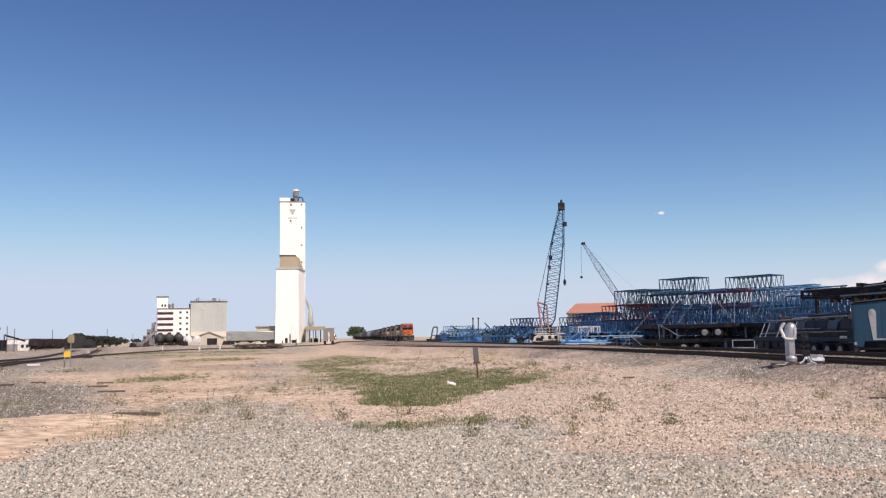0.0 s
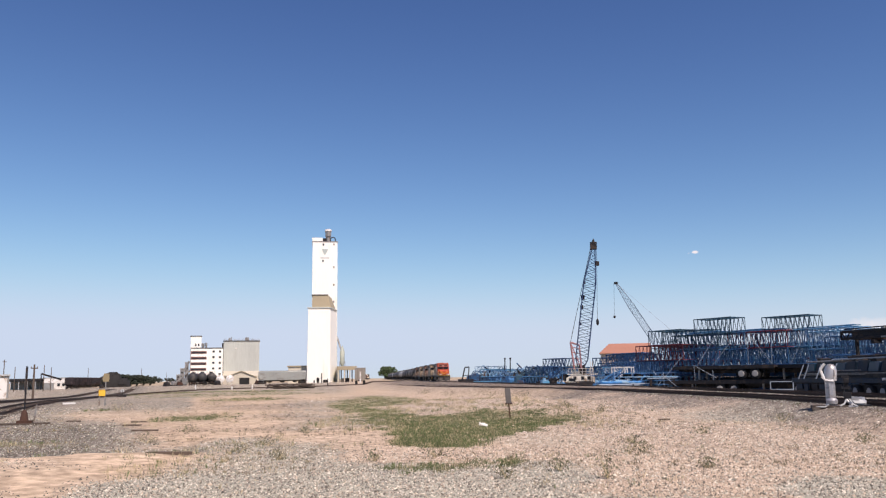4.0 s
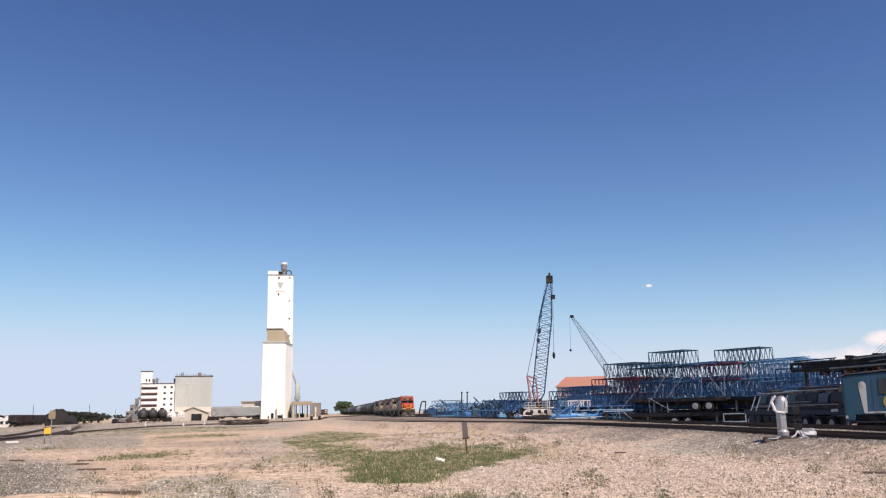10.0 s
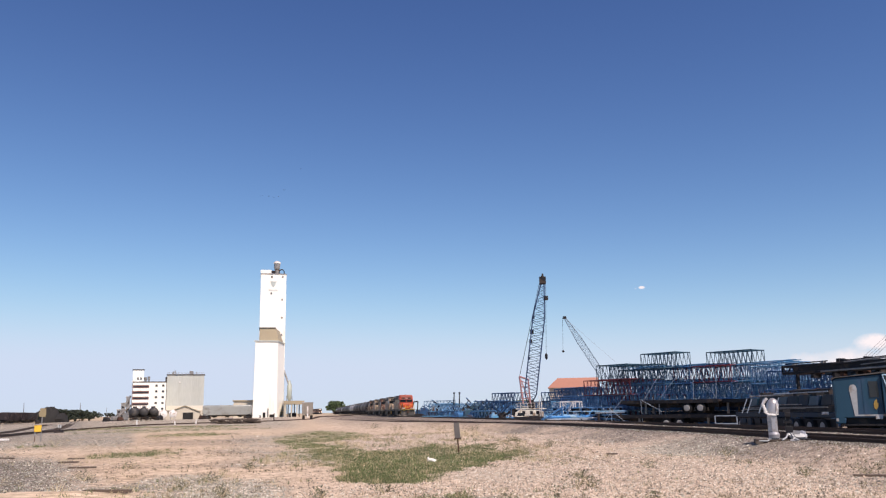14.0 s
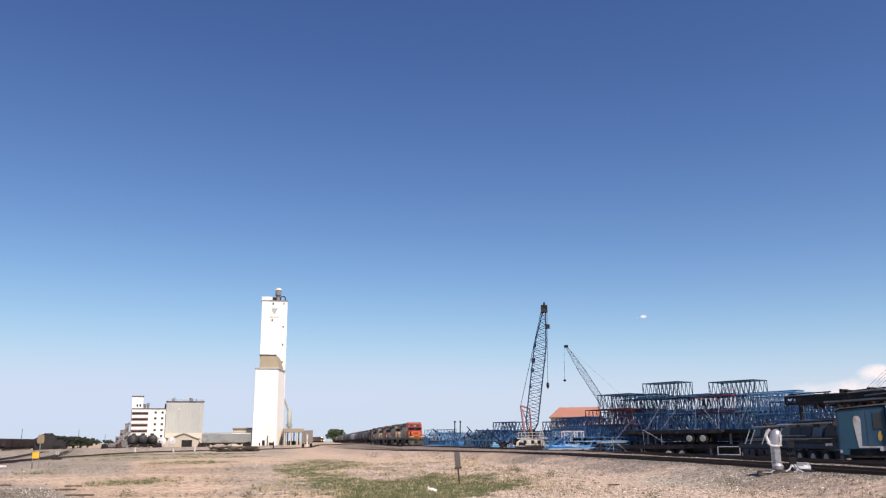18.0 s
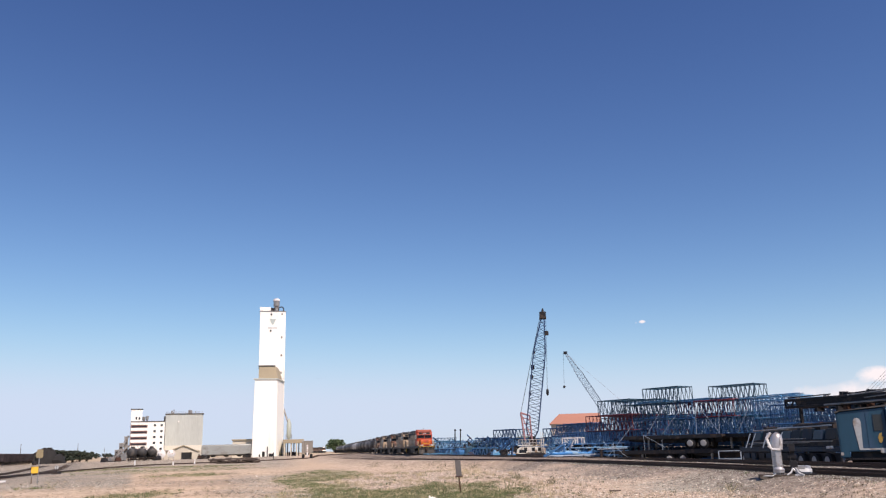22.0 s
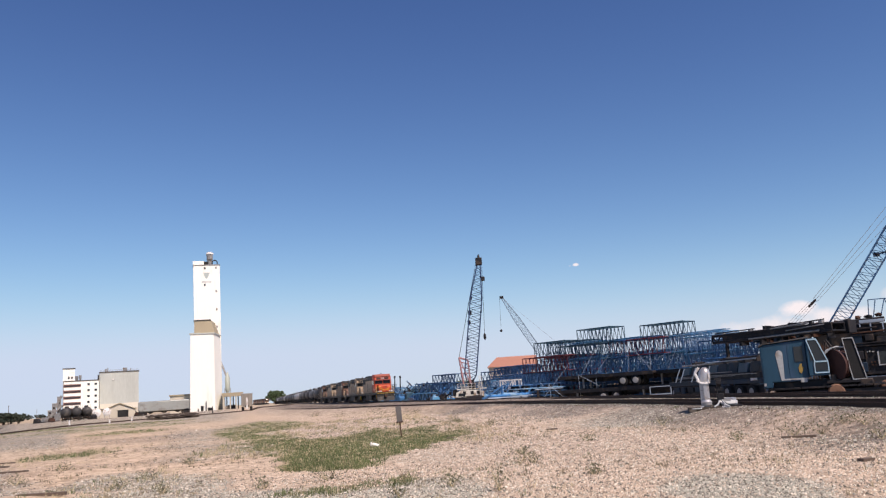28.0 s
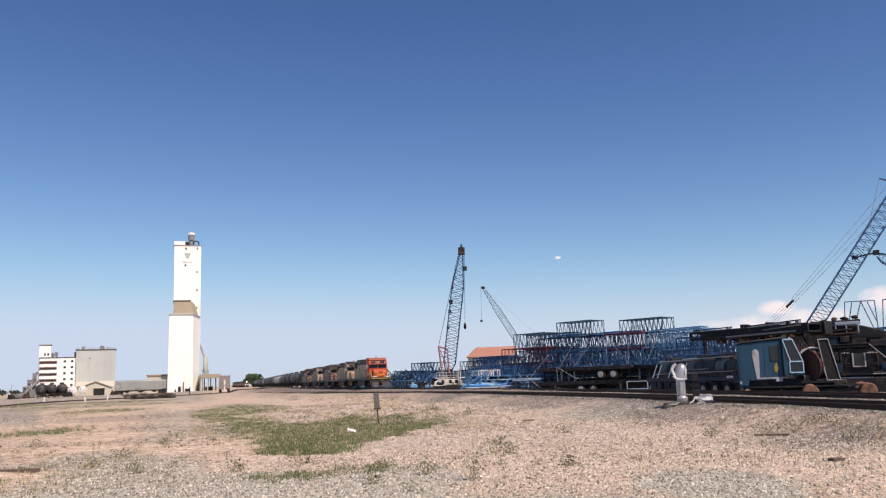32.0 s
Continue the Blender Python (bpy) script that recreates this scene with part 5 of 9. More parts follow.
def build_far_left():
    q = spot(-30.3, 160)
    t = thing("metal_shed", "white metal-clad shed with vertical seams", "shed", (q.x, q.y, land(q.x, q.y) - 0.1), 30.3)
    part("wall", Geo().box(-6, 2.25, 0, 8, 0, 3.85), WHITE_PAINT, t)
    g = Geo()
    for k in range(21):
        g.box(-5.9 + k * 0.4, -5.84 + k * 0.4, -0.05, 0, 0.1, 3.8)
    part("seams", g, WHITE_PAINT, t)
    part("roof", Geo().box(-6.2, 2.45, -0.3, 8.2, 3.85, 4.1), PALE_STEEL, t)
    part("corner_post", Geo().box(2.0, 2.3, -0.1, 0.15, 0, 3.85), GREY_STEEL, t)
    q = spot(-28.5, 380)
    t = thing("long_shed", "long low shed with a dark open front", "shed", (q.x, q.y, -1.0), 28.5)
    part("roof", Geo().box(-6.5, 6.5, 0, 9, 3.3, 4.4), DARK_STEEL, t)
    part("back_wall", Geo().box(-6.3, 6.3, 7, 8.8, 0, 3.3), GREY_STEEL, t)
    for x in (-6, -3, 0, 3, 6):
        part("post", Geo().box(x - 0.15, x + 0.15, 0.2, 0.5, 0, 3.3), PALE_STEEL, t)
    q = spot(-26.95, 375)
    t = thing("white_building", "low white building with a flat roof", "building", (q.x, q.y, -1.0), 26.95)
    part("wall", Geo().box(-4.4, 4.4, 0, 8, 0, 4.5), WHITE_PAINT, t)
    part("roof", Geo().box(-4.6, 4.6, -0.2, 8.2, 4.5, 4.7), PALE_STEEL, t)
    part("lean_to", Geo().box(-4.2, -0.4, -3, 0, 0, 2.6), GREY_STEEL, t)
    for x in (0.8, 2.6):
        part("window", Geo().box(x, x + 1, -0.06, 0.1, 1.2, 2.4), DARK_GLASS, t)
    q = spot(-27.2, 365)
    t = thing("conveyor", "dark steel loading conveyor", "conveyor", (q.x, q.y, -1.0), 27)
    part("boom", Geo().tube((-3.5, 0, 6.2), (3.8, 0, 3.8), 0.35, seg=6), DARK_STEEL, t)
    part("mast", Geo().tube((-3.5, 0, 0), (-3.5, 0, 6.3), 0.2, seg=6), DARK_STEEL, t)
    # a string of dark cars and the coal heap with its conveyor
    src = None
    a, b = spot(-26.0, 375), spot(-21.6, 800)
    turn = math.degrees(math.atan2(b.y - a.y, b.x - a.x))
    for k in range(20):
        q = a + (b - a).normalized() * 18.8 * k
        if src is None:
            c = src = hopper_car(SOOT_BLACK, "dark hopper car in a standing string", "string of dark cars")
        else:
            c = copy_thing(src, Matrix.Identity(4))
        c.matrix_basis = pose(q.x, q.y, land(q.x, q.y) + 0.1, 0, 0, turn)
    q = spot(-23.7, 400)
    g = Geo()
    rng = random.Random(8)
    g.blob((0.5, 0, 0), 4.6, 5, 7.0, 22, 10, 0.12, rng).blob((4.5, 1, 0), 4.0, 4, 4.4, 16, 8, 0.16, rng)
    solid("coal_mound", g, material("coal", (0.018, 0.017, 0.016), 0.95, vary=0.4, grain=1.0, bump=0.4), "dark steep heap of loose material", "heap", (q.x, q.y, -1.2))
    t = thing("stacking_conveyor", "dark sloping conveyor beside the heap", "conveyor", (q.x, q.y, -1.0), 23.7)
    part("belt_frame", Geo().tube((-8, -2, 2.2), (-1.0, -2, 6.6), 0.5, seg=4), DARK_STEEL, t)
    part("leg", Geo().tube((-4.5, -2, 0), (-4.5, -2, 4.4), 0.18, seg=4).tube((-7.5, -2, 0), (-7.5, -2, 2.4), 0.18, seg=4), DARK_STEEL, t)
    for k, (b, h, w) in enumerate(((-23.0, 5.6, 13), (-22.6, 5.0, 13), (-22.2, 5.4, 12), (-21.8, 4.8, 12), (-21.4, 4.4, 11), (-24.6, 4.0, 9))):
        tree(b, 430 + 6 * k, h, w, DARK_LEAF, 20 + k, 130)
    for k, (b, h, w) in enumerate(((-20.9, 4.5, 12), (-20.2, 5.0, 12), (-19.6, 3.6, 12))):
        tree(b, 900 + 20 * k, h, w, DARK_LEAF, 40 + k, 90)
    tree(-6.0, 700, 11.0, 17, LEAF, 3, 480)
    for b, d, el in ((-29.8, 240, 1.42), (-28.15, 128, 1.14), (-25.1, 420, 0.88), (-21.95, 460, 0.85), (-20.42, 700, 0.55), (-29.2, 300, 1.0), (-28.6, 300, 0.9), (-27.6, 300, 1.1), (-27.2, 320, 0.95)):
        q = spot(b, d)
        z = land(q.x, q.y)
        h = EYE + d * math.tan(radians(el)) - z
        t = thing("utility_pole", "weathered thin wooden utility pole", "utility pole", (q.x, q.y, z), -b, "utility poles")
        part("pole", Geo().tube((0, 0, -0.3), (0, 0, h), 0.16, 0.11, 8), WOOD, t)
        if d > 250:
            continue
        part("crossarm", Geo().box(-0.45, 0.45, -0.08, 0.08, h - 0.6, h - 0.45), WOOD, t)
        for x in (-0.4, 0.4):
            part("insulator", Geo().lathe((x, 0, h - 0.45), (0, 0, 1), [(0, 0.05), (0.15, 0.06), (0.18, 0.02)], 6), GREY_STEEL, t)
    # distant land beyond the yard
    for name, b0, b1, d, z in (("far_field", 2.6, 11.0, 620, 9.0),):
        g = Geo()
        n = 24
        v, f = [], []
        for i in range(n + 1):
            b = b0 + (b1 - b0) * i / n
            hgt = z * (0.9 + 0.15 * math.sin(i * 0.7)) * math.sin(math.pi * min(i / 4, 1) / 2)
            for dd, hh in ((d, -1), (d + 60, hgt), (d + 260, hgt * 1.02), (d + 300, -1)):
                p = spot(b, dd, hh)
                v.append(p)
        for i in range(n):
            for j in range(3):
                f.append((i * 4 + j, i * 4 + j + 1, (i + 1) * 4 + j + 1, (i + 1) * 4 + j))
        g.add(v, f)
        solid(name, g, MOUND, "low green rise beyond the yard", "field", kind="structure")


build_far_left()


def build_left_signs():
    # two signs on one stand
    q = spot(-24.25, 62)
    t = thing("track_sign", "yellow board and round disc on two thin posts", "sign", (q.x, q.y, land(q.x, q.y)), 24)
    part("post", Geo().tube((-0.14, 0, -0.5), (-0.14, 0, 1.14), 0.035, seg=6), GREY_STEEL, t)
    part("post", Geo().tube((0.22, 0, -0.5), (0.22, 0, 2.2), 0.035, seg=6), GREY_STEEL, t)
    part("yellow_board", Geo().box(-0.20, 0.22, -0.06, -0.035, 0.66, 1.08), YELLOW_PAINT, t, "bright yellow square board", 0.01)
    part("board_rim", Geo().box(-0.21, 0.23, -0.032, -0.018, 0.65, 1.09), DARK_STEEL, t)
    part("lamp_housing", Geo().box(-0.18, 0.08, -0.12, 0.08, 1.18, 1.42).lathe((-0.05, -0.2, 1.3), (0, 1, 0), [(0, 0.1), (0.1, 0.12)], 10), DARK_STEEL, t, "dark lamp housing", 0.02)
    part("target_plate", Geo().prism([(0.04, 1.62), (0.40, 1.62), (0.44, 1.78), (0.42, 2.16), (0.08, 2.18), (0.0, 1.84)], -0.05, -0.025), material("drab_yellow", (0.26, 0.21, 0.12), 0.8, vary=0.35, grain=5), t, "drab yellow-brown target plate")
    part("plate_bracket", Geo().box(0.16, 0.28, -0.03, 0.03, 1.7, 2.1), DARK_STEEL, t)
    # switch stand with a tall mast
    q = spot(-28.55, 37)
    t = thing("switch_stand", "rusty switch stand with a tall mast and lever", "switch stand", (q.x, q.y, land(q.x, q.y)), 20)
    part("mast", Geo().tube((0, 0, 0), (0, 0, 2.25), 0.035, seg=6), DARK_STEEL, t)
    part("target", Geo().box(-0.02, 0.02, -0.14, 0.14, 1.85, 2.25), DARK_STEEL, t)
    part("base", Geo().box(-0.25, 0.3, -0.2, 0.2, 0.0, 0.16).lathe((0, 0, 0.15), (0, 0, 1), [(0, 0.16), (0.3, 0.12), (0.42, 0.05)], 10), RUST, t)
    part("lever", Geo().tube((0.35, 0, 0.1), (0.42, 0.05, 0.75), 0.03, seg=6), GREY_STEEL, t)
    for y in (-0.35, 0.12):
        part("tie", Geo().box(-0.9, 0.9, y, y + 0.23, -0.1, 0.06), TIE_WOOD, t)
    q = spot(-23.05, 110)
    t = thing("small_signal", "low switch target beside the track", "switch stand", (q.x, q.y, land(q.x, q.y)), 20)
    part("stem", Geo().tube((0, 0, 0), (0, 0, 0.9), 0.06, seg=6), DARK_STEEL, t)
    part("target", Geo().lathe((0, -0.05, 0.75), (0, 1, 0), [(0, 0.22), (0.04, 0.22)], 10), PALE_STEEL, t)
    part("base", Geo().box(-0.5, 0.5, -0.3, 0.3, 0, 0.25), DARK_STEEL, t)
    # square post in the grass
    q = spot(2.22, 32.5)
    t = thing("paddle_post", "grey sign seen from behind, on a thin leaning post", "sign", (q.x, q.y, land(q.x, q.y)), 0)
    t.matrix_basis = pose(q.x, q.y, land(q.x, q.y), 0, -4, 0)
    part("post", Geo().box(-0.025, 0.025, -0.02, 0.02, -0.2, 1.15), RUST, t)
    part("board", Geo().box(-0.105, 0.105, -0.05, -0.025, 0.58, 1.16), material("dull_grey", (0.13, 0.12, 0.115), 0.8), t, "dull grey board", 0.01)
    part("bracket", Geo().box(-0.14, 0.14, -0.03, 0.03, 0.54, 0.6), RUST, t)
    # loose timber and litter
    rng = random.Random(5)
    for b, d, ln, turn in ((-22.4, 33, 0.9, 5), (-22.0, 36, 0.8, -4), (-21.6, 29.5, 1.1, 3), (-20.1, 19.2, 1.3, -6), (27.6, 20.6, 0.95, -20), (31.2, 15.5, 0.3, 10), (-25.8, 38, 0.8, -12), (12.3, 30.5, 0.5, 0), (5.5, 29, 0.4, 30)):
        q = spot(b, d)
        solid("old_plank", Geo().box(-ln * 0.38, ln * 0.38, -0.07, 0.07, -0.02, 0.05), WOOD, "old weathered plank lying on the ground", "plank", (q.x, q.y, land(q.x, q.y)), turn, "loose planks")
    q = spot(0.3, 27.6)
    g = Geo()
    g.blob((0, 0, 0.07), 0.10, 0.06, 0.05, 10, 7, 0.45, rng).blob((-0.05, 0, 0.10), 0.04, 0.04, 0.06, 8, 6, 0.5, rng).blob((0.1, -0.03, 0.03), 0.1, 0.07, 0.05, 8, 5, 0.5, rng)
    solid("litter_bag", g, PLASTIC_WHITE, "crumpled white plastic bag in the grass", "litter", (q.x, q.y, land(q.x, q.y)))
    q = spot(-26.1, 65)
    solid("white_board", Geo().box(-0.4, 0.4, -0.15, 0.15, 0, 0.12), WHITE_PAINT, "white board lying between the rails", "board", (q.x, q.y, land(q.x, q.y) + 0.1), 20)


build_left_signs()


# ---- switch machine by the near track ----
def build_switch_machine():
    q = spot(22.35, 30.4)
    z = land(q.x, q.y)
    t = thing("switch_heater", "silver cylinder with a domed hood on a dark base", "track equipment", (q.x, q.y, z), -15)
    part("column", Geo().lathe((0, 0, 0.0), (0, 0, 1), [(0, 0.19), (0.08, 0.19), (0.1, 0.165), (0.98, 0.165), (1.0, 0.18)], 18), SILVER, t, "silver painted column")
    part("hood", Geo().lathe((0.02, 0, 0.95), (0.12, 0, 1), [(0, 0.205), (0.06, 0.215), (0.36, 0.205), (0.47, 0.16), (0.54, 0.09), (0.56, 0.03)], 18), SILVER, t, "rounded silver hood")
    part("hood_strap", Geo().tube((-0.2, -0.16, 1.0), (-0.3, -0.16, 1.3), 0.05, seg=6).tube((-0.3, -0.16, 1.3), (-0.15, -0.2, 1.5), 0.05, seg=6), WHITE_PAINT, t)
    part("hood_strap", Geo().tube((0.12, -0.2, 0.95), (0.17, -0.21, 1.12), 0.035, seg=6).tube((0.17, -0.21, 1.12), (0.16, -0.19, 1.3), 0.03, seg=6), WHITE_PAINT, t)
    part("hood_strap", Geo().tube((-0.14, -0.2, 0.93), (0.12, -0.22, 0.90), 0.03, seg=6).tube((-0.27, -0.16, 1.05), (-0.14, -0.2, 0.93), 0.035, seg=6), WHITE_PAINT, t)
    # the lit streak on the column is put into shape as a flat strip
    part("side_rib", Geo().box(-0.06, 0.06, -0.2, -0.15, 0.1, 0.92), SILVER, t, "flat strip for the lit streak down the column", 0.008)
    for z in (0.34, 0.66, 0.94):
        part("band", Geo().lathe((0, 0, z), (0, 0, 1), [(0, 0.168), (0.004, 0.176), (0.022, 0.176), (0.026, 0.168)], 18), GREY_STEEL, t, "dull grey clamp band")
    part("hood_rim", Geo().lathe((0.02, 0, 0.93), (0.12, 0, 1), [(0, 0.19), (0.01, 0.222), (0.035, 0.222), (0.04, 0.2)], 18), WHITE_PAINT, t, "pale hood rim")
    part("access_plate", Geo().box(-0.07, 0.07, -0.178, -0.15, 0.4, 0.6), GREY_STEEL, t)
    for k in range(5):
        a = -2.4 + 0.42 * k
        part("base_bolt", Geo().lathe((0.178 * math.cos(a), 0.178 * math.sin(a), 0.08), (0, 0, 1), [(0, 0.014), (0.03, 0.014)], 6), DARK_STEEL, t)
    part("cable", Geo().tube((-0.1, -0.2, 0.1), (-0.25, -0.3, 0.02), 0.025, seg=6).tube((-0.25, -0.3, 0.02), (-0.6, -0.25, 0.03), 0.025, seg=6), PALE_STEEL, t)
    part("base_board", Geo().box(-0.65, 0.5, -0.28, 0.28, -0.08, 0.07), TIE_WOOD, t)
    part("fan_housing", Geo().lathe((0.02, -0.12, 0.12), (0, 0, 1), [(0, 0.17), (0.12, 0.19), (0.2, 0.12)], 12), SILVER, t)
    part("control_mast", Geo().box(0.45, 0.58, -0.06, 0.08, 0.0, 1.05).box(0.38, 0.64, -0.1, 0.1, 0.62, 0.72).box(0.40, 0.62, -0.1, 0.1, 1.0, 1.1), DARK_STEEL, t, "dark control mast")
    part("mast_box", Geo().box(0.40, 0.64, -0.16, -0.02, 0.30, 0.52).box(0.42, 0.60, -0.18, -0.04, 0.84, 1.0), DARK_STEEL, t, "dark junction boxes on the mast", 0.012)
    part("hose", Geo().tube((0.5, -0.1, 0.3), (0.38, -0.22, 0.12), 0.03, seg=6).tube((0.38, -0.22, 0.12), (0.24, -0.3, 0.05), 0.03, seg=6).tube((0.55, -0.12, 0.3), (0.66, -0.26, 0.1), 0.028, seg=6).tube((0.66, -0.26, 0.1), (0.8, -0.3, 0.03), 0.028, seg=6), PALE_STEEL, t, "pale flexible hoses")
    part("duct", Geo().tube((0.1, -0.2, 0.04), (0.8, -0.25, 0.03), 0.035, seg=8).tube((0.45, -0.1, 0.28), (0.65, -0.15, 0.06), 0.045, seg=8), SILVER, t)
    t.matrix_basis = t.matrix_basis @ Matrix.Scale(0.93, 4)
    q = spot(23.75, 31.0)
    t = thing("duct_box", "low white cast box beside the rails", "track equipment", (q.x, q.y, land(q.x, q.y)), -15)
    part("body", Geo().blob((0, 0, 0.10), 0.32, 0.2, 0.17, 12, 6, 0.10, random.Random(2)), PALE_STEEL, t)
    part("cover", Geo().box(-0.2, 0.05, -0.16, 0.16, 0.2, 0.3).lathe((0.14, 0, 0.18), (0, 0, 1), [(0, 0.13), (0.1, 0.11), (0.13, 0.03)], 10), SILVER, t)
    part("foot", Geo().box(-0.4, 0.4, -0.25, 0.25, -0.06, 0.05), DARK_STEEL, t)


build_switch_machine()


# ---- the boom yard ----
def lattice(L, w, h, bays, r, rl, taper=0.0):
    """Chords and lacing of a lattice box along +x from the origin, resting on z = 0."""
    chords, lace = [], Geo()
    def corner(k, x):
        s = 1.0
        if taper and x > L * 0.55:
            s = 1 - (1 - taper) * (x - L * 0.55) / (L * 0.45)
        return Vector((x, (w / 2 if k in (1, 2) else -w / 2) * s, h / 2 + (h / 2 if k > 1 else -h / 2) * s))
    for k in range(4):
        g = Geo()
        g.tube(corner(k, 0), corner(k, L * 0.55), r, seg=5).tube(corner(k, L * 0.55), corner(k, L), r, seg=5)
        chords.append(g)
    step = L / bays
    for i in range(bays):
        x0, x1 = i * step, (i + 1) * step
        xm = (x0 + x1) / 2
        for a, b in ((0, 1), (1, 2), (2, 3), (3, 0)):
            lace.tube(corner(a, x0), corner(b, xm), rl, caps=False).tube(corner(b, xm), corner(a, x1), rl, caps=False)
    ends = []
    for x in (0, L):
        g = Geo()
        for a, b in ((0, 1), (1, 2), (2, 3), (3, 0)):
            g.tube(corner(a, x), corner(b, x), r * 0.62, seg=5)
        ends.append(g)
    return chords, lace, ends


def boom_section(L, w, h, bays, mat, label, r=0.065, rl=0.035, taper=0.0):
    t = thing("boom_section", label, "crane boom section", group="boom sections in the yard")
    chords, lace, ends = lattice(L, w, h, bays, r, rl, taper)
    for g in chords:
        part("chord", g, mat, t)
    # the lighter lacing paint stands in for sunlit glints
    faded = {BLUE_STEEL: LACE_BLUE, LIGHT_BLUE: LACE_PALE, NAVY_STEEL: LACE_NAVY}.get(mat, mat)
    tagged(part("lacing", lace, faded, t), kind="stuff")
    for g in ends:
        part("end_frame", g, mat, t)
    return t


STACK_TURN = -56.0


def build_stacks():
    kinds = {
        "blue": boom_section(6.4, 2.0, 1.5, 12, BLUE_STEEL, "blue lattice crane boom section, stacked", 0.055, 0.026),
        "navy": boom_section(6.4, 2.0, 1.5, 12, NAVY_STEEL, "dark navy lattice crane boom section, stacked", 0.055, 0.026),
        "red": boom_section(6.4, 2.0, 1.5, 12, RED_STEEL, "red lattice crane boom section, stacked", 0.055, 0.026),
        "light": boom_section(5.0, 1.5, 1.1, 4, LIGHT_BLUE, "bright blue lattice crane boom section"),
        "tip": boom_section(7.5, 1.8, 1.5, 5, BLUE_STEEL, "blue tapered lattice boom tip", taper=0.35),
        "pale": boom_section(6.4, 2.0, 1.5, 12, LIGHT_BLUE, "light blue lattice crane boom section, stacked", 0.055, 0.026),
        "dark": boom_section(4.4, 2.1, 1.45, 9, TEAL_STEEL, "dark teal lattice boom section on top of the stack", 0.055, 0.03),
        "low": boom_section(4.8, 2.1, 1.3, 10, TEAL_STEEL, "dark teal lattice boom section on top of a trailer load", 0.055, 0.03),
        "teal": boom_section(6.4, 1.9, 1.5, 9, TEAL_STEEL, "dark teal lattice crane boom section, stacked", 0.05, 0.026),
        "open": boom_section(6.4, 2.0, 1.5, 7, BLUE_STEEL, "blue lattice boom section with wide bays, stacked", 0.05, 0.03),
    }
    for kind, mat, tone in (("far_blue", BLUE_STEEL, "blue"), ("far_navy", NAVY_STEEL, "dark navy"), ("far_pale", LIGHT_BLUE, "light blue")):
        kinds[kind] = boom_section(6.4, 2.0, 1.5, 7, mat, tone + " heavy lattice boom section far down the yard", 0.10, 0.06)
    heavy = {"blue": "far_blue", "open": "far_blue", "navy": "far_navy", "teal": "far_navy", "pale": "far_pale"}
    used = set()
    def put(kind, m):
        src = kinds[kind]
        ob = src if kind not in used else copy_thing(src, m)
        used.add(kind)
        ob.matrix_basis = m
    rng = random.Random(11)
    u = Vector((math.cos(radians(STACK_TURN)), math.sin(radians(STACK_TURN)), 0))
    v = Vector((-u.y, u.x, 0))
    def at(b, d, z, kind, turn=None, mid=True):
        """A section whose middle lies at that bearing and distance."""
        q = spot(b, d, z)
        tn = STACK_TURN if turn is None else turn
        half = {"light": 2.5, "tip": 3.75, "dark": 2.2, "low": 2.4}.get(kind, 3.2)
        q = q - Vector((math.cos(radians(tn)), math.sin(radians(tn)), 0)) * half
        put(kind, Matrix.Translation(q) @ pose(0, 0, 0, 0, 0, tn))
    def pile(b, d, z, kinds_up, jitter=2.5, turn=STACK_TURN):
        for k, kind in enumerate(kinds_up.split()):
            if d > 112:
                kind = heavy.get(kind, kind)
            at(b + rng.uniform(-0.16, 0.16), d + rng.uniform(-0.4, 0.4), z + 1.56 * k, kind, turn + rng.uniform(-jitter, jitter) * 1.6)
    # the tall pile at its far end
    pile(12.72, 89, -0.15, "teal navy red", 1.0)
    at(13.05, 89, 4.53, "dark", STACK_TURN + 1)
    pile(14.2, 92, -0.15, "navy red red teal", 1.0)
    # piles on the upper trailers
    for b, d, up in ((15.0, 87, "blue teal"), (16.3, 86.5, "open navy"), (17.6, 86, "blue open"), (18.75, 84.6, "open red"), (20.2, 84, "pale blue"), (21.5, 83, "open pale"), (22.7, 82, "pale pale")):
        pile(b, d, 2.32, up)
    pile(23.8, 80, 1.97, "pale pale")
    at(16.08, 86.4, 5.44, "dark", STACK_TURN + 2)
    at(20.45, 84.2, 5.42, "low", STACK_TURN + 4)
    # deeper rows on the ground
    for k in range(11):
        b = 13.4 + 1.25 * k
        pile(b, 97 - 0.8 * k, -0.15, ("navy open teal", "blue pale blue", "teal red navy", "open navy pale")[k % 4])
        if k % 2 == 0:
            pile(b + 0.5, 104 - 0.8 * k, -0.15, "blue navy navy")
    for b in (24.6, 25.8, 27.0):
        pile(b, 76, -0.15, "navy blue navy")
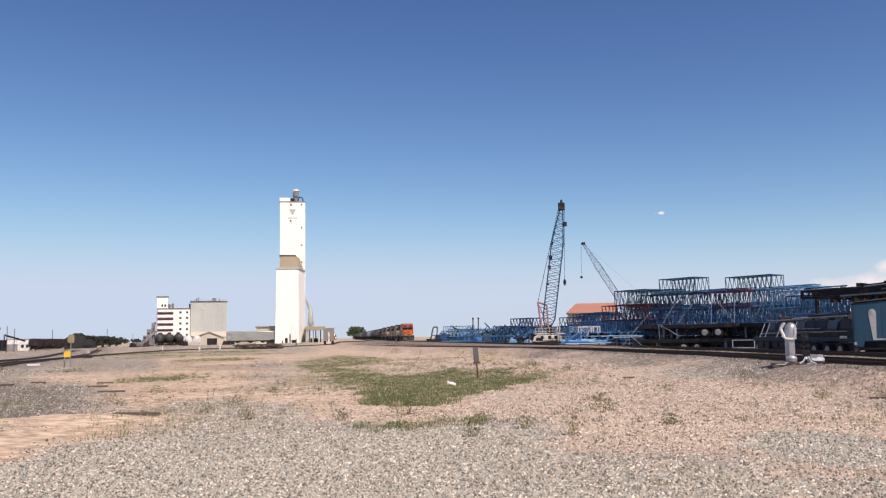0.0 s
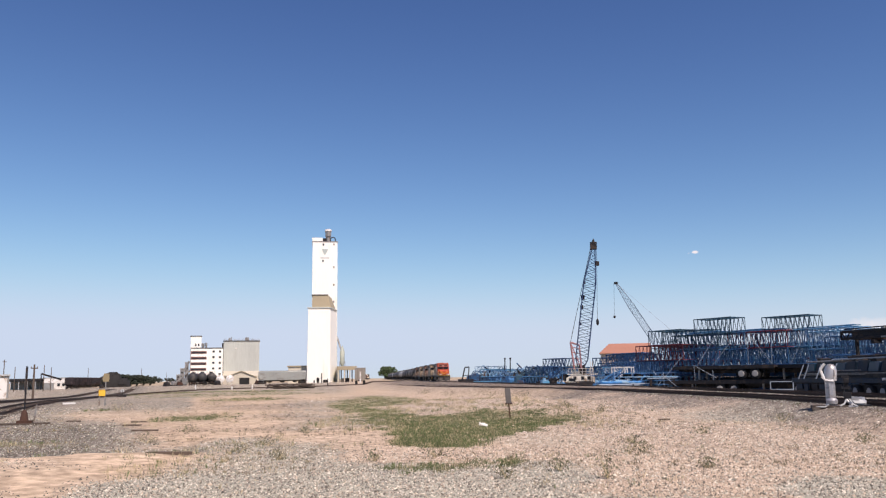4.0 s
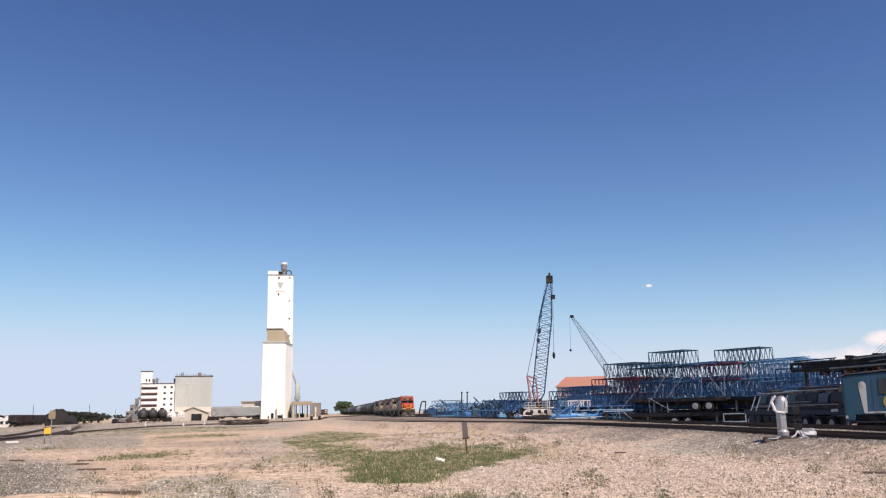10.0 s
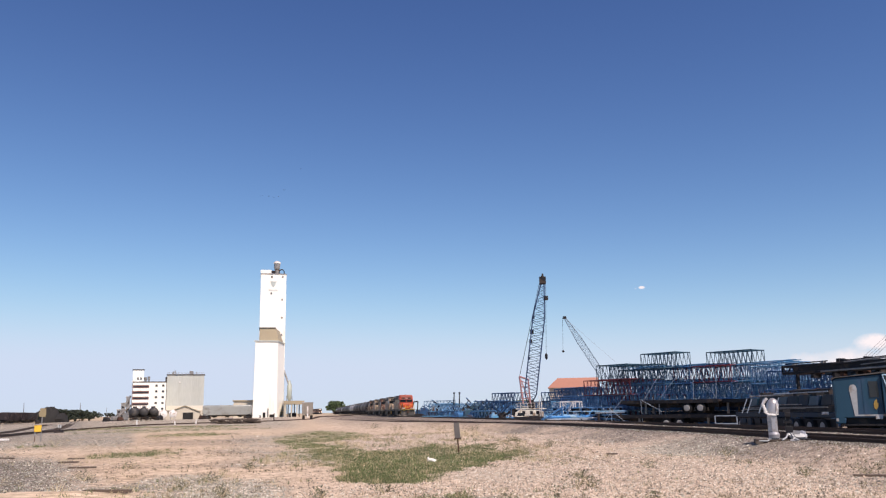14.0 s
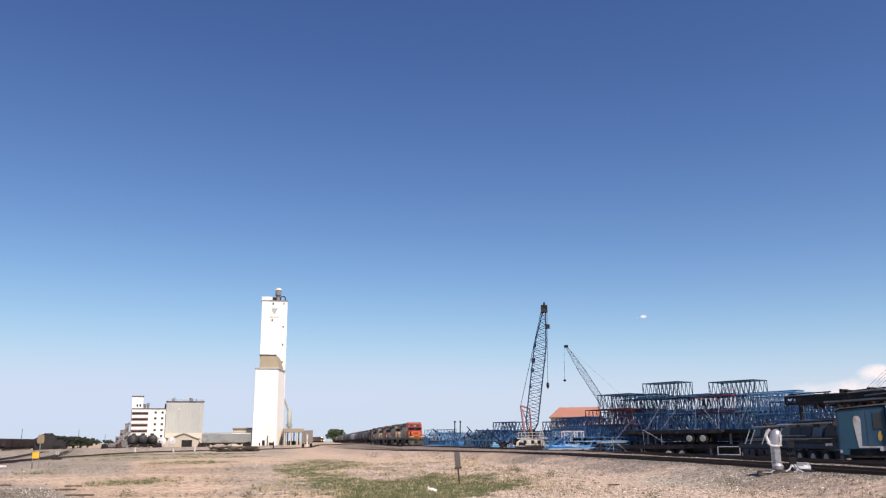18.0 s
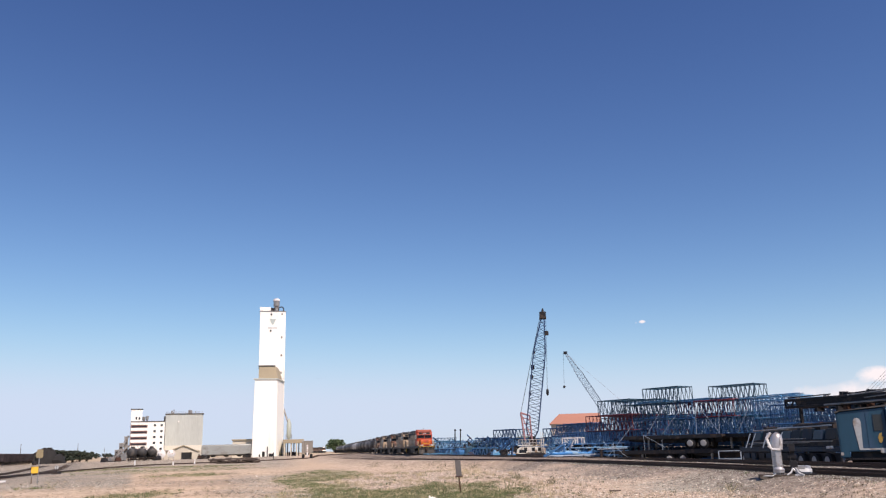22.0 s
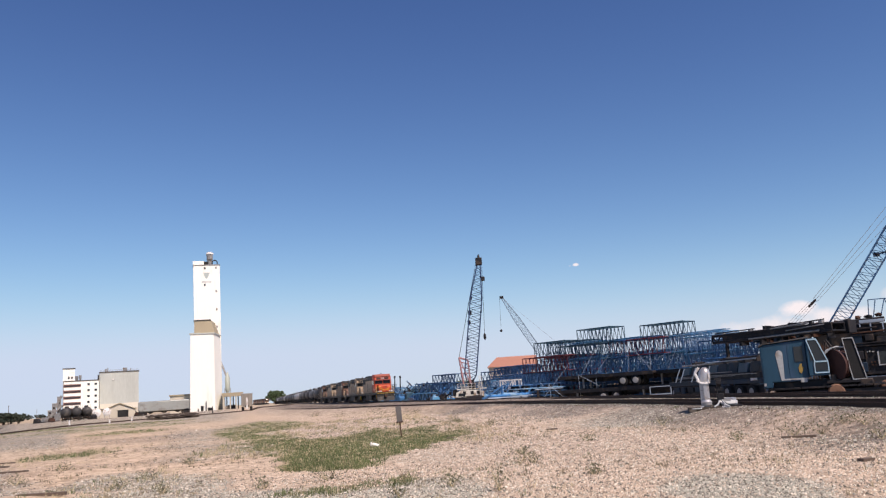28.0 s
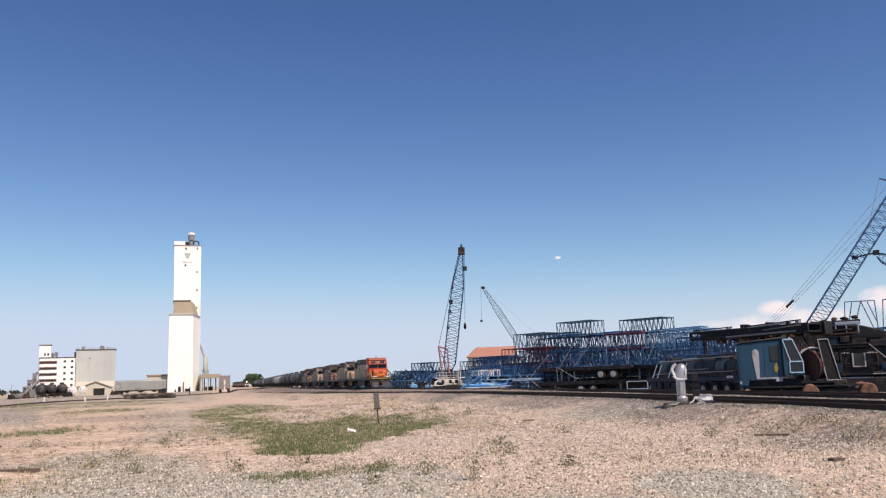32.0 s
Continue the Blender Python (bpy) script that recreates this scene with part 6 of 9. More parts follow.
    # low heaps further off, round the white crane
    for b, d, up, turn in ((5.65, 152, "open navy teal", -50), (6.25, 158, "navy teal", -46), (9.9, 128, "navy blue navy", -58), (10.4, 122, "blue navy navy", -54), (9.7, 136, "navy navy", -60), (11.3, 116, "navy blue", -44),
                           (11.9, 104, "blue navy", -50), (9.6, 114, "light light", -20), (10.6, 106, "blue light", -70), (11.4, 98, "navy", -35), (12.2, 94, "light", -60), (10.0, 124, "light", -15),
                           (4.3, 165, "navy light", -10), (3.6, 172, "navy tip", -25), (2.9, 178, "navy", -20), (2.2, 186, "light tip", -30), (1.6, 192, "navy light", -60), (2.6, 170, "light", -5), (1.0, 198, "navy", -30),
                           (4.0, 150, "blue", -70), (4.6, 146, "light", -30), (7.9, 160, "navy blue", -50), (8.6, 152, "blue", -35), (13.2, 90, "red", -52), (13.9, 86, "navy", -20), (3.3, 158, "light", -80), (4.7, 144, "blue", -15)):
        pile(b, d, land(*spot(b, d).xy) + 0.02, up, 5, turn)
    for b, d, up, turn in ((8.9, 152, "navy blue navy", -52), (8.1, 158, "navy navy", -48), (10.2, 142, "navy blue navy", -56), (11.2, 132, "blue navy navy", -52), (9.8, 106, "pale navy", -40), (10.9, 100, "pale blue", -62), (12.0, 98, "blue pale", -48), (9.7, 132, "pale blue", -52), (10.3, 118, "blue blue", -66), (11.7, 92, "blue", -68), (3.0, 150, "pale", -40), (4.4, 138, "pale navy", -55), (4.7, 150, "blue", -30), (2.0, 160, "navy light", -45), (5.0, 158, "navy pale", -50), (1.3, 176, "navy pale", -38), (10.0, 94, "navy", -30)):
        pile(b, d, land(*spot(b, d).xy) + 0.02, up, 5, turn)
    pile(33.5, 78, -0.15, "navy navy blue", 2, -64)
    pile(36.6, 76, -0.15, "navy navy blue", 2, -60)
    pile(31.8, 79, -0.15, "navy blue navy", 2, -62)


build_stacks()


WHEEL_DISC = material("wheel_disc_paint", (0.33, 0.325, 0.31), 0.7, vary=0.2, grain=5, wear=(0.3, 0.25, 0.2), wear_amount=0.2)


def wheel_set(t, x, y, z, r=0.5, wid=0.55, dual=True):
    w = part("wheel", Geo().lathe((x, y, z + r), (0, 1, 0), [(0, r * 0.85), (0.05, r), (wid - 0.05, r), (wid, r * 0.85)], 18), TYRE, t)
    part("rim", Geo().lathe((x, y - 0.03, z + r), (0, 1, 0), [(0, r * 0.5), (0.03, r * 0.58), (0.05, r * 0.3), (0.0, r * 0.2)], 14), WHEEL_DISC, w, "pale wheel disc")


def flatbed(L, z0, label, wheels=True, mat=None):
    """A flatbed trailer along +x, its near side at y = 0."""
    t = thing("flatbed_trailer", label, "trailer", group="flatbed trailers")
    mat = mat or DARK_STEEL
    part("deck", Geo().box(0, L, 0, 2.5, z0 + 1.05, z0 + 1.25), mat, t, "", 0.02)
    part("side_rail", Geo().box(0, L, -0.05, 0.03, z0 + 0.95, z0 + 1.28), mat, t)
    for y in (0.7, 1.7):
        part("main_beam", Geo().prism([(0.3, z0 + 1.05), (0.3, z0 + 0.8), (3, z0 + 0.55), (L - 0.3, z0 + 0.55), (L - 0.3, z0 + 1.05)], y, y + 0.15), mat, t)
    for k in range(int(L / 0.9)):
        part("crossmember", Geo().box(0.3 + k * 0.9, 0.4 + k * 0.9, 0.02, 2.48, z0 + 0.9, z0 + 1.05), mat, t)
    if wheels:
        for x in (L - 3.0, L - 1.75):
            wheel_set(t, x, 0.0, z0)
            wheel_set(t, x, 1.9, z0)
        part("mud_flap", Geo().box(L - 1.0, L - 0.96, 0.05, 0.6, z0 + 0.2, z0 + 1.0), TYRE, t)
    for y in (0.3, 2.0):
        part("landing_leg", Geo().box(2.4, 2.55, y, y + 0.15, z0, z0 + 1.0), GREY_STEEL, t)
    return t


def place_span(ob, b0, d0, z, b1, d1):
    """Sets a thing's origin at one end and turns its x axis to the other."""
    p, q = spot(b0, d0), spot(b1, d1)
    ob.matrix_basis = pose(p.x, p.y, z, 0, 0, math.degrees(math.atan2(q.y - p.y, q.x - p.x)))


CARRIER_NAVY = material("carrier_navy", (0.014, 0.030, 0.052), 0.55, vary=0.4, grain=1.5, wear=(0.03, 0.035, 0.04), wear_amount=0.3, streak=2, spec=0.2)
GALVANISED = material("pale_galvanised", (0.33, 0.40, 0.47), 0.5, 0.2, vary=0.2, grain=2)


def build_trailers():
    t = flatbed(9.6, 0, "black flatbed trailer stacked on another, with pale wheels")
    place_span(t, 13.0, 83.5, 1.02, 19.0, 80)
    t2 = flatbed(8.2, 0, "black flatbed trailer standing behind the rails")
    place_span(t2, 12.5, 80.3, -0.28, 17.6, 77)
    t3 = flatbed(9.0, 0, "dark flatbed trailer carrying boom sections")
    place_span(t3, 16.9, 77, -0.26, 23.3, 71)
    t4 = copy_thing(t, Matrix.Identity(4))
    place_span(t4, 18.2, 82, 1.0, 25.2, 76)
    # pale braces and frames leaning among the booms
    rng = random.Random(21)
    def brace(d, bars, label, r=0.019, mat=None):
        b0 = bars[0][0]
        q = spot(b0, d, 0)
        t = thing("steel_brace", label, "brace", (q.x, q.y, 0), 0, "pale braces in the yard")
        for ba, ea, bb, eb in bars:
            p, w = spot(ba, d, EYE + d * math.tan(radians(ea))) - q, spot(bb, d, EYE + d * math.tan(radians(eb))) - q
            part("bar", Geo().tube(p, w, r, seg=5), mat or GALVANISED, t)
    brace(83.4, ((14.55, 0.5, 15.81, 2.4),), "pale diagonal brace leaning on stacked booms")
    brace(83.2, ((15.5, 0.5, 17.14, 2.5),), "pale diagonal brace leaning on stacked booms")
    brace(81.0, ((17.70, 0.5, 17.78, 2.5), (17.78, 2.5, 19.09, 0.6), (19.11, 0.5, 19.2, 2.4), (17.78, 2.5, 19.2, 2.4)), "pale upright frame with one diagonal")
    brace(80.6, ((20.2, 0.5, 21.0, 2.0),), "pale diagonal brace leaning on stacked booms")
    brace(80.2, ((21.6, 0.5, 22.3, 1.9),), "pale diagonal brace leaning on stacked booms")
    brace(79.5, ((11.7, -1.1, 13.73, 1.2), (12.3, 0.0, 13.5, -1.1), (12.4, -1.15, 12.4, 0.1)), "pale crossed steel frame standing on the ground")
    brace(79.3, ((14.4, -1.1, 14.35, 0.55), (14.4, 0.5, 15.7, -0.3), (15.5, -1.0, 15.5, 0.2)), "pale steel frame before the trailers")
    for b0, d in ((32.5, 77.0), (34.6, 76.0)):
        brace(d, ((b0 - 0.1, 1.9, b0 + 0.06, 3.86), (b0 + 1.75, 1.9, b0 + 1.7, 3.84), (b0 + 0.06, 3.86, b0 + 1.7, 3.84), (b0 + 0.95, 3.84, b0 + 0.35, 1.9), (b0 + 0.95, 3.84, b0 + 1.6, 1.9), (b0 + 0.45, 3.8, b0 + 0.1, 2.2), (b0 + 1.3, 3.8, b0 + 1.7, 2.6)), "tall open steel frame with crossed legs", 0.04, NAVY_STEEL)
    brace(61.6, ((20.6, -0.42, 20.95, 0.45), (20.9, -0.42, 21.25, 0.45)), "pair of pale slanted bars on the carrier", 0.035)
    brace(58.2, ((21.6, -0.45, 21.95, 0.45), (22.5, -0.3, 22.85, 0.5), (23.5, -0.3, 23.85, 0.5), (23.65, -0.3, 24.0, 0.5)), "pale slanted bars on the carrier", 0.035)
    for b, d, w, h, lean in ((9.2, 100, 1.9, 2.5, 0), (9.9, 98, 3.0, 1.6, -1), (10.8, 92, 2.4, 1.8, -1)):
        z = 2.4 if b > 14.9 else -0.15
        q = spot(b, d, z)
        t = thing("trestle", "pale galvanised steel frame with diagonal braces", "trestle", q, -b + 12 * lean, "pale frames in the yard")
        for x in (-w / 2, w / 2):
            part("upright", Geo().tube((x, 0, 0), (x, 0, h), 0.03), GALVANISED, t)
        part("diagonal", Geo().tube((-w / 2, 0, 0), (w / 2, 0, h) if lean >= 0 else (w / 2, 0, h * 0.1), 0.03), GALVANISED, t)
        if lean <= 0:
            part("diagonal", Geo().tube((w / 2, 0, 0), (-w / 2, 0, h), 0.03), GALVANISED, t)
        part("rail", Geo().tube((-w / 2, 0, h), (w / 2, 0, h), 0.03), GALVANISED, t)
        if lean == 0:
            for x in (-w / 2, w / 2):
                part("upright", Geo().tube((x, 2, 0), (x, 2, h), 0.03), GALVANISED, t)
                part("rail", Geo().tube((x, 0, h), (x, 2, h), 0.03), GALVANISED, t)
    q = spot(9.72, 93)
    t = thing("steel_trestle", "open white steel trestle with diagonal braces", "steel frame", (q.x, q.y, land(q.x, q.y)), -20)
    for x in (-1.05, 0.35, 1.05):
        for y in (0, 1.5):
            part("upright", Geo().box(x - 0.05, x + 0.05, y - 0.05, y + 0.05, -0.1, 2.45), WHITE_PAINT, t)
    for y in (0, 1.5):
        part("rail", Geo().box(-1.1, 1.1, y - 0.05, y + 0.05, 2.35, 2.47), WHITE_PAINT, t)
        part("rail", Geo().box(-1.1, 1.1, y - 0.04, y + 0.04, 0.9, 0.98), WHITE_PAINT, t)
        part("diagonal", Geo().tube((-1.0, y, 0.0), (0.35, y, 2.4), 0.045), WHITE_PAINT, t)
        part("diagonal", Geo().tube((0.35, y, 0.95), (-0.9, y, 2.4), 0.04), WHITE_PAINT, t)
    for x in (-1.05, 1.05):
        part("rail", Geo().box(x - 0.05, x + 0.05, 0, 1.5, 2.35, 2.45), WHITE_PAINT, t)
    # slabs added to close bright gaps and stand in for shade behind the lattices
    src = None
    for k in range(22):
        b, d = 12.6 + 0.62 * k, 91.5 - 0.55 * k + 0.8 * (k % 2)
        q = spot(b, d, -0.2)
        if src is None:
            src = thing("counterweight", "navy slab stack added to darken the gaps behind the booms", "counterweight", q, -40, "counterweights behind the booms")
            for i in range(3):
                part("slab", Geo().box(-1.3 + 0.1 * i, 1.3 - 0.05 * i, -0.6, 0.6, 0.72 * i, 0.72 * i + 0.68), NAVY_STEEL if i != 1 else CARRIER_NAVY, src, "", 0.06)
            part("lifting_lug", Geo().box(-0.2, 0.2, -0.08, 0.08, 2.12, 2.4), DARK_STEEL, src)
        else:
            ob = copy_thing(src, Matrix.Identity(4))
            ob.matrix_basis = Matrix.Translation(q) @ pose(0, 0, 0, 0, 0, -40 + 14 * math.sin(k * 2.1))
    kinds = []
    for mat, tone in ((LIGHT_BLUE, "light blue"), (BLUE_STEEL, "blue"), (GALVANISED, "pale grey"), (NAVY_STEEL, "dark navy")):
        t = thing("bar_bundle", "loose bundle of " + tone + " steel pendant bars", "steel bars", group="bundles of bars")
        for i in range(9):
            y, z = rng.uniform(-0.7, 0.7), 0.05 + 0.09 * (i % 3)
            s0, s1 = rng.uniform(-0.12, 0.12), rng.uniform(-0.4, 0.4)
            part("bar", Geo().tube((rng.uniform(-2.9, -2.0), y, z), (rng.uniform(1.8, 2.9), y + s0, z + 0.02), 0.035, seg=5), mat, t)
        kinds.append(t)
    used = set()
    def bundle(k, b, d, z, turn):
        ob = kinds[k] if k not in used else copy_thing(kinds[k], Matrix.Identity(4))
        used.add(k)
        q = spot(b, d, z)
        ob.matrix_basis = pose(q.x, q.y, z, 0, 0, turn)
    for i, b in enumerate((15.0, 16.3, 17.6, 18.75, 20.2, 21.5, 22.7)):
        d = 87.2 - 0.62 * i
        if i not in (1, 4):
            bundle((0, 2, 0, 1, 0, 2, 0)[i], b, d, 5.40, STACK_TURN + rng.uniform(-4, 4))
        bundle((1, 0, 3, 0, 2, 0, 1)[i], b, d - 0.4, 3.84, STACK_TURN + rng.uniform(-5, 5))
    for i in range(16):
        b = rng.uniform(8.6, 13.6)
        d = rng.uniform(86, 112)
        z = land(*spot(b, d).xy) + 0.02
        bundle((0, 1, 2, 3)[i % 4], b, d, z, rng.uniform(-70, -10))
    for i in range(8):
        b, d = 0.8 + 0.62 * i, 160 - 5 * i
        bundle((0, 3, 1, 3)[i % 4], b, d, land(*spot(b, d).xy) + 0.02, rng.uniform(-60, 10))
    # a ladder-like rack and pallets by the lower trailers
    for b, d in ((19.6, 69),):
        q = spot(b, d, -0.2)
        t = thing("steel_rack", "small pale steel rack on the ground", "rack", q, -b, "steel racks")
        g = Geo()
        for x in (-0.8, 0.8):
            g.tube((x, 0, 0), (x, 0, 1.1), 0.05)
        g.tube((-0.8, 0, 0.5), (0.8, 0, 0.5), 0.05).tube((-0.8, 0, 1.1), (0.8, 0, 1.1), 0.04)
        part("frame", g, GALVANISED, t)
    q = spot(13.9, 76, -0.15)
    solid("white_beam", Geo().box(-2, 2, -0.15, 0.15, 0, 0.3), WHITE_PAINT, "white steel beam on the ground", "beam", q, -14)
    # blue boxes, blocks and machine parts far down the yard
    k = 0
    for b, d, w, h, mat in ((1.75, 168, 1.4, 1.2, LIGHT_BLUE), (4.9, 134, 1.0, 0.9, LIGHT_BLUE), (4.1, 142, 1.4, 1.1, BLUE_STEEL), (3.4, 150, 2.0, 0.9, DARK_STEEL), (10.2, 100, 0.9, 0.9, LIGHT_BLUE), (12.0, 90, 1.6, 0.9, BLUE_STEEL), (11.4, 93, 3.2, 1.3, LIGHT_BLUE), (4.6, 128, 1.2, 1.0, LIGHT_BLUE), (3.0, 140, 1.2, 0.9, NAVY_STEEL), (2.2, 148, 1.5, 1.2, BLUE_STEEL), (1.2, 164, 1.6, 1.1, NAVY_STEEL), (3.7, 146, 1.0, 1.5, DARK_STEEL), (2.6, 152, 0.9, 0.8, RUST), (5.1, 136, 0.9, 1.4, DARK_STEEL),
                        (4.6, 135, 1.6, 1.0, PALE_STEEL), (2.8, 160, 2.0, 0.9, PALE_STEEL), (10.0, 108, 2.2, 1.0, BLUE_STEEL)):
        q = spot(b, d, land(*spot(b, d).xy))
        t = thing("machine_block", "painted crane part resting on the ground", "crane part", q, rng.uniform(-50, 10), "crane parts in the yard")
        part("body", Geo().prism([(-w / 2, 0), (w / 2, 0), (w / 2, h * 0.7), (w * 0.3, h), (-w * 0.4, h)], -0.8, 0.8), mat, t, "", 0.05)
        part("lug", Geo().box(-w * 0.2, w * 0.1, -0.3, 0.3, h, h + 0.3), mat, t)
        for y in (-1.0, 0.8):
            part("skid", Geo().box(-w / 2, w / 2, y, y + 0.2, -0.05, 0.15), DARK_STEEL, t)
    # winch drums, sheaves, pipes and bright blue gear between the piles
    bright = material("bright_blue_paint", (0.05, 0.25, 0.56), 0.45, vary=0.3, grain=2, wear=(0.25, 0.4, 0.5), wear_amount=0.2)
    rng2 = random.Random(57)
    tones = (bright, NAVY_STEEL, BLUE_STEEL, DARK_STEEL, LACE_PALE, TEAL_STEEL, NAVY_STEEL)
    for i in range(130):
        if i < 40:
            b, d = rng2.uniform(8.5, 13.3), rng2.uniform(85, 99)
        else:
            b, d = rng2.uniform(0.2, 6.2), rng2.uniform(126, 172)
            if b > 5.2:
                d += 20
        if i >= 40 and spot(b, d).x < float(np.interp(spot(b, d).y, [100, 128, 172, 235], [10.5, 5.6, -1.5, -11.3])) + 4:
            continue
        q = spot(b, d)
        z = land(q.x, q.y)
        mat = tones[i % 7] if i >= 40 else (NAVY_STEEL, BLUE_STEEL, bright, LACE_PALE)[i % 4]
        kind = (0, 1, 1, 2, 3, 1, 2, 1)[i % 8] if i >= 40 else (1, 1, 2, 1, 1, 2, 1, 0)[i % 8]
        if kind == 0:
            t = thing("winch_drum", "painted winch drum in a frame, set down in the yard", "crane part", (q.x, q.y, z), rng2.uniform(-60, 30), "winch drums in the yard")
            r = rng2.uniform(0.25, 0.4)
            part("drum", Geo().lathe((-0.7, 0, r + 0.1), (1, 0, 0), [(0, r), (0.08, r), (0.09, r * 0.65), (1.3, r * 0.65), (1.31, r), (1.4, r)], 16), mat, t)
            for x in (-0.9, 0.78):
                part("cheek", Geo().prism([(x, 0.0), (x + 0.12, 0.0), (x + 0.12, r + 0.4), (x, r + 0.4)], -r * 0.8, r * 0.8), mat, t)
            part("skid", Geo().box(-1.0, 1.0, -r, r, -0.06, 0.1), DARK_STEEL, t)
        elif kind == 1:
            t = thing("mast_frame", "painted A-frame mast lying among the booms", "crane part", (q.x, q.y, z), rng2.uniform(-70, 20), "mast frames in the yard")
            L, w = rng2.uniform(2.2, 4.0) if i >= 40 else rng2.uniform(1.4, 2.4), rng2.uniform(1.0, 1.6)
            h = rng2.uniform(0.5, 1.7) if i < 40 else rng2.uniform(1.0, 3.0)
            for y in (-w / 2, w / 2):
                part("leg", Geo().tube((-L / 2, y, 0.1), (L / 2, y * 0.4, h), 0.09 if i >= 40 else 0.05, seg=6), mat, t)
            for f in (0.2, 0.5, 0.8):
                part("rung", Geo().tube((-L / 2 + L * f, -w / 2 * (1 - 0.6 * f), 0.1 + (h - 0.1) * f), (-L / 2 + L * f, w / 2 * (1 - 0.6 * f), 0.1 + (h - 0.1) * f), 0.06, seg=5), mat, t)
            part("prop", Geo().tube((L * 0.4, 0, -0.05), (L * 0.45, 0, h), 0.08, seg=5), mat, t)
        elif kind == 2:
            t = thing("pipe_stack", "short stack of pale and blue steel pipes", "steel pipes", (q.x, q.y, z), rng2.uniform(-40, 20), "pipe stacks in the yard")
            for j, (y, zz) in enumerate(((-0.3, 0.13), (0.0, 0.13), (0.3, 0.13), (-0.15, 0.39), (0.15, 0.39))):
                part("pipe", Geo().tube((-2.2 + 0.2 * (j % 3), y, zz), (2.1 + 0.15 * (j % 2), y, zz), 0.13, seg=8), mat if j % 2 else GALVANISED, t)
        else:
            t = thing("sheave_block", "painted boom-point block with a row of sheaves", "crane part", (q.x, q.y, z), rng2.uniform(-50, 20), "sheave blocks in the yard")
            part("body", Geo().prism([(-1.3, 0.0), (0.9, 0.0), (1.4, 0.6), (1.1, 1.2), (0.2, 1.3), (-1.3, 0.7)], -0.5, 0.5), mat, t, "", 0.04)
            for x, zz in ((0.9, 0.9), (-0.2, 1.05)):
                part("sheave", Geo().lathe((x, -0.62, zz), (0, 1, 0), [(0, 0.36), (0.1, 0.42), (0.14, 0.3), (1.1, 0.3), (1.14, 0.42), (1.24, 0.36)], 16), DARK_STEEL if i % 8 == 3 else mat, t)
    for b, d, ln, z, turn in ((14.3, 78, 2.2, 0.2, -16), (11.2, 84, 3.0, 0.5, -8), (10.4, 88, 2.6, 0.9, -12), (12.3, 82, 2.8, 1.1, -24)):
        q = spot(b, d)
        t = thing("pipe_rail", "pale steel pipe resting on two low stands", "steel pipe", (q.x, q.y, land(q.x, q.y)), turn, "pale pipes on stands")
        part("pipe", Geo().tube((-ln / 2, 0, z + 0.1), (ln / 2, 0, z + 0.14), 0.05, seg=8), GALVANISED, t)
        for x in (-ln * 0.38, ln * 0.38):
            part("stand", Geo().box(x - 0.06, x + 0.06, -0.3, 0.3, -0.08, z + 0.06), DARK_STEEL, t)
    # flat blue plates and bright bars lying crosswise in open stacks
    for b, d, tone, turn in ((10.75, 88, bright, -22), (11.35, 86, BLUE_STEEL, -4), (10.2, 91, BLUE_STEEL, -35), (11.9, 84.5, NAVY_STEEL, -16), (9.0, 96, NAVY_STEEL, -28), (12.6, 84, NAVY_STEEL, -12)):
        q = spot(b, d)
        t = thing("plate_stack", "open stack of blue steel plates and bars on blocks", "steel plates", (q.x, q.y, land(q.x, q.y)), turn, "plate stacks in the yard")
        z = 0.0
        for j in range(5):
            w, off = rng2.uniform(0.9, 1.5), rng2.uniform(-0.3, 0.3)
            for x in (-0.6, 0.6):
                part("block", Geo().box(off + x - 0.1, off + x + 0.1, -0.5, 0.5, z - 0.05, z + 0.24), DARK_STEEL, t)
            part("plate", Geo().prism([(off - w, z + 0.24), (off + w, z + 0.24), (off + w + rng2.uniform(-0.2, 0.4), z + 0.34), (off - w + 0.15, z + 0.34)], -0.6, 0.6), tone if j % 3 else LACE_PALE, t, "", 0.01)
            z += 0.36
    # two dark uprights of a gantry far off
    q = spot(2.1, 172, land(*spot(2.1, 172).xy))
    t = thing("dark_mast", "pair of dark steel masts with struts", "mast", q, 0)
    for x in (-0.55, 0.55):
        part("mast", Geo().tube((x, 0, 0), (x + 0.15, 0, 5.2), 0.16, 0.1, 6).lathe((x + 0.15, -0.1, 5.2), (0, 1, 0), [(0, 0.22), (0.2, 0.22)], 8), DARK_STEEL, t)
    part("tie_bar", Geo().tube((-0.5, 0, 2.6), (0.7, 0, 2.6), 0.08), DARK_STEEL, t)
    q = spot(-0.7, 205, land(*spot(-0.7, 205).xy))
    t = thing("loader_arm", "dark raised loader arm behind the rails", "machine", q, 0)
    part("arm", Geo().tube((-1.3, 0, 0.8), (-0.3, 0, 5.0), 0.2, seg=6).tube((-0.3, 0, 5.0), (1.0, 0, 5.1), 0.2, seg=6).tube((1.0, 0, 5.1), (0.7, 0, 1.2), 0.16, seg=6).tube((-0.9, 0, 2.4), (0.8, 0, 2.6), 0.1, seg=6), DARK_STEEL, t)
    part("bucket", Geo().prism([(4.4, 0.0), (4.2, 0.5), (3.2, 0.9), (2.6, 1.3), (2.6, 0.0)], -0.9, 0.9), DARK_STEEL, t, "", 0.05)
    part("body", Geo().box(-2.5, 2.5, -0.8, 0.8, 0.2, 1.4), DARK_STEEL, t, "", 0.1)
    t.matrix_basis = t.matrix_basis @ Matrix.Scale(0.78, 4)
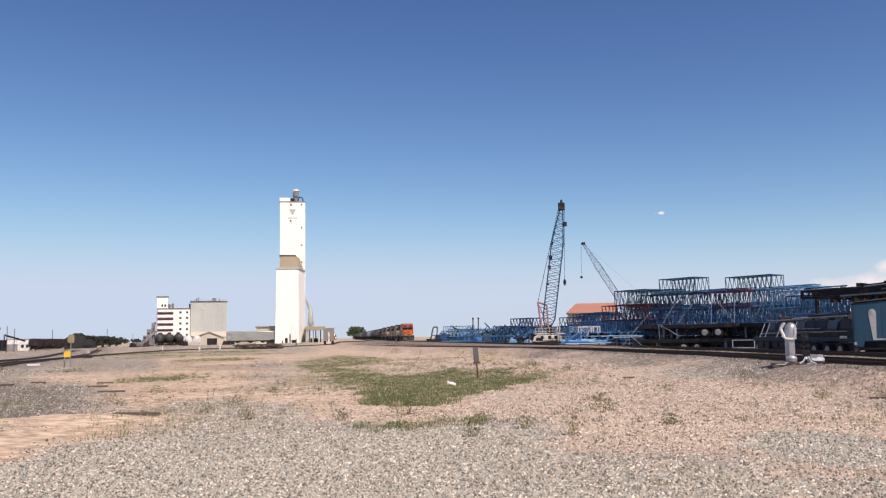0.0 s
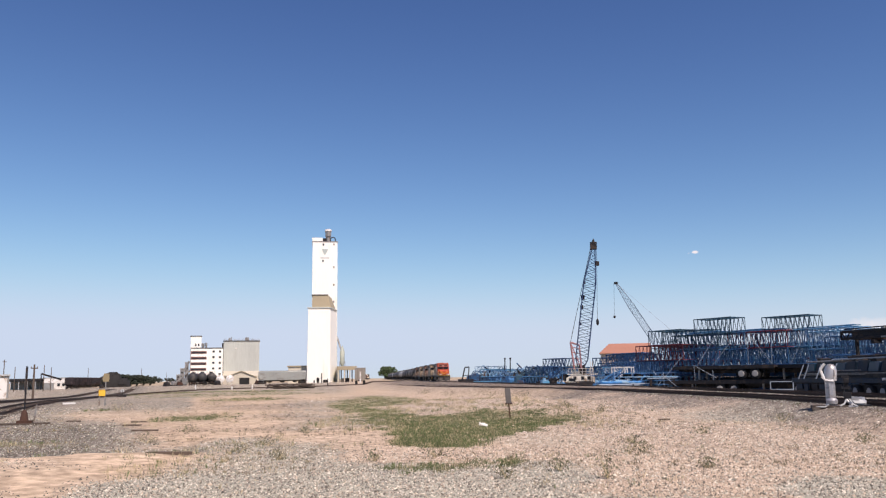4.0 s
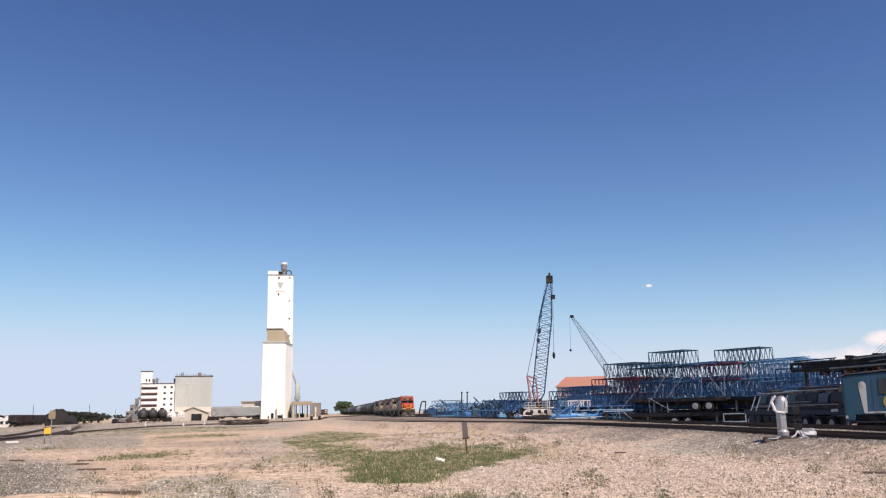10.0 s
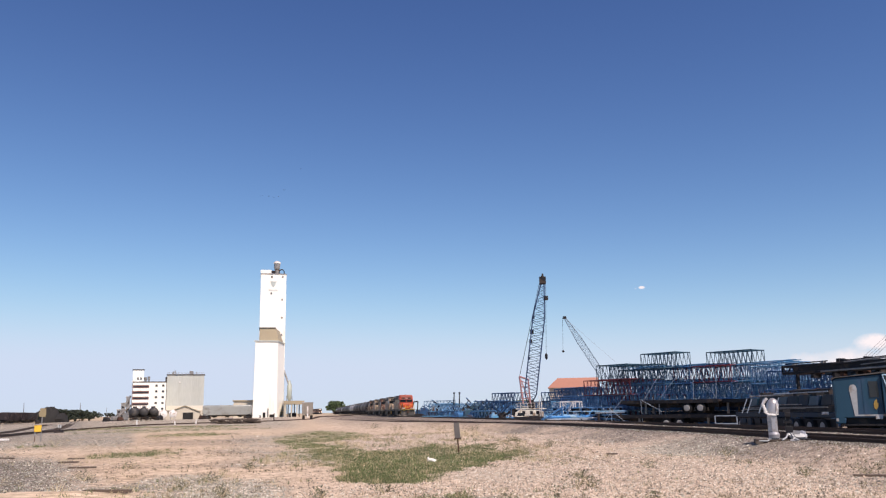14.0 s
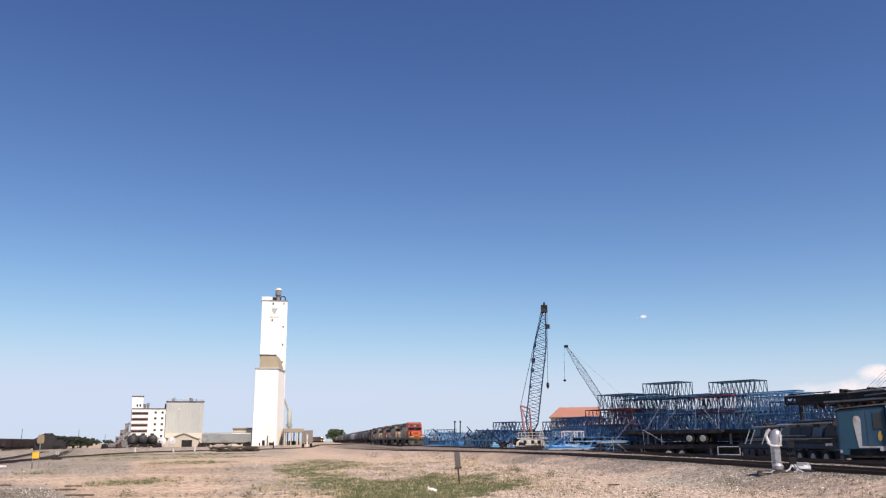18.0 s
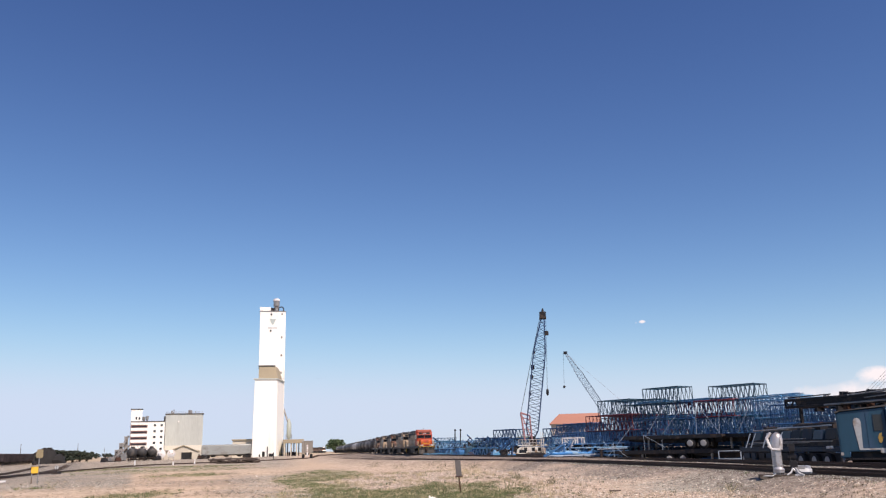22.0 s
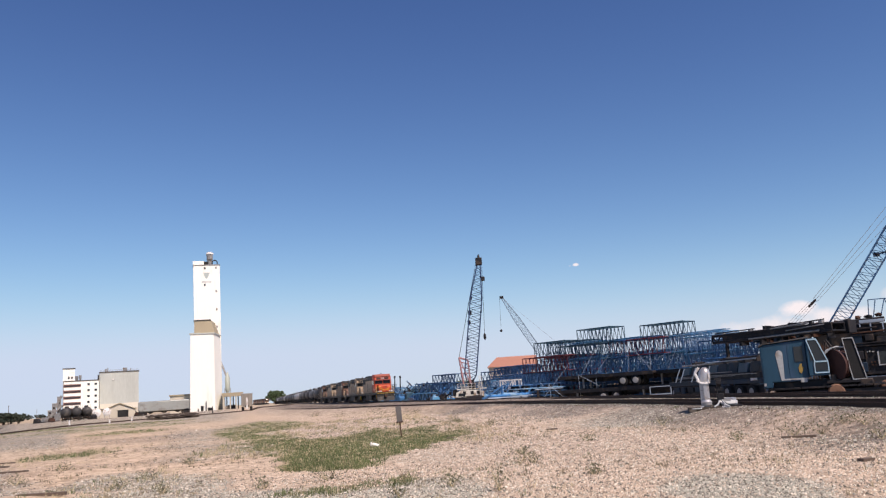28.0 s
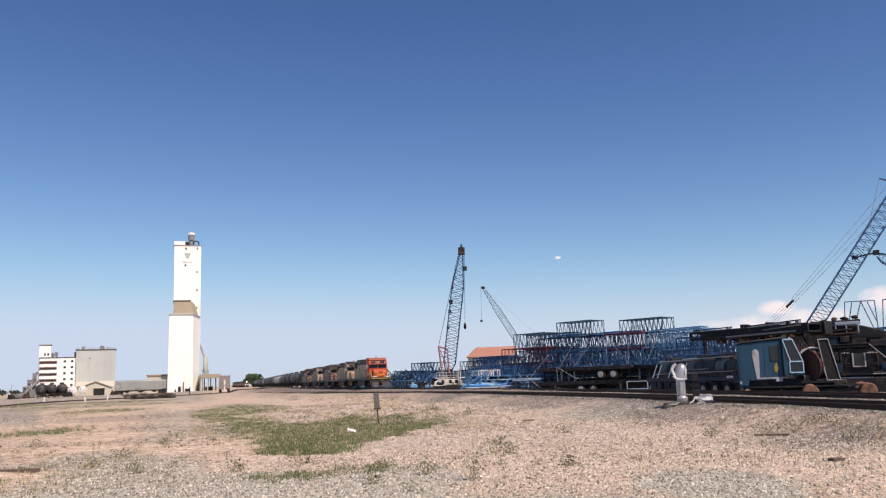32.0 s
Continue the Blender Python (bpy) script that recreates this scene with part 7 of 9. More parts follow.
    t = boom_section(9.0, 0.9, 1.1, 9, BLUE_STEEL, "cyan-blue lattice boom lying far down the yard", 0.06, 0.03)
    place_span(t, 0.0, 206, land(*spot(0.3, 205).xy) + 2.95, 2.5, 199)
    for b, d in ((0.6, 204.4), (1.9, 200.8)):
        q = spot(b, d, land(*spot(b, d).xy))
        solid("timber_block", Geo().box(-0.5, 0.5, -1.2, 1.2, 0, 2.97), WOOD, "tall crib of timber blocking under a boom", "timber", q, -b, "timber blocks")
    # stripped crane upperworks with drums, struts and levers
    for i, (b, d, k, tone) in enumerate(((-0.1, 226, 1.5, NAVY_STEEL), (0.4, 216, 1.75, NAVY_STEEL), (0.95, 204, 1.7, DARK_STEEL), (1.4, 186, 1.2, bright), (2.0, 171, 1.45, NAVY_STEEL), (2.75, 160, 1.35, DARK_STEEL), (3.35, 146, 1.3, TEAL_STEEL), (3.9, 141, 1.15, NAVY_STEEL), (4.45, 140, 1.3, TEAL_STEEL), (5.1, 138, 1.0, bright), (5.6, 140, 1.35, NAVY_STEEL), (1.75, 190, 1.75, TEAL_STEEL), (4.1, 152, 1.5, NAVY_STEEL), (3.0, 162, 1.6, NAVY_STEEL), (8.7, 118, 1.0, NAVY_STEEL), (9.6, 112, 0.9, BLUE_STEEL), (12.4, 88, 0.7, NAVY_STEEL), (11.2, 91, 0.75, BLUE_STEEL))):
        q = spot(b, d)
        t = thing("crane_upperworks", "stripped crane machinery deck with drums and struts", "crane part", (q.x, q.y, land(q.x, q.y)), rng2.uniform(-45, 25), "crane decks in the yard")
        part("bed", Geo().prism([(-1.9, 0.0), (1.7, 0.0), (2.1, 0.35), (1.9, 0.6), (-1.6, 0.55), (-2.0, 0.3)], -0.8, 0.8), tone, t, "", 0.03)
        part("housing", Geo().prism([(-1.5, 0.5), (-0.2, 0.55), (-0.3, 1.2), (-0.7, 1.45), (-1.4, 1.25)], -0.6, 0.6), tone, t, "", 0.04)
        part("drum", Geo().lathe((0.55, -0.75, 0.95), (0, 1, 0), [(0, 0.45), (0.08, 0.45), (0.1, 0.28), (1.4, 0.28), (1.42, 0.45), (1.5, 0.45)], 14), PALE_STEEL if i % 3 == 0 else DARK_STEEL, t)
        for y in (-0.55, 0.55):
            part("strut", Geo().tube((1.7, y, 0.5), (-0.1 + rng2.uniform(-0.6, 0.6), y * 0.7, rng2.uniform(1.7, 2.6)), 0.08, seg=6), tone, t)
            part("brace", Geo().tube((-1.5, y, 0.5), (0.0, y * 0.7, rng2.uniform(1.5, 2.3)), 0.06, seg=6), tone, t)
        part("lever", Geo().tube((rng2.uniform(-1.2, 1.2), 0.2, 0.5), (rng2.uniform(-1.8, 1.8), 0.3, rng2.uniform(1.9, 2.7)), 0.05, seg=5), LACE_PALE, t)
        part("cross_head", Geo().box(-0.35, 0.3, -0.45, 0.45, 1.5, 1.72), tone, t, "", 0.03)
        t.matrix_basis = t.matrix_basis @ Matrix.Scale(k, 4)
    # building with a red roof behind
    q = spot(9.9, 240, -0.2)
    t = thing("red_roof_building", "long shed with a sloping red-orange roof", "building", q, -9.9)
    part("wall", Geo().box(-5, 5.5, 0, 14, 0, 6.2), PALE_STUCCO, t)
    part("roof", Geo().add([(-5.4, -0.5, 6.1), (6, -0.5, 6.1), (6, 7, 8.5), (-3.2, 7, 8.5), (-5.4, 14.5, 6.1), (6, 14.5, 6.1)], [(0, 1, 2, 3), (0, 3, 4), (3, 2, 5, 4), (1, 5, 2), (4, 5, 1, 0)]), RED_ROOF, t, "red-orange sheet roof")
    t.matrix_basis = t.matrix_basis @ Matrix.Scale(1.26, 4)


build_trailers()


# ---- lattice cranes standing up ----
def standing_boom(t, foot, tip, w, bays, mat, r=0.07, rl=0.035, name="boom"):
    """A lattice boom between two points in the thing's space, narrow at both ends."""
    foot, tip = Vector(foot), Vector(tip)
    d = tip - foot
    L = d.length
    d.normalize()
    a = d.cross(Vector((0, 1, 0))).normalized()
    b = d.cross(a)
    def size(x):
        return w * min(1.0, 0.45 + x / (L * 0.07) * 0.55, 0.25 + (L - x) / (L * 0.3) * 0.75)
    def corner(k, x):
        s = size(x) / 2
        return foot + d * x + a * (s if k in (1, 2) else -s) + b * (s if k > 1 else -s)
    cuts = [0, L * 0.07, L * 0.7, L]
    for k in range(4):
        g = Geo()
        for x0, x1 in zip(cuts, cuts[1:]):
            g.tube(corner(k, x0), corner(k, x1), r, seg=5)
        part(name + "_chord", g, mat, t)
    g = Geo()
    step = L / bays
    for i in range(bays):
        x0, x1 = i * step, (i + 1) * step
        xm = (x0 + x1) / 2
        for p, q in ((0, 1), (1, 2), (2, 3), (3, 0)):
            g.tube(corner(p, x0), corner(q, xm), rl, caps=False).tube(corner(q, xm), corner(p, x1), rl, caps=False)
    tagged(part(name + "_lacing", g, mat, t), kind="stuff")


GALVANISED_WIRE = material("grey_wire_rope", (0.30, 0.34, 0.38), 0.6, 0.2, vary=0.15, grain=6)


def build_white_crane():
    D = 140.0
    q = spot(6.9, D, land(*spot(6.9, D).xy))
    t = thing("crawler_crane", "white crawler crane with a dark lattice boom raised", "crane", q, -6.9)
    s = math.tan(radians(1)) * D
    def P(b, el, y=0.0):
        return ((b - 6.9) * s, y, EYE + D * math.tan(radians(el)) - q.z)
    cream = material("stained_cream", (0.76, 0.73, 0.64), 0.8, vary=0.25, grain=1.6, wear=(0.33, 0.24, 0.16), wear_amount=0.25, streak=2)
    part("body", Geo().prism([(-2.1, 0.7), (2.3, 0.6), (2.4, 1.3), (2.0, 1.6), (-1.2, 1.75), (-2.0, 1.3)], -1.3, 1.4), cream, t, "off-white machinery house, stained", 0.06)
    part("deck_edge", Geo().prism([(-3.2, 0.62), (-2.5, 0.30), (2.2, 0.22), (2.3, 0.5), (-2.3, 0.72), (-3.1, 1.05)], -1.55, 1.5), cream, t, "stained white deck with a raised nose", 0.05)
    # dark box that paints the shade between deck and house
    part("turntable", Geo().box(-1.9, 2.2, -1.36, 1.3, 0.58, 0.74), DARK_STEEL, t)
    part("engine_cover", Geo().prism([(-1.2, 1.8), (0.2, 1.75), (0.1, 2.2), (-0.8, 2.3)], -1.2, 1.0), GREY_STEEL, t, "", 0.06)
    part("walkway", Geo().box(-1.9, 3.1, -1.4, -0.5, 1.78, 1.9), cream, t, "", 0.02)
    # dark boxes added for the dark gaps in the white house front
    for x in (-0.9, 0.35, 1.35):
        part("louvre", Geo().box(x, x + 0.5, -1.36, -1.28, 0.95, 1.5), DARK_STEEL, t)
    part("counterweight", Geo().box(1.5, 2.6, -1.3, 1.3, 0.3, 1.4), material("stained_white", (0.42, 0.33, 0.25), 0.85), t, "rust-stained counterweight", 0.08)
    part("lower_skirt", Geo().box(-2.2, 2.4, -1.45, 1.5, 0.1, 0.4), material("brown_stain", (0.26, 0.18, 0.12), 0.9), t, "brown stained skirt", 0.05)
    part("boom_foot_bracket", Geo().prism([(-0.3, 1.7), (1.3, 1.7), (1.0, 3.3), (0.1, 3.3)], -0.9, 0.9), DARK_STEEL, t, "", 0.05)
    part("window", Geo().prism([(-1.7, 0.75), (-0.6, 0.65), (-0.5, 1.1), (-1.6, 1.25)], -1.46, -1.38), DARK_GLASS, t)
    for y in (-1.9, 1.3):
        part("crawler", Geo().prism([(-2.8, 0.3), (-2.4, 0), (2.4, 0), (2.7, 0.3), (2.4, 0.6), (-2.4, 0.6)], y, y + 0.6), DARK_STEEL, t, "", 0.05)
    for k in range(8):
        part("rail_post", Geo().tube((-1.7 + k * 0.57, -1.3, 1.7), (-1.7 + k * 0.57, -1.3, 2.75), 0.035), WHITE_PAINT, t)
    for z in (2.25, 2.75):
        part("rail", Geo().tube((-1.7, -1.3, z), (2.3, -1.3, z), 0.035), WHITE_PAINT, t)
    part("ladder", Geo().tube((2.0, -1.45, 0.4), (1.9, -1.45, 3.9), 0.06).tube((2.3, -1.45, 0.4), (2.2, -1.45, 3.9), 0.06), WHITE_PAINT, t)
    foot = P(7.05, 0.5)
    tip = P(8.22, 8.55)
    standing_boom(t, foot, tip, 1.95, 17, material("dark_blue_grey", (0.018, 0.050, 0.125), 0.6, vary=0.3, grain=2), 0.10, 0.05)
    part("boom_head", Geo().box(-0.55, 0.55, -0.5, 0.5, -0.3, 0.9, Matrix.Translation(tip)).tube(Vector(tip) + Vector((0, 0, 0.8)), Vector(tip) + Vector((0.05, 0, 1.5)), 0.3, 0.12, 8), DARK_STEEL, t, "", 0.05)
    # gantry in faded red
    a0, a1, top0, top1 = P(6.45, 0.4), P(7.1, 0.4), P(6.42, 2.2), P(7.0, 2.0)
    for y in (-0.9, 0.9):
        g = Geo()
        off = Vector((0, y, 0))
        g.tube(Vector(a0) + off + Vector((0.4, 0, 0)), Vector(top0) + off, 0.15, seg=5).tube(Vector(a1) + off, Vector(top0) + off, 0.08, seg=5).tube(Vector(a1) + off, Vector(top1) + off, 0.13, seg=5).tube(Vector(top0) + off, Vector(top1) + off, 0.12, seg=5)
        for f in (0.2, 0.42, 0.64, 0.84):
            g.tube(Vector(a0).lerp(Vector(top0), f) + off, Vector(a1).lerp(Vector(top1), f) + off, 0.06)
        part("gantry_frame", g, material("faded_red", (0.38, 0.19, 0.19), 0.75, vary=0.3, grain=3), t, "faded red gantry")
    for y in (-0.5, 0.5):
        part("pendant", Geo().tube(Vector(top0) + Vector((0, y, 0)), Vector(tip) + Vector((-0.5, y, 0)), 0.045), DARK_STEEL, t)
    for f, r in ((0.58, 0.3), (0.86, 0.3), (0.50, 0.25), (0.36, 0.2), (0.70, 0.2)):
        c = Vector(foot).lerp(Vector(tip), f) + Vector((-0.9 if f < 0.8 else 0.9, -0.6, 0))
        part("sheave_block", Geo().box(-r, r, -0.25, 0.25, -r * 1.2, r * 1.2, Matrix.Translation(c)), DARK_STEEL, t, "", 0.05)
    hook = Vector(P(8.28, 3.5))
    part("hoist_rope", Geo().tube(Vector(tip) + Vector((0.5, 0, 0.2)), hook + Vector((0, 0, 0.5)), 0.04).tube(Vector(tip) + Vector((0.3, 0, 0.2)), hook + Vector((-0.25, 0, 4)), 0.05), DARK_STEEL, t)
    part("hook_block", Geo().lathe(hook + Vector((0, 0, -0.5)), (0, 0, 1), [(0, 0.08), (0.3, 0.24), (0.8, 0.24), (1.1, 0.08)], 10), DARK_STEEL, t)
    # second crane further off with its boom lowered
    D2 = 190.0
    q = spot(12.6, D2, -0.2)
    t = thing("crawler_crane", "grey crawler crane behind the stacks, boom half lowered", "crane", q, -12.6)
    s2 = math.tan(radians(1)) * D2
    def P2(b, el):
        return ((b - 12.6) * s2, 0, EYE + D2 * math.tan(radians(el)) + 0.2)
    foot, tip = P2(12.7, 0.9), P2(9.62, 6.1)
    standing_boom(t, foot, tip, 1.35, 24, material("blue_grey", (0.13, 0.20, 0.27), 0.6, vary=0.3, grain=2), 0.08, 0.04)
    part("boom_head", Geo().box(-0.45, 0.4, -0.3, 0.3, -0.25, 0.3, Matrix.Translation(tip)), DARK_STEEL, t, "", 0.05)
    part("pendant", Geo().tube(Vector(tip), P2(13.3, 2.6), 0.03), GALVANISED_WIRE, t)
    part("hoist_rope", Geo().tube(Vector(tip) + Vector((-0.5, 0, 0)), P2(9.42, 3.95), 0.035), DARK_STEEL, t)
    part("hook_block", Geo().lathe(P2(9.42, 3.75), (0, 0, 1), [(0, 0.1), (0.3, 0.35), (0.6, 0.1)], 8), DARK_STEEL, t)
    part("body", Geo().box(-1, 5, -1.5, 1.5, 0.8, 3.6), DARK_STEEL, t, "", 0.1)
    part("crawler", Geo().box(-2, 4, -2, 2, 0, 0.9), DARK_STEEL, t, "", 0.2)
    part("gantry", Geo().tube((3.5, 0, 3.5), P2(13.3, 2.6), 0.12), GREY_STEEL, t)


build_white_crane()


# ---- the blue crawler crane by the rails ----
def build_blue_crane():
    D = 50.0
    q = spot(29.6, D, land(*spot(29.6, D).xy))
    t = thing("crawler_crane", "old blue crawler crane without its boom, rusty crawlers", "crane", q, -26.5)
    z0 = 0.62
    house = part("machinery_house", Geo().prism([(-3.15, z0 + 0.1), (-2.55, z0 + 0.1), (-2.55, 1.02), (-0.15, 1.02), (-0.15, 3.2), (-2.9, 3.05), (-3.15, 2.95)], -1.25, 1.5), CAB_BLUE, t, "blue sheet-steel machinery house", 0.05)
    part("house_roof", Geo().prism([(-3.2, 2.97), (-2.9, 3.08), (0.1, 3.26), (0.1, 3.34), (-3.2, 3.08)], -1.32, 1.55), ROOF_GREY, house)
    part("side_window", Geo().box(-0.95, -0.4, -1.28, -1.2, 2.05, 2.85), DARK_GLASS, house, "dark square window")
    part("faded_stripe", Geo().prism([(-1.95, 1.10), (-1.75, 1.10), (-1.68, 2.45), (-2.15, 2.45)], -1.275, -1.245), PALE_STEEL, house, "pale tapered stripe")
    part("stripe_head", Geo().lathe((-1.915, -1.276, 2.48), (0, 1, 0), [(0, 0.235), (0.03, 0.235)], 16), PALE_STEEL, house)
    part("stripe_foot", Geo().box(-1.8, 0.05, -1.274, -1.245, 1.10, 1.18), PALE_STEEL, house)
    part("yellow_decal", Geo().prism([(-0.74, 1.5), (-0.62, 1.42), (-0.50, 1.55), (-0.44, 1.72), (-0.55, 1.78), (-0.52, 1.95), (-0.66, 1.9), (-0.76, 1.72)], -1.275, -1.245), material("worn_yellow", (0.42, 0.27, 0.06), 0.7, vary=0.4, grain=6), house, "worn yellow decal")
    part("plate", Geo().box(-0.72, -0.3, -1.28, -1.25, 0.95, 1.16), PALE_STEEL, house, "pale plate")
    for x in (-3.0, -1.35, -0.25):
        part("seam", Geo().box(x - 0.012, x + 0.012, -1.265, -1.24, 1.03, 3.0), CAB_BLUE, house)
    part("tail_lamp", Geo().box(-3.1, -2.95, -1.3, -1.25, 0.85, 1.0), PALE_STEEL, house)
    cab = part("cab", Geo().prism([(-0.15, 1.25), (1.15, 1.25), (1.15, 1.95), (0.55, 3.22), (-0.15, 3.22)], -1.45, -0.35), CAB_BLUE, t, "", 0.03)
    def frame_bar(a, b):
        part("window_frame", Geo().tube((a[0], -1.47, a[1]), (b[0], -1.47, b[1]), 0.042, seg=4), WINDOW_BLUE, cab, "pale blue window frame")
    part("cab_glass", Geo().prism([(0.05, 2.05), (1.02, 2.05), (0.52, 3.1), (0.0, 3.1)], -1.47, -1.44), DARK_GLASS, cab)
    part("lower_glass", Geo().prism([(0.3, 1.5), (1.06, 1.5), (1.06, 1.92), (0.3, 1.92)], -1.47, -1.44), DARK_GLASS, cab)
    for a, b in (((-0.08, 3.16), (0.55, 3.16)), ((0.55, 3.16), (1.12, 1.98)), ((-0.08, 3.16), (0.32, 2.0)), ((0.28, 1.98), (1.14, 1.98)), ((1.12, 1.98), (1.12, 1.4)), ((0.26, 1.98), (0.26, 1.4)), ((0.26, 1.4), (1.14, 1.4))):
        frame_bar(a, b)
    part("cab_front_glass", Geo().add([(1.16, -1.4, 1.45), (1.16, -0.4, 1.45), (1.17, -0.4, 1.95), (1.17, -1.4, 1.95), (0.57, -0.4, 3.15), (0.57, -1.4, 3.15)], [(0, 1, 2, 3), (3, 2, 4, 5)]), DARK_GLASS, cab)
    # revolving frame and winches
    part("revolving_frame", Geo().box(-2.5, 3.0, -1.0, 1.3, 0.45, 1.05).box(1.0, 3.05, -1.2, 1.3, 0.75, 1.0), DARK_STEEL, t, "", 0.04)
    part("winch_drum", Geo().lathe((1.35, -0.95, 1.72), (0.72, 0.69, 0), [(0, 0.5), (0.02, 0.86), (0.10, 0.88), (0.12, 0.74), (0.3, 0.74), (0.31, 0.78), (0.36, 0.78), (0.37, 0.74), (0.62, 0.74), (0.63, 0.78), (0.68, 0.78), (0.69, 0.74), (0.92, 0.74), (0.94, 0.88), (1.02, 0.88), (1.04, 0.5)], 28), material("drum_rust", (0.062, 0.028, 0.024), 0.75, vary=0.4, grain=3, spec=0.3), t, "rusty winch drum with rope grooves")
    part("drum_guard", Geo().tube((1.2, -1.1, 0.95), (0.95, -1.1, 2.3), 0.04, seg=6).tube((0.95, -1.1, 2.3), (1.35, -1.1, 2.6), 0.04, seg=6), PALE_STEEL, t)
    part("drum_lever", Geo().tube((2.3, -1.15, 1.0), (1.75, -1.15, 2.5), 0.035, seg=6).tube((2.55, -1.15, 1.0), (2.1, -1.15, 2.2), 0.03, seg=6), GREY_STEEL, t)
    part("control_box", Geo().box(1.2, 1.55, -1.2, -1.0, 0.95, 1.25), DARK_STEEL, t, "", 0.03)
    part("second_drum", Geo().lathe((0.9, -0.6, 2.3), (0, 1, 0), [(0, 0.55), (0.1, 0.55), (0.12, 0.4), (1.3, 0.4), (1.4, 0.55)], 18), RUST, t)
    g = Geo()
    for k in range(10):
        a0, a1 = math.pi * (0.05 + 0.09 * k), math.pi * (0.05 + 0.09 * (k + 1))
        g.tube((1.7 + 0.98 * math.cos(a0), -1.1, 1.7 + 0.98 * math.sin(a0)), (1.7 + 0.98 * math.cos(a1), -1.1, 1.7 + 0.98 * math.sin(a1)), 0.05, seg=5)
    part("drum_guard", g, PALE_STEEL, t)
    for y in (-1.1, 0.9):
        part("a_frame_leg", Geo().tube((2.9, y, 0.9), (1.2, y, 3.1), 0.05, seg=5).tube((0.6, y, 1.0), (1.2, y, 3.1), 0.045, seg=5), DARK_STEEL, t)
    # open frame door at the front
    fr = part("front_panel", Geo().prism([(2.55, 0.95), (3.4, 0.95), (2.85, 3.1), (2.2, 3.1)], -1.2, -1.1), DARK_OPENING, t, "dark panel with a pale frame")
    for a, b in (((2.55, 0.95), (3.4, 0.95)), ((3.4, 0.95), (2.85, 3.1)), ((2.85, 3.1), (2.2, 3.1)), ((2.2, 3.1), (2.55, 0.95))):
        part("panel_edge", Geo().tube((a[0], -1.22, a[1]), (b[0], -1.22, b[1]), 0.035), PALE_STEEL, fr)
    part("front_beam", Geo().box(2.9, 3.75, -1.3, 1.2, 0.5, 0.95), DARK_STEEL, t, "", 0.04)
    part("platform", Geo().box(0.9, 3.0, -1.45, -1.2, 0.82, 0.92), DARK_STEEL, t)
    # crawlers
    for y in (-1.75, 0.95):
        cr = part("crawler_frame", Geo().box(-2.5, 3.6, y + 0.1, y + 0.7, 0.16, 0.5), DARK_STEEL, t)
        shoes = Geo()
        path = []
        for k in range(16):
            path.append((-2.6 + k * 0.42, 0.0, 0))
        for k in range(7):
            a = -math.pi / 2 + math.pi * (k + 0.5) / 7
            path.append((3.75 + 0.33 * math.cos(a), 0.33 + 0.33 * math.sin(a), math.degrees(a) + 90))
        for k in range(16):
            path.append((3.7 - k * 0.42, 0.66, 180))
        for k in range(7):
            a = math.pi / 2 + math.pi * (k + 0.5) / 7
            path.append((-2.65 + 0.33 * math.cos(a), 0.33 + 0.33 * math.sin(a), math.degrees(a) + 90))
        for x, z, a in path:
            shoes.box(-0.19, 0.19, 0, 0.8, -0.04, 0.04, Matrix.Translation((x, y, z)) @ Matrix.Rotation(radians(-a), 4, "Y"))
        part("crawler_belt", shoes, DARK_STEEL, cr, "dark crawler belt of steel shoes")
        for x in (0.75, 3.75):
            part("sprocket", Geo().lathe((x, y - 0.02, 0.36), (0, 1, 0), [(0, 0.36), (0.08, 0.42), (0.76, 0.42), (0.84, 0.36)], 16), material("pale_rust", (0.24, 0.135, 0.09), 0.9, vary=0.45, grain=4, wear=(0.12, 0.06, 0.04), wear_amount=0.35, spec=0.2), cr, "pale rusty wheel")
        for k in range(6):
            part("roller", Geo().lathe((-2.1 + k * 0.55, y + 0.1, 0.2), (0, 1, 0), [(0, 0.14), (0.6, 0.14)], 12), RUST, cr)
    part("carbody", Geo().box(-1.2, 1.8, -1.0, 1.0, 0.2, 0.5), DARK_STEEL, t)
    # parts are drawn in towards the tail to fit the camera's view, the drums keep round
    done = set()
    for ob in t.children_recursive:
        if ob.data in done:
            continue
        done.add(ob.data)
        low = ob.name.startswith(("crawler", "sprocket", "roller", "carbody"))
        for vert in ob.data.vertices:
            if "sprocket" in ob.name or "roller" in ob.name:
                vert.co.x -= 0.10 * 6.5 if vert.co.x > 2.5 else 0.4
            elif "drum" in ob.name:
                vert.co.x -= 1.0
            else:
                vert.co.x = -3.15 + (vert.co.x + 3.15) * (0.905 if low else 0.77)
    part("cables", Geo().tube((-2.6, -1.5, 0.45), (-1.9, -1.55, 0.35), 0.04, seg=5).tube((-1.9, -1.55, 0.35), (-1.0, -1.5, 0.5), 0.04, seg=5), PALE_STEEL, t)


build_blue_crane()


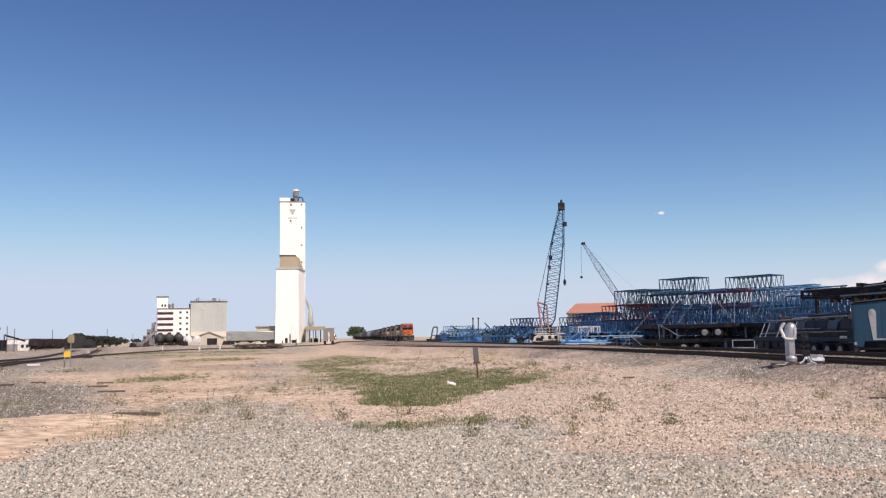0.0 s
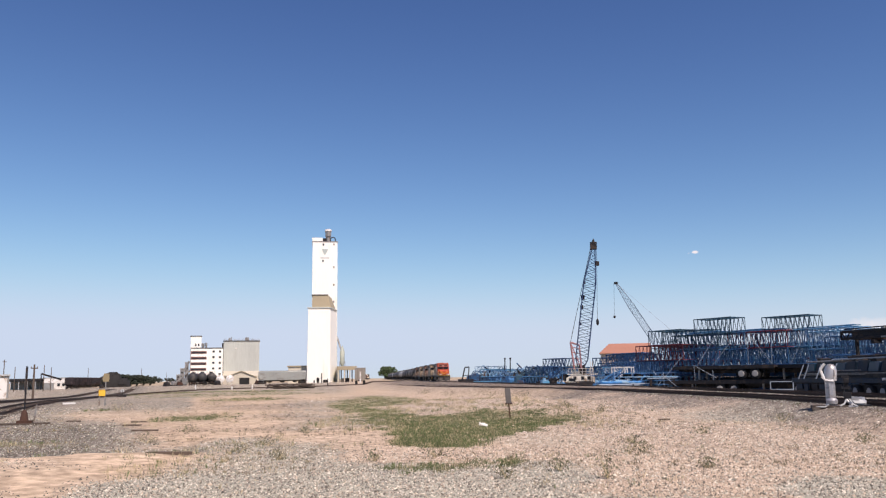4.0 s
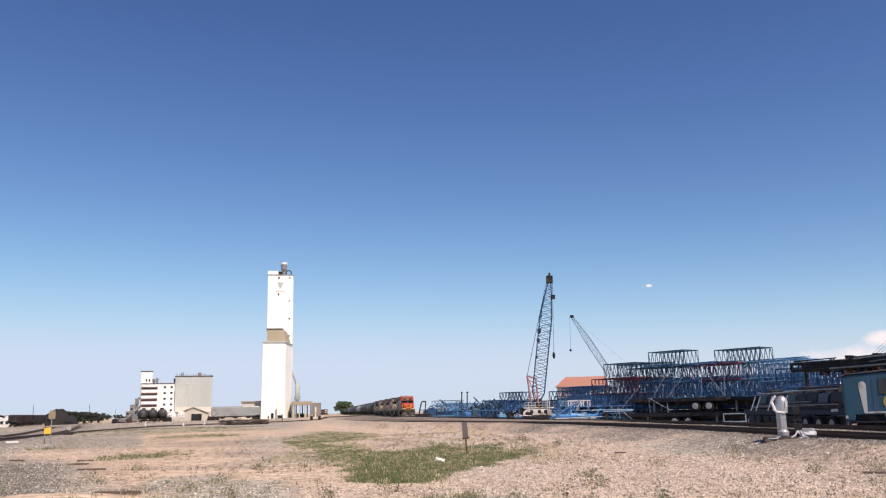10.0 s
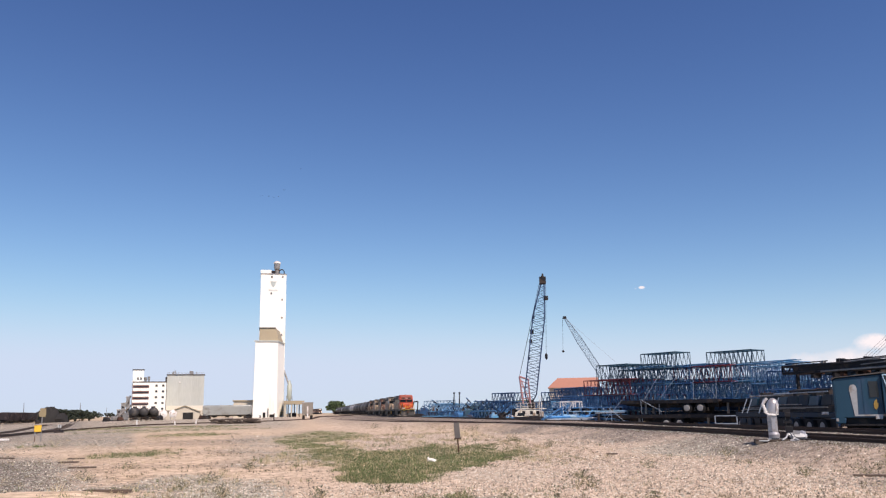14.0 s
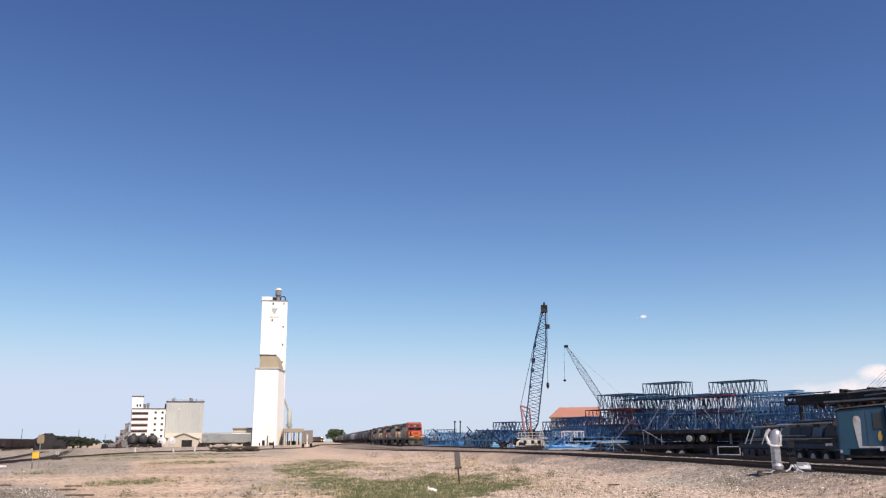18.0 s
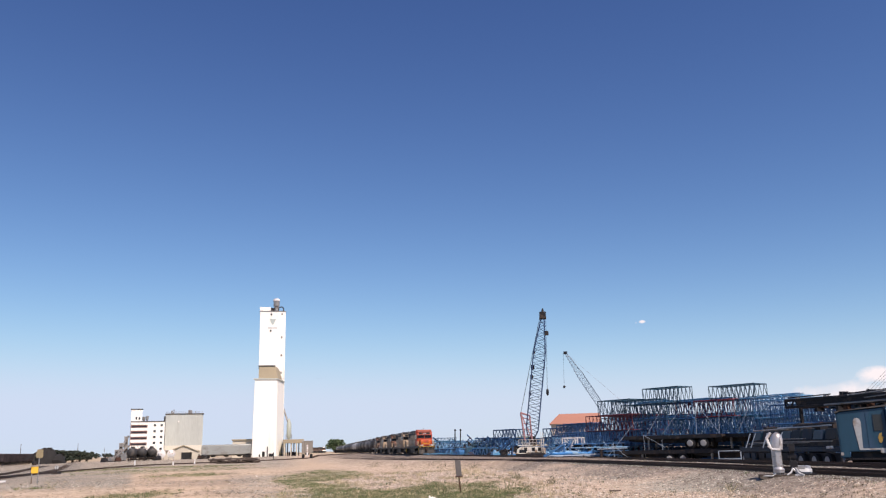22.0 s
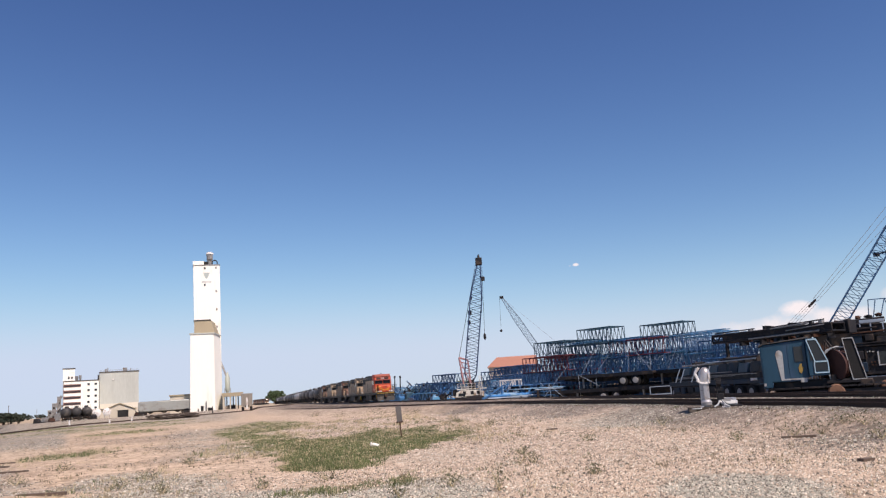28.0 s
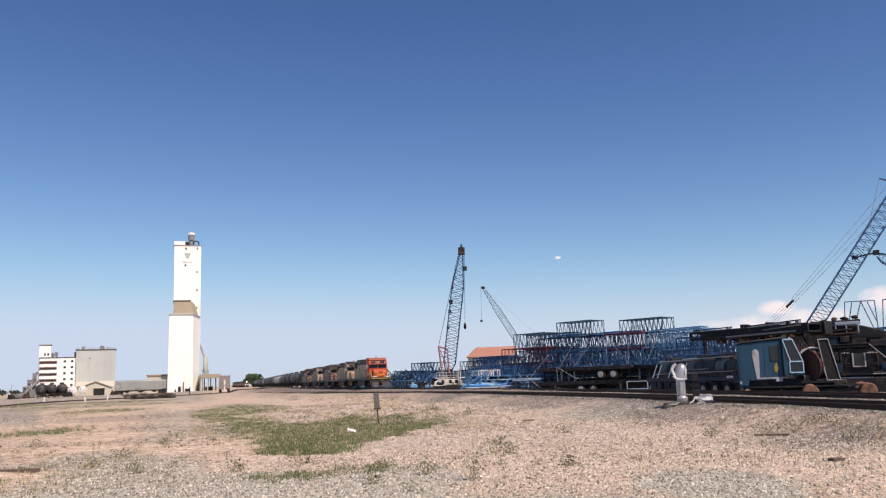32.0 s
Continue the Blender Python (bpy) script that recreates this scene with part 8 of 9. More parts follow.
def build_dark_machines():
    # long black boom butt lying over the blue house
    t = thing("boom_butt", "long black lattice boom lying on supports", "crane boom section", spot(23.8, 60, 3.4), 0)
    place_span(t, 23.6, 62, 3.72, 30.8, 56)
    chords, lace, ends = lattice(9.4, 1.2, 0.45, 12, 0.10, 0.05)
    for g in chords:
        part("chord", g, DARK_STEEL, t)
    tagged(part("lacing", lace, DARK_STEEL, t), kind="stuff")
    for g in ends:
        part("end_frame", g, DARK_STEEL, t)
    part("side_plate", Geo().prism([(0.9, 0.02), (9.4, -0.06), (9.4, 0.52), (5.0, 0.46), (0.9, 0.38)], -0.62, -0.56), DARK_STEEL, t)
    for k, (x, z, s) in enumerate(((1.0, 0.5, 0.1), (2.6, 0.48, 0.08), (3.3, 0.52, 0.12), (5.2, 0.5, 0.1), (7.2, 0.55, 0.14), (8.0, 0.55, 0.1), (8.7, 0.6, 0.12))):
        part("clamp", Geo().box(x - s, x + s, -0.66, -0.4, z - 0.1, z + s), DARK_STEEL if k % 2 else GREY_STEEL, t)
    part("loose_pipe", Geo().tube((5.0, -0.66, 0.5), (7.9, -0.66, 0.62), 0.05, seg=6).tube((6.2, -0.7, 0.28), (9.0, -0.7, 0.42), 0.04, seg=6), GREY_STEEL, t)
    for x in (4.1, 6.1):
        part("lug", Geo().box(x, x + 0.22, -0.3, 0.3, 0.4, 0.78).box(x + 0.22, x + 0.5, -0.2, 0.2, 0.55, 0.72), DARK_STEEL, t)
    part("rear_boom", Geo().prism([(1.4, -0.1), (9.6, -0.2), (9.6, 0.62), (4.8, 0.5), (1.4, 0.3)], 0.75, 1.5), DARK_STEEL, t, "", 0.04)
    rng = random.Random(12)
    for k in range(13):
        x = 2.2 + 0.56 * k
        part("hanging_gear", Geo().box(x, x + rng.uniform(0.08, 0.4), -0.5, 0.2, -rng.uniform(0.12, 0.5), 0.05), (DARK_STEEL, RUST, CARRIER_NAVY)[k % 3], t, "", 0.02)
    part("top_rail", Geo().tube((0.2, -0.5, 0.62), (3.6, -0.5, 0.66), 0.05).tube((4.6, -0.4, 0.6), (8.8, -0.4, 0.74), 0.06), DARK_STEEL, t)
    part("slung_pipe", Geo().tube((3.2, -0.7, 0.0), (8.6, -0.7, 0.08), 0.06, seg=6), GREY_STEEL, t)
    for x in (0.6, 8.6):
        part("stand", Geo().box(x, x + 0.14, -0.1, 0.1, -3.85, 0.0), DARK_STEEL, t)
    # black crane behind, with pale rectangles on its rear
    D = 60.0
    q = spot(33.6, D, land(*spot(33.6, D).xy))
    t = thing("crawler_crane", "big black crawler crane with pale window frames", "crane", q, -33.6)
    part("lower_house", Geo().box(-4.5, 3.6, -1.5, 2.0, 1.0, 2.75), DARK_STEEL, t, "black machinery house", 0.06)
    part("upper_house", Geo().prism([(-4.6, 2.75), (3.6, 2.75), (3.6, 3.35), (1.4, 3.6), (-0.3, 4.15), (-2.45, 4.3), (-4.4, 3.9), (-4.6, 3.2)], -1.35, 2.0), DARK_STEEL, t, "", 0.06)
    part("boom_foot", Geo().prism([(-4.6, 3.95), (-2.0, 4.05), (-0.3, 4.25), (-0.3, 4.55), (-2.2, 4.5), (-4.6, 4.2)], -1.3, -0.5), DARK_STEEL, t, "black boom foot lying on the house", 0.05)
    part("boom_foot", Geo().prism([(-4.3, 4.1), (-0.6, 4.35), (-0.6, 4.62), (-2.6, 4.56), (-4.3, 4.3)], 0.4, 1.2), DARK_STEEL, t, "", 0.05)
    part("roof_beam", Geo().box(-1.75, -0.35, -1.62, -1.42, 4.2, 4.4), GALVANISED, t, "pale green-grey beam along the roof edge", 0.02)
    for x, z in ((-1.72, 3.98), (-1.12, 3.72), (-0.44, 3.6)):
        part("hanging_bar", Geo().box(x - 0.035, x + 0.035, -1.6, -1.52, z, 4.22), GALVANISED, t)
    for x0, x1, z0, z1 in ((-0.98, -0.90, 1.55, 2.42), (-0.30, -0.22, 1.55, 2.42), (-0.90, -0.30, 1.55, 1.62)):
        part("pale_frame", Geo().box(x0, x1, -1.60, -1.52, z0, z1), PALE_STEEL, t, "pale steel window frame")
    part("rear_window", Geo().box(-0.9, -0.3, -1.53, -1.46, 1.66, 2.4), DARK_GLASS, t)
    rng = random.Random(91)
    for x0, x1, z in ((-1.55, -1.05, 2.42), (-0.12, 0.35, 2.40), (-1.4, -1.1, 1.78), (-0.15, 0.3, 1.72), (-1.35, -1.1, 1.62), (-0.1, 0.2, 1.6)):
        x = x0
        while x < x1:
            w = rng.uniform(0.05, 0.16)
            part("deck_fitting", Geo().box(x, x + w, -1.60, -1.52, z - 0.03, z + rng.uniform(0.02, 0.07)), PALE_STEEL if z > 2 else RUST, t)
            x += w + rng.uniform(0.02, 0.1)
    for x, z, sx, sz, y in ((-2.0, 3.2, 0.3, 0.35, 0.10), (-1.3, 3.3, 0.25, 0.2, 0.18), (-0.5, 3.1, 0.4, 0.22, 0.12), (0.6, 3.0, 0.5, 0.2, 0.16), (1.9, 3.0, 0.4, 0.25, 0.2), (-1.9, 1.5, 0.3, 0.3, 0.1), (0.9, 1.45, 0.35, 0.3, 0.14), (2.2, 1.6, 0.5, 0.35, 0.2), (2.4, 2.3, 0.3, 0.25, 0.1), (1.2, 2.3, 0.3, 0.3, 0.06), (-1.95, 2.25, 0.2, 0.25, 0.12)):
        part("side_box", Geo().box(x - sx, x + sx, -1.5 - y, -1.2, z - sz, z + sz), CARRIER_NAVY if sz > 0.28 else DARK_STEEL, t, "", 0.03)
    for k, x in enumerate((-2.2, -1.6, 0.45, 1.55, 2.9)):
        part("panel_rib", Geo().box(x - 0.05, x + 0.05, -1.58, -1.48, 1.05, 2.75 + 0.4 * (k % 2)), DARK_STEEL, t)
    for z, x0, x1 in ((2.78, -2.4, 3.5), (1.05, -2.4, 3.5), (3.45, -2.3, 0.9)):
        part("ledge", Geo().box(x0, x1, -1.64, -1.4, z, z + 0.07), DARK_STEEL, t)
    for z, r, x0, x1 in ((2.95, 0.05, -2.3, 0.4), (3.62, 0.045, -2.2, -0.4), (1.22, 0.04, 0.2, 3.2), (3.85, 0.06, -2.4, -0.8)):
        part("pipe", Geo().tube((x0, -1.62, z), (x1, -1.62, z + 0.06), r, seg=6), RUST if r < 0.05 else DARK_STEEL, t)
    part("lower_frame", Geo().box(-4.4, 3.4, -1.3, 1.6, 0.5, 1.0), CARRIER_NAVY, t, "dark lower frame", 0.05)
    for x in (-1.35, -0.35):
        part("trestle_leg", Geo().prism([(x - 0.38, 0.86), (x + 0.38, 0.86), (x + 0.12, 0.62), (x + 0.12, 0.3), (x - 0.12, 0.3), (x - 0.12, 0.62)], -1.62, -1.45), material("slate_blue", (0.20, 0.29, 0.36), 0.7), t, "slate blue trestle under the frame")
    part("trestle_rail", Geo().box(-1.75, 0.1, -1.6, -1.48, 0.86, 0.93), GALVANISED, t)
    for y in (-2.0, 1.2):
        part("crawler", Geo().prism([(-3.6, 0.4), (-3.2, 0), (3.4, 0), (3.8, 0.4), (3.4, 0.9), (-3.2, 0.9)], y, y + 0.8), DARK_STEEL, t, "", 0.06)
    part("brace", Geo().tube((0.05, -1.8, 2.95), (1.6, -1.8, 1.35), 0.035).tube((0.1, -1.7, 1.12), (3.4, -1.7, 1.16), 0.04), PALE_STEEL, t)
    part("counterweight", Geo().box(1.6, 3.7, -1.75, 1.9, 1.3, 2.3), DARK_STEEL, t, "", 0.08)
    # ropes, hooks and tackle heaped on the roof
    for k in range(7):
        x = -4.2 + 0.6 * k
        part("tackle", Geo().blob((x, -1.0, 4.32 + 0.05 * k + rng.uniform(0, 0.12)), 0.22, 0.2, 0.12, 8, 5, 0.35, rng), DARK_STEEL if k % 2 else RUST, t)
    # the tall boom behind, leaving the picture
    D2 = 100.0
    q = spot(30.2, D2, -0.2)
    t = thing("crawler_crane", "tall dark blue lattice crane with pendant ropes", "crane", q, -30.2)
    s2 = math.tan(radians(1)) * D2
    def P(b, el, y=0.0):
        return Vector(((b - 30.2) * s2, y, EYE + D2 * math.tan(radians(el)) + 0.2))
    foot, tip = P(29.62, 1.0), P(38.45, 13.4)
    standing_boom(t, foot, tip, 1.5, 30, NAVY_STEEL, 0.085, 0.04)
    part("body", Geo().box(-4.5, 2.5, -1.6, 1.6, 1.0, 3.6), DARK_STEEL, t, "", 0.1)
    for y in (-2.4, 1.4):
        part("crawler", Geo().box(-4, 3, y, y + 1.0, 0, 1.0), DARK_STEEL, t, "", 0.2)
    block = P(29.45, 3.99)
    part("bridle_block", Geo().box(-0.62, 0.5, -0.4, 0.4, -0.12, 0.1, Matrix.Translation(block) @ Matrix.Rotation(radians(-42), 4, "Y")), DARK_STEEL, t, "", 0.05)
    for k, y in enumerate((-0.7, -0.25, 0.25, 0.7)):
        part("reeving_rope", Geo().tube(P(27.25 + 0.13 * k, 2.25 - 0.06 * k, y), block + Vector((0.2 * k - 0.3, y * 0.5, 0.17 - 0.11 * k)), 0.02), GREY_STEEL, t)
    for k, y in enumerate((-0.4, 0.0, 0.4)):
        part("pendant_rope", Geo().tube(block + Vector((0.45 - 0.18 * k, y, 0.02 + 0.2 * k)), P(38.2 - 0.35 * k, 12.0 + 0.35 * k, y), 0.026), GREY_STEEL, t)
    part("gantry", Geo().tube(P(28.2, 1.5), P(27.6, 2.3), 0.15, seg=6).tube(P(29.0, 1.2), P(27.6, 2.3), 0.12, seg=6), DARK_STEEL, t)
    part("jib_strut", Geo().tube(P(35.25, 11.25), P(38.6, 9.8), 0.09, seg=5), NAVY_STEEL, t)
    part("jib_rope", Geo().tube(P(35.25, 11.25), P(33.9, 6.9), 0.03), GREY_STEEL, t)
    part("spreader", Geo().tube(P(33.35, 6.55), P(34.55, 6.75), 0.1, seg=5).box(-0.3, 0.3, -0.3, 0.3, -0.25, 0.25, Matrix.Translation(P(34.6, 6.75))).box(-0.3, 0.3, -0.3, 0.3, -0.2, 0.2, Matrix.Translation(P(33.4, 6.55))), DARK_STEEL, t)
    standing_boom(t, P(34.7, 6.6), P(39, 3.2), 0.9, 12, NAVY_STEEL, 0.06, 0.03, "jib")
    # low carrier with striped deck, left of the blue house
    t = thing("crane_carrier", "dark blue crane carrier with small pale wheels", "crane carrier", spot(20.6, 62, -0.25), 0)
    place_span(t, 20.2, 64, 0.06, 26.6, 52)
    part("deck", Geo().box(0, 12.5, 0, 2.6, 0.82, 1.12), CARRIER_NAVY, t, "", 0.03)
    for z, x0, x1 in ((1.17, 0, 12.4), (0.72, 0.4, 12.2), (1.42, 2.0, 11.8), (1.6, 4.0, 9.0)):
        part("edge_rail", Geo().tube((x0, 0.02, z), (x1, 0.02, z), 0.03), GREY_STEEL if z > 1.3 else DARK_STEEL, t)
    for k in range(7):
        part("side_locker", Geo().box(0.8 + k * 1.05, 1.6 + k * 1.05, -0.06, 0.1, 0.42, 0.72), DARK_STEEL if k % 3 else CARRIER_NAVY, t)
    part("upper_deck", Geo().prism([(0.6, 1.15), (12.0, 1.15), (12.0, 1.5), (2.4, 1.6), (1.4, 1.5)], 0.3, 2.4), DARK_STEEL, t, "", 0.03)
    for k in range(8):
        x = 1.5 + k * 1.28
        part("cover_plate", Geo().prism([(x, 1.52), (x + 1.12, 1.52), (x + 1.34, 2.08 + 0.05 * (k % 3)), (x + 0.3, 2.08 + 0.05 * (k % 3))], 0.32 + 0.05 * (k % 2), 2.3), CARRIER_NAVY if k % 3 else CAB_BLUE, t, "dark blue sloping cover plate", 0.02)
    for z, x0, x1, r, mat in ((2.18, 1.8, 6.4, 0.05, GREY_STEEL), (2.28, 5.2, 11.4, 0.045, GALVANISED), (2.4, 7.2, 11.8, 0.06, DARK_STEEL), (1.32, 0.8, 11.5, 0.035, GREY_STEEL)):
        part("pipe", Geo().tube((x0, 0.3, z), (x1, 0.34, z + 0.04), r, seg=6), mat, t)
    for x, w, h in ((2.6, 0.5, 0.3), (4.6, 0.8, 0.22), (7.0, 0.4, 0.42), (8.8, 0.9, 0.28), (10.6, 0.5, 0.36)):
        part("deck_box", Geo().box(x, x + w, 0.6, 1.5, 2.05, 2.12 + h), DARK_STEEL, t, "", 0.03)
    for x in (8.4, 9.9, 11.3):
        wheel_set(t, x, -0.12, -0.12, 0.44, 0.4)
    part("skirt", Geo().box(0.3, 12.3, 0.15, 0.25, 0.25, 0.75), DARK_STEEL, t)
    part("pale_tag", Geo().box(11.2, 11.9, -0.03, 0.0, 1.0, 1.15), WHITE_PAINT, t)
    part("outrigger_box", Geo().box(2.0, 2.5, -0.1, 2.7, 0.3, 0.75), CARRIER_NAVY, t)
    q = spot(25.0, 60, 1.55)
    t = thing("rusty_winch", "rusty red-brown winch with two drums", "winch", q, 48)
    part("frame", Geo().box(-1.1, 1.1, -0.5, 0.5, -1.7, 0.35), DARK_STEEL, t, "", 0.04)
    for x in (-0.6, 0.6):
        part("drum", Geo().lathe((x, -0.7, 0.65), (0, 1, 0), [(0, 0.34), (0.1, 0.34), (0.12, 0.22), (1.3, 0.22), (1.4, 0.34)], 16), material("red_brown", (0.05, 0.022, 0.022), 0.85, vary=0.4, grain=3, spec=0.2), t)
        part("gear", Geo().lathe((x, -0.82, 0.65), (0, 1, 0), [(0, 0.26), (0.05, 0.4), (0.1, 0.4), (0.12, 0.1)], 14), RUST, t)
        part("bracket", Geo().box(x - 0.06, x + 0.06, -0.75, -0.6, -0.2, 0.7), RUST, t)
    part("crossbar", Geo().tube((-1.2, -0.4, 1.05), (1.2, -0.4, 1.05), 0.07), RUST, t)


build_dark_machines()


# ---- clouds low in the distance ----
def cloud_material():
    m = bpy.data.materials.new("cloud")
    m.use_nodes = True
    n, l = m.node_tree.nodes, m.node_tree.links
    n.remove(n["Principled BSDF"])
    tc = n.new("ShaderNodeTexCoord")
    tx = n.new("ShaderNodeTexNoise")
    tx.inputs["Scale"].default_value, tx.inputs["Detail"].default_value, tx.inputs["Roughness"].default_value = 0.010, 7, 0.6
    l.new(tc.outputs["Object"], tx.inputs["Vector"])
    at = n.new("ShaderNodeAttribute")
    at.attribute_name = "thick"
    ad = n.new("ShaderNodeMath")
    ad.operation = "ADD"
    l.new(tx.outputs["Fac"], ad.inputs[0]), l.new(at.outputs["Fac"], ad.inputs[1])
    mr = n.new("ShaderNodeMapRange")
    mr.inputs["From Min"].default_value, mr.inputs["From Max"].default_value = 0.75, 1.25
    mr.inputs["To Max"].default_value = 0.9
    l.new(ad.outputs[0], mr.inputs["Value"])
    em, tr, mx = n.new("ShaderNodeEmission"), n.new("ShaderNodeBsdfTransparent"), n.new("ShaderNodeMixShader")
    # the sheets glow: sunlit white is put into emission
    em.inputs["Color"].default_value, em.inputs["Strength"].default_value = (0.985, 0.985, 1.0, 1), 0.88
    l.new(mr.outputs[0], mx.inputs["Fac"]), l.new(tr.outputs[0], mx.inputs[1]), l.new(em.outputs[0], mx.inputs[2])
    l.new(mx.outputs[0], n["Material Output"].inputs["Surface"])
    return m


def build_clouds():
    mat = cloud_material()
    def sheet(b0, b1, e0, e1, thick, nb=40, ne=16):
        v, f, a = [], [], []
        for i in range(nb + 1):
            for j in range(ne + 1):
                b, e = b0 + (b1 - b0) * i / nb, e0 + (e1 - e0) * j / ne
                v.append(spot(b, 4300, EYE + 4300 * math.tan(radians(e))))
                a.append(thick(b, e) if 0 < i < nb and 0 < j < ne else -2.0)
        for i in range(nb):
            for j in range(ne):
                f.append((i * (ne + 1) + j, (i + 1) * (ne + 1) + j, (i + 1) * (ne + 1) + j + 1, i * (ne + 1) + j + 1))
        me = bpy.data.meshes.new("cloud")
        me.from_pydata(v, [], f)
        me.attributes.new("thick", "FLOAT", "POINT").data.foreach_set("value", a)
        me.materials.append(mat)
        ob = tagged(new("backdrop_cloud", me), "small white cloud low in the blue sky", "cloud", kind="structure")
        ob.visible_shadow = False
    def puff(list_):
        def thick(b, e):
            return max(k - 1.0 * (((b - cb) / rb) ** 2 + ((e - ce) / re) ** 2) for cb, ce, rb, re, k in list_)
        return thick
    sheet(13.2, 16.2, 7.2, 8.6, puff([(14.85, 7.92, 0.30, 0.15, 0.85), (14.45, 7.86, 0.25, 0.08, 0.6)]))
    sheet(18, 60, 0.3, 6.5, puff([(28.6, 3.75, 1.5, 0.75, 0.85), (31.0, 3.1, 3.0, 0.9, 0.75), (27.0, 2.6, 6.0, 1.3, 0.6), (35.5, 3.9, 2.6, 1.2, 0.95), (40, 4, 4, 1.6, 0.9), (48, 3.5, 5, 1.5, 0.8)]), 120, 40)


build_clouds()


# ---- stones, grass and weeds ----
def build_stones():
    rng = np.random.default_rng(77)
    count = 330000
    b = rng.uniform(-33, 40, count)
    d = 1 / rng.uniform(1 / 62, 1 / 7.6, count)
    z, zone = sheet(b, d)
    grey, pink, bal, green = zone.T
    x, y = np.sin(np.radians(b)) * d, np.cos(np.radians(b)) * d
    keep = rng.random(count) < np.maximum(np.maximum(grey, 0.9 * pink), np.maximum(0.8 * bal, 0.006)) * (1 - 0.75 * green)
    p, q = rng.random(count), rng.random(count)
    stony = grey > 0.3 + 0.7 * pink * q
    dark_bed = bal > 0.35 + 0.5 * q
    kind = np.where(dark_bed, np.where(p < 0.4, 0, 3), np.where(stony, np.select([p < 0.56, p < 0.72, p < 0.92], [0, 2, 3], 1), np.select([p < 0.60, p < 0.74, p < 0.82], [1, 2, 0], 3)))
    bare = np.maximum(np.maximum(grey, pink), bal) < 0.3
    kind = np.where(bare, np.where(p < 0.6, 1, 3), kind)
    s = rng.uniform(0.007, 0.0165, count) * (1.0 + 0.020 * d + 0.010 * np.maximum(d - 16, 0)) * np.where(rng.random(count) < 0.05, 1.45, 1.0)
    a = rng.uniform(0, 6.28, count)
    lx, ly, lz = s * rng.uniform(0.9, 1.8, count), s * rng.uniform(0.7, 1.2, count), s * rng.uniform(0.7, 1.25, count)
    form = np.array([(1, 0, -0.3), (0.1, 1, -0.3), (-1, 0.1, -0.3), (0, -1, -0.3), (0.25, 0.2, 1), (-0.35, -0.1, 0.8)])
    faces = np.array([(0, 1, 4), (1, 2, 5), (1, 5, 4), (2, 3, 5), (3, 0, 4), (3, 4, 5)])
    # the dark stones also stand in for shaded gaps between the others
    for k, (name, col) in enumerate((("grey_stones", (0.32, 0.315, 0.262)), ("pink_stones", (0.455, 0.36, 0.272)), ("pale_stones", (0.60, 0.55, 0.455)), ("dark_stones", (0.10, 0.088, 0.07)))):
        w = np.nonzero(keep & (kind == k))[0]
        n = len(w)
        wob = form[None] * (1 + rng.uniform(-0.25, 0.25, (n, 6, 3)))
        px, py, pz = wob[:, :, 0] * lx[w, None], wob[:, :, 1] * ly[w, None], wob[:, :, 2] * lz[w, None]
        ca, sa = np.cos(a[w])[:, None], np.sin(a[w])[:, None]
        co = np.stack([x[w, None] + px * ca - py * sa, y[w, None] + px * sa + py * ca, z[w, None] + pz], axis=2)
        me = bpy.data.meshes.new(name)
        me.vertices.add(n * 6)
        me.vertices.foreach_set("co", co.ravel())
        me.loops.add(n * 18)
        me.loops.foreach_set("vertex_index", (np.arange(n)[:, None] * 6 + faces.ravel()[None]).ravel().astype(np.int32))
        me.polygons.add(n * 6)
        me.polygons.foreach_set("loop_start", np.arange(0, n * 18, 3, dtype=np.int32))
        me.update(calc_edges=True)
        me.materials.append(material(name, col, 0.9, vary=0.15, grain=6, island=0.38, bump=0))
        tagged(new(name, me), "loose angular " + name.replace("_", " ") + " on the ground", "gravel", kind="stuff")


def blades(g, x, y, z, h, n, spread, rng, width=0.006):
    for k in range(n):
        a, r = rng.uniform(0, 6.28), spread * rng.random() ** 0.7
        px, py = x + math.cos(a) * r, y + math.sin(a) * r
        hh = h * rng.uniform(0.5, 1.1)
        lean = rng.uniform(0.1, 0.5) * hh
        c, s = math.cos(a + 1.2), math.sin(a + 1.2)
        w = width * rng.uniform(0.7, 1.5)
        k0 = len(g.v)
        g.v.extend(((px - c * w, py - s * w, z - 0.02), (px + c * w, py + s * w, z - 0.02), (px + math.cos(a) * lean * 0.4 + c * w * 0.7, py + math.sin(a) * lean * 0.4 + s * w * 0.7, z + hh * 0.6), (px + math.cos(a) * lean, py + math.sin(a) * lean, z + hh)))
        g.f.extend(((k0, k0 + 1, k0 + 2), (k0, k0 + 2, k0 + 3)))


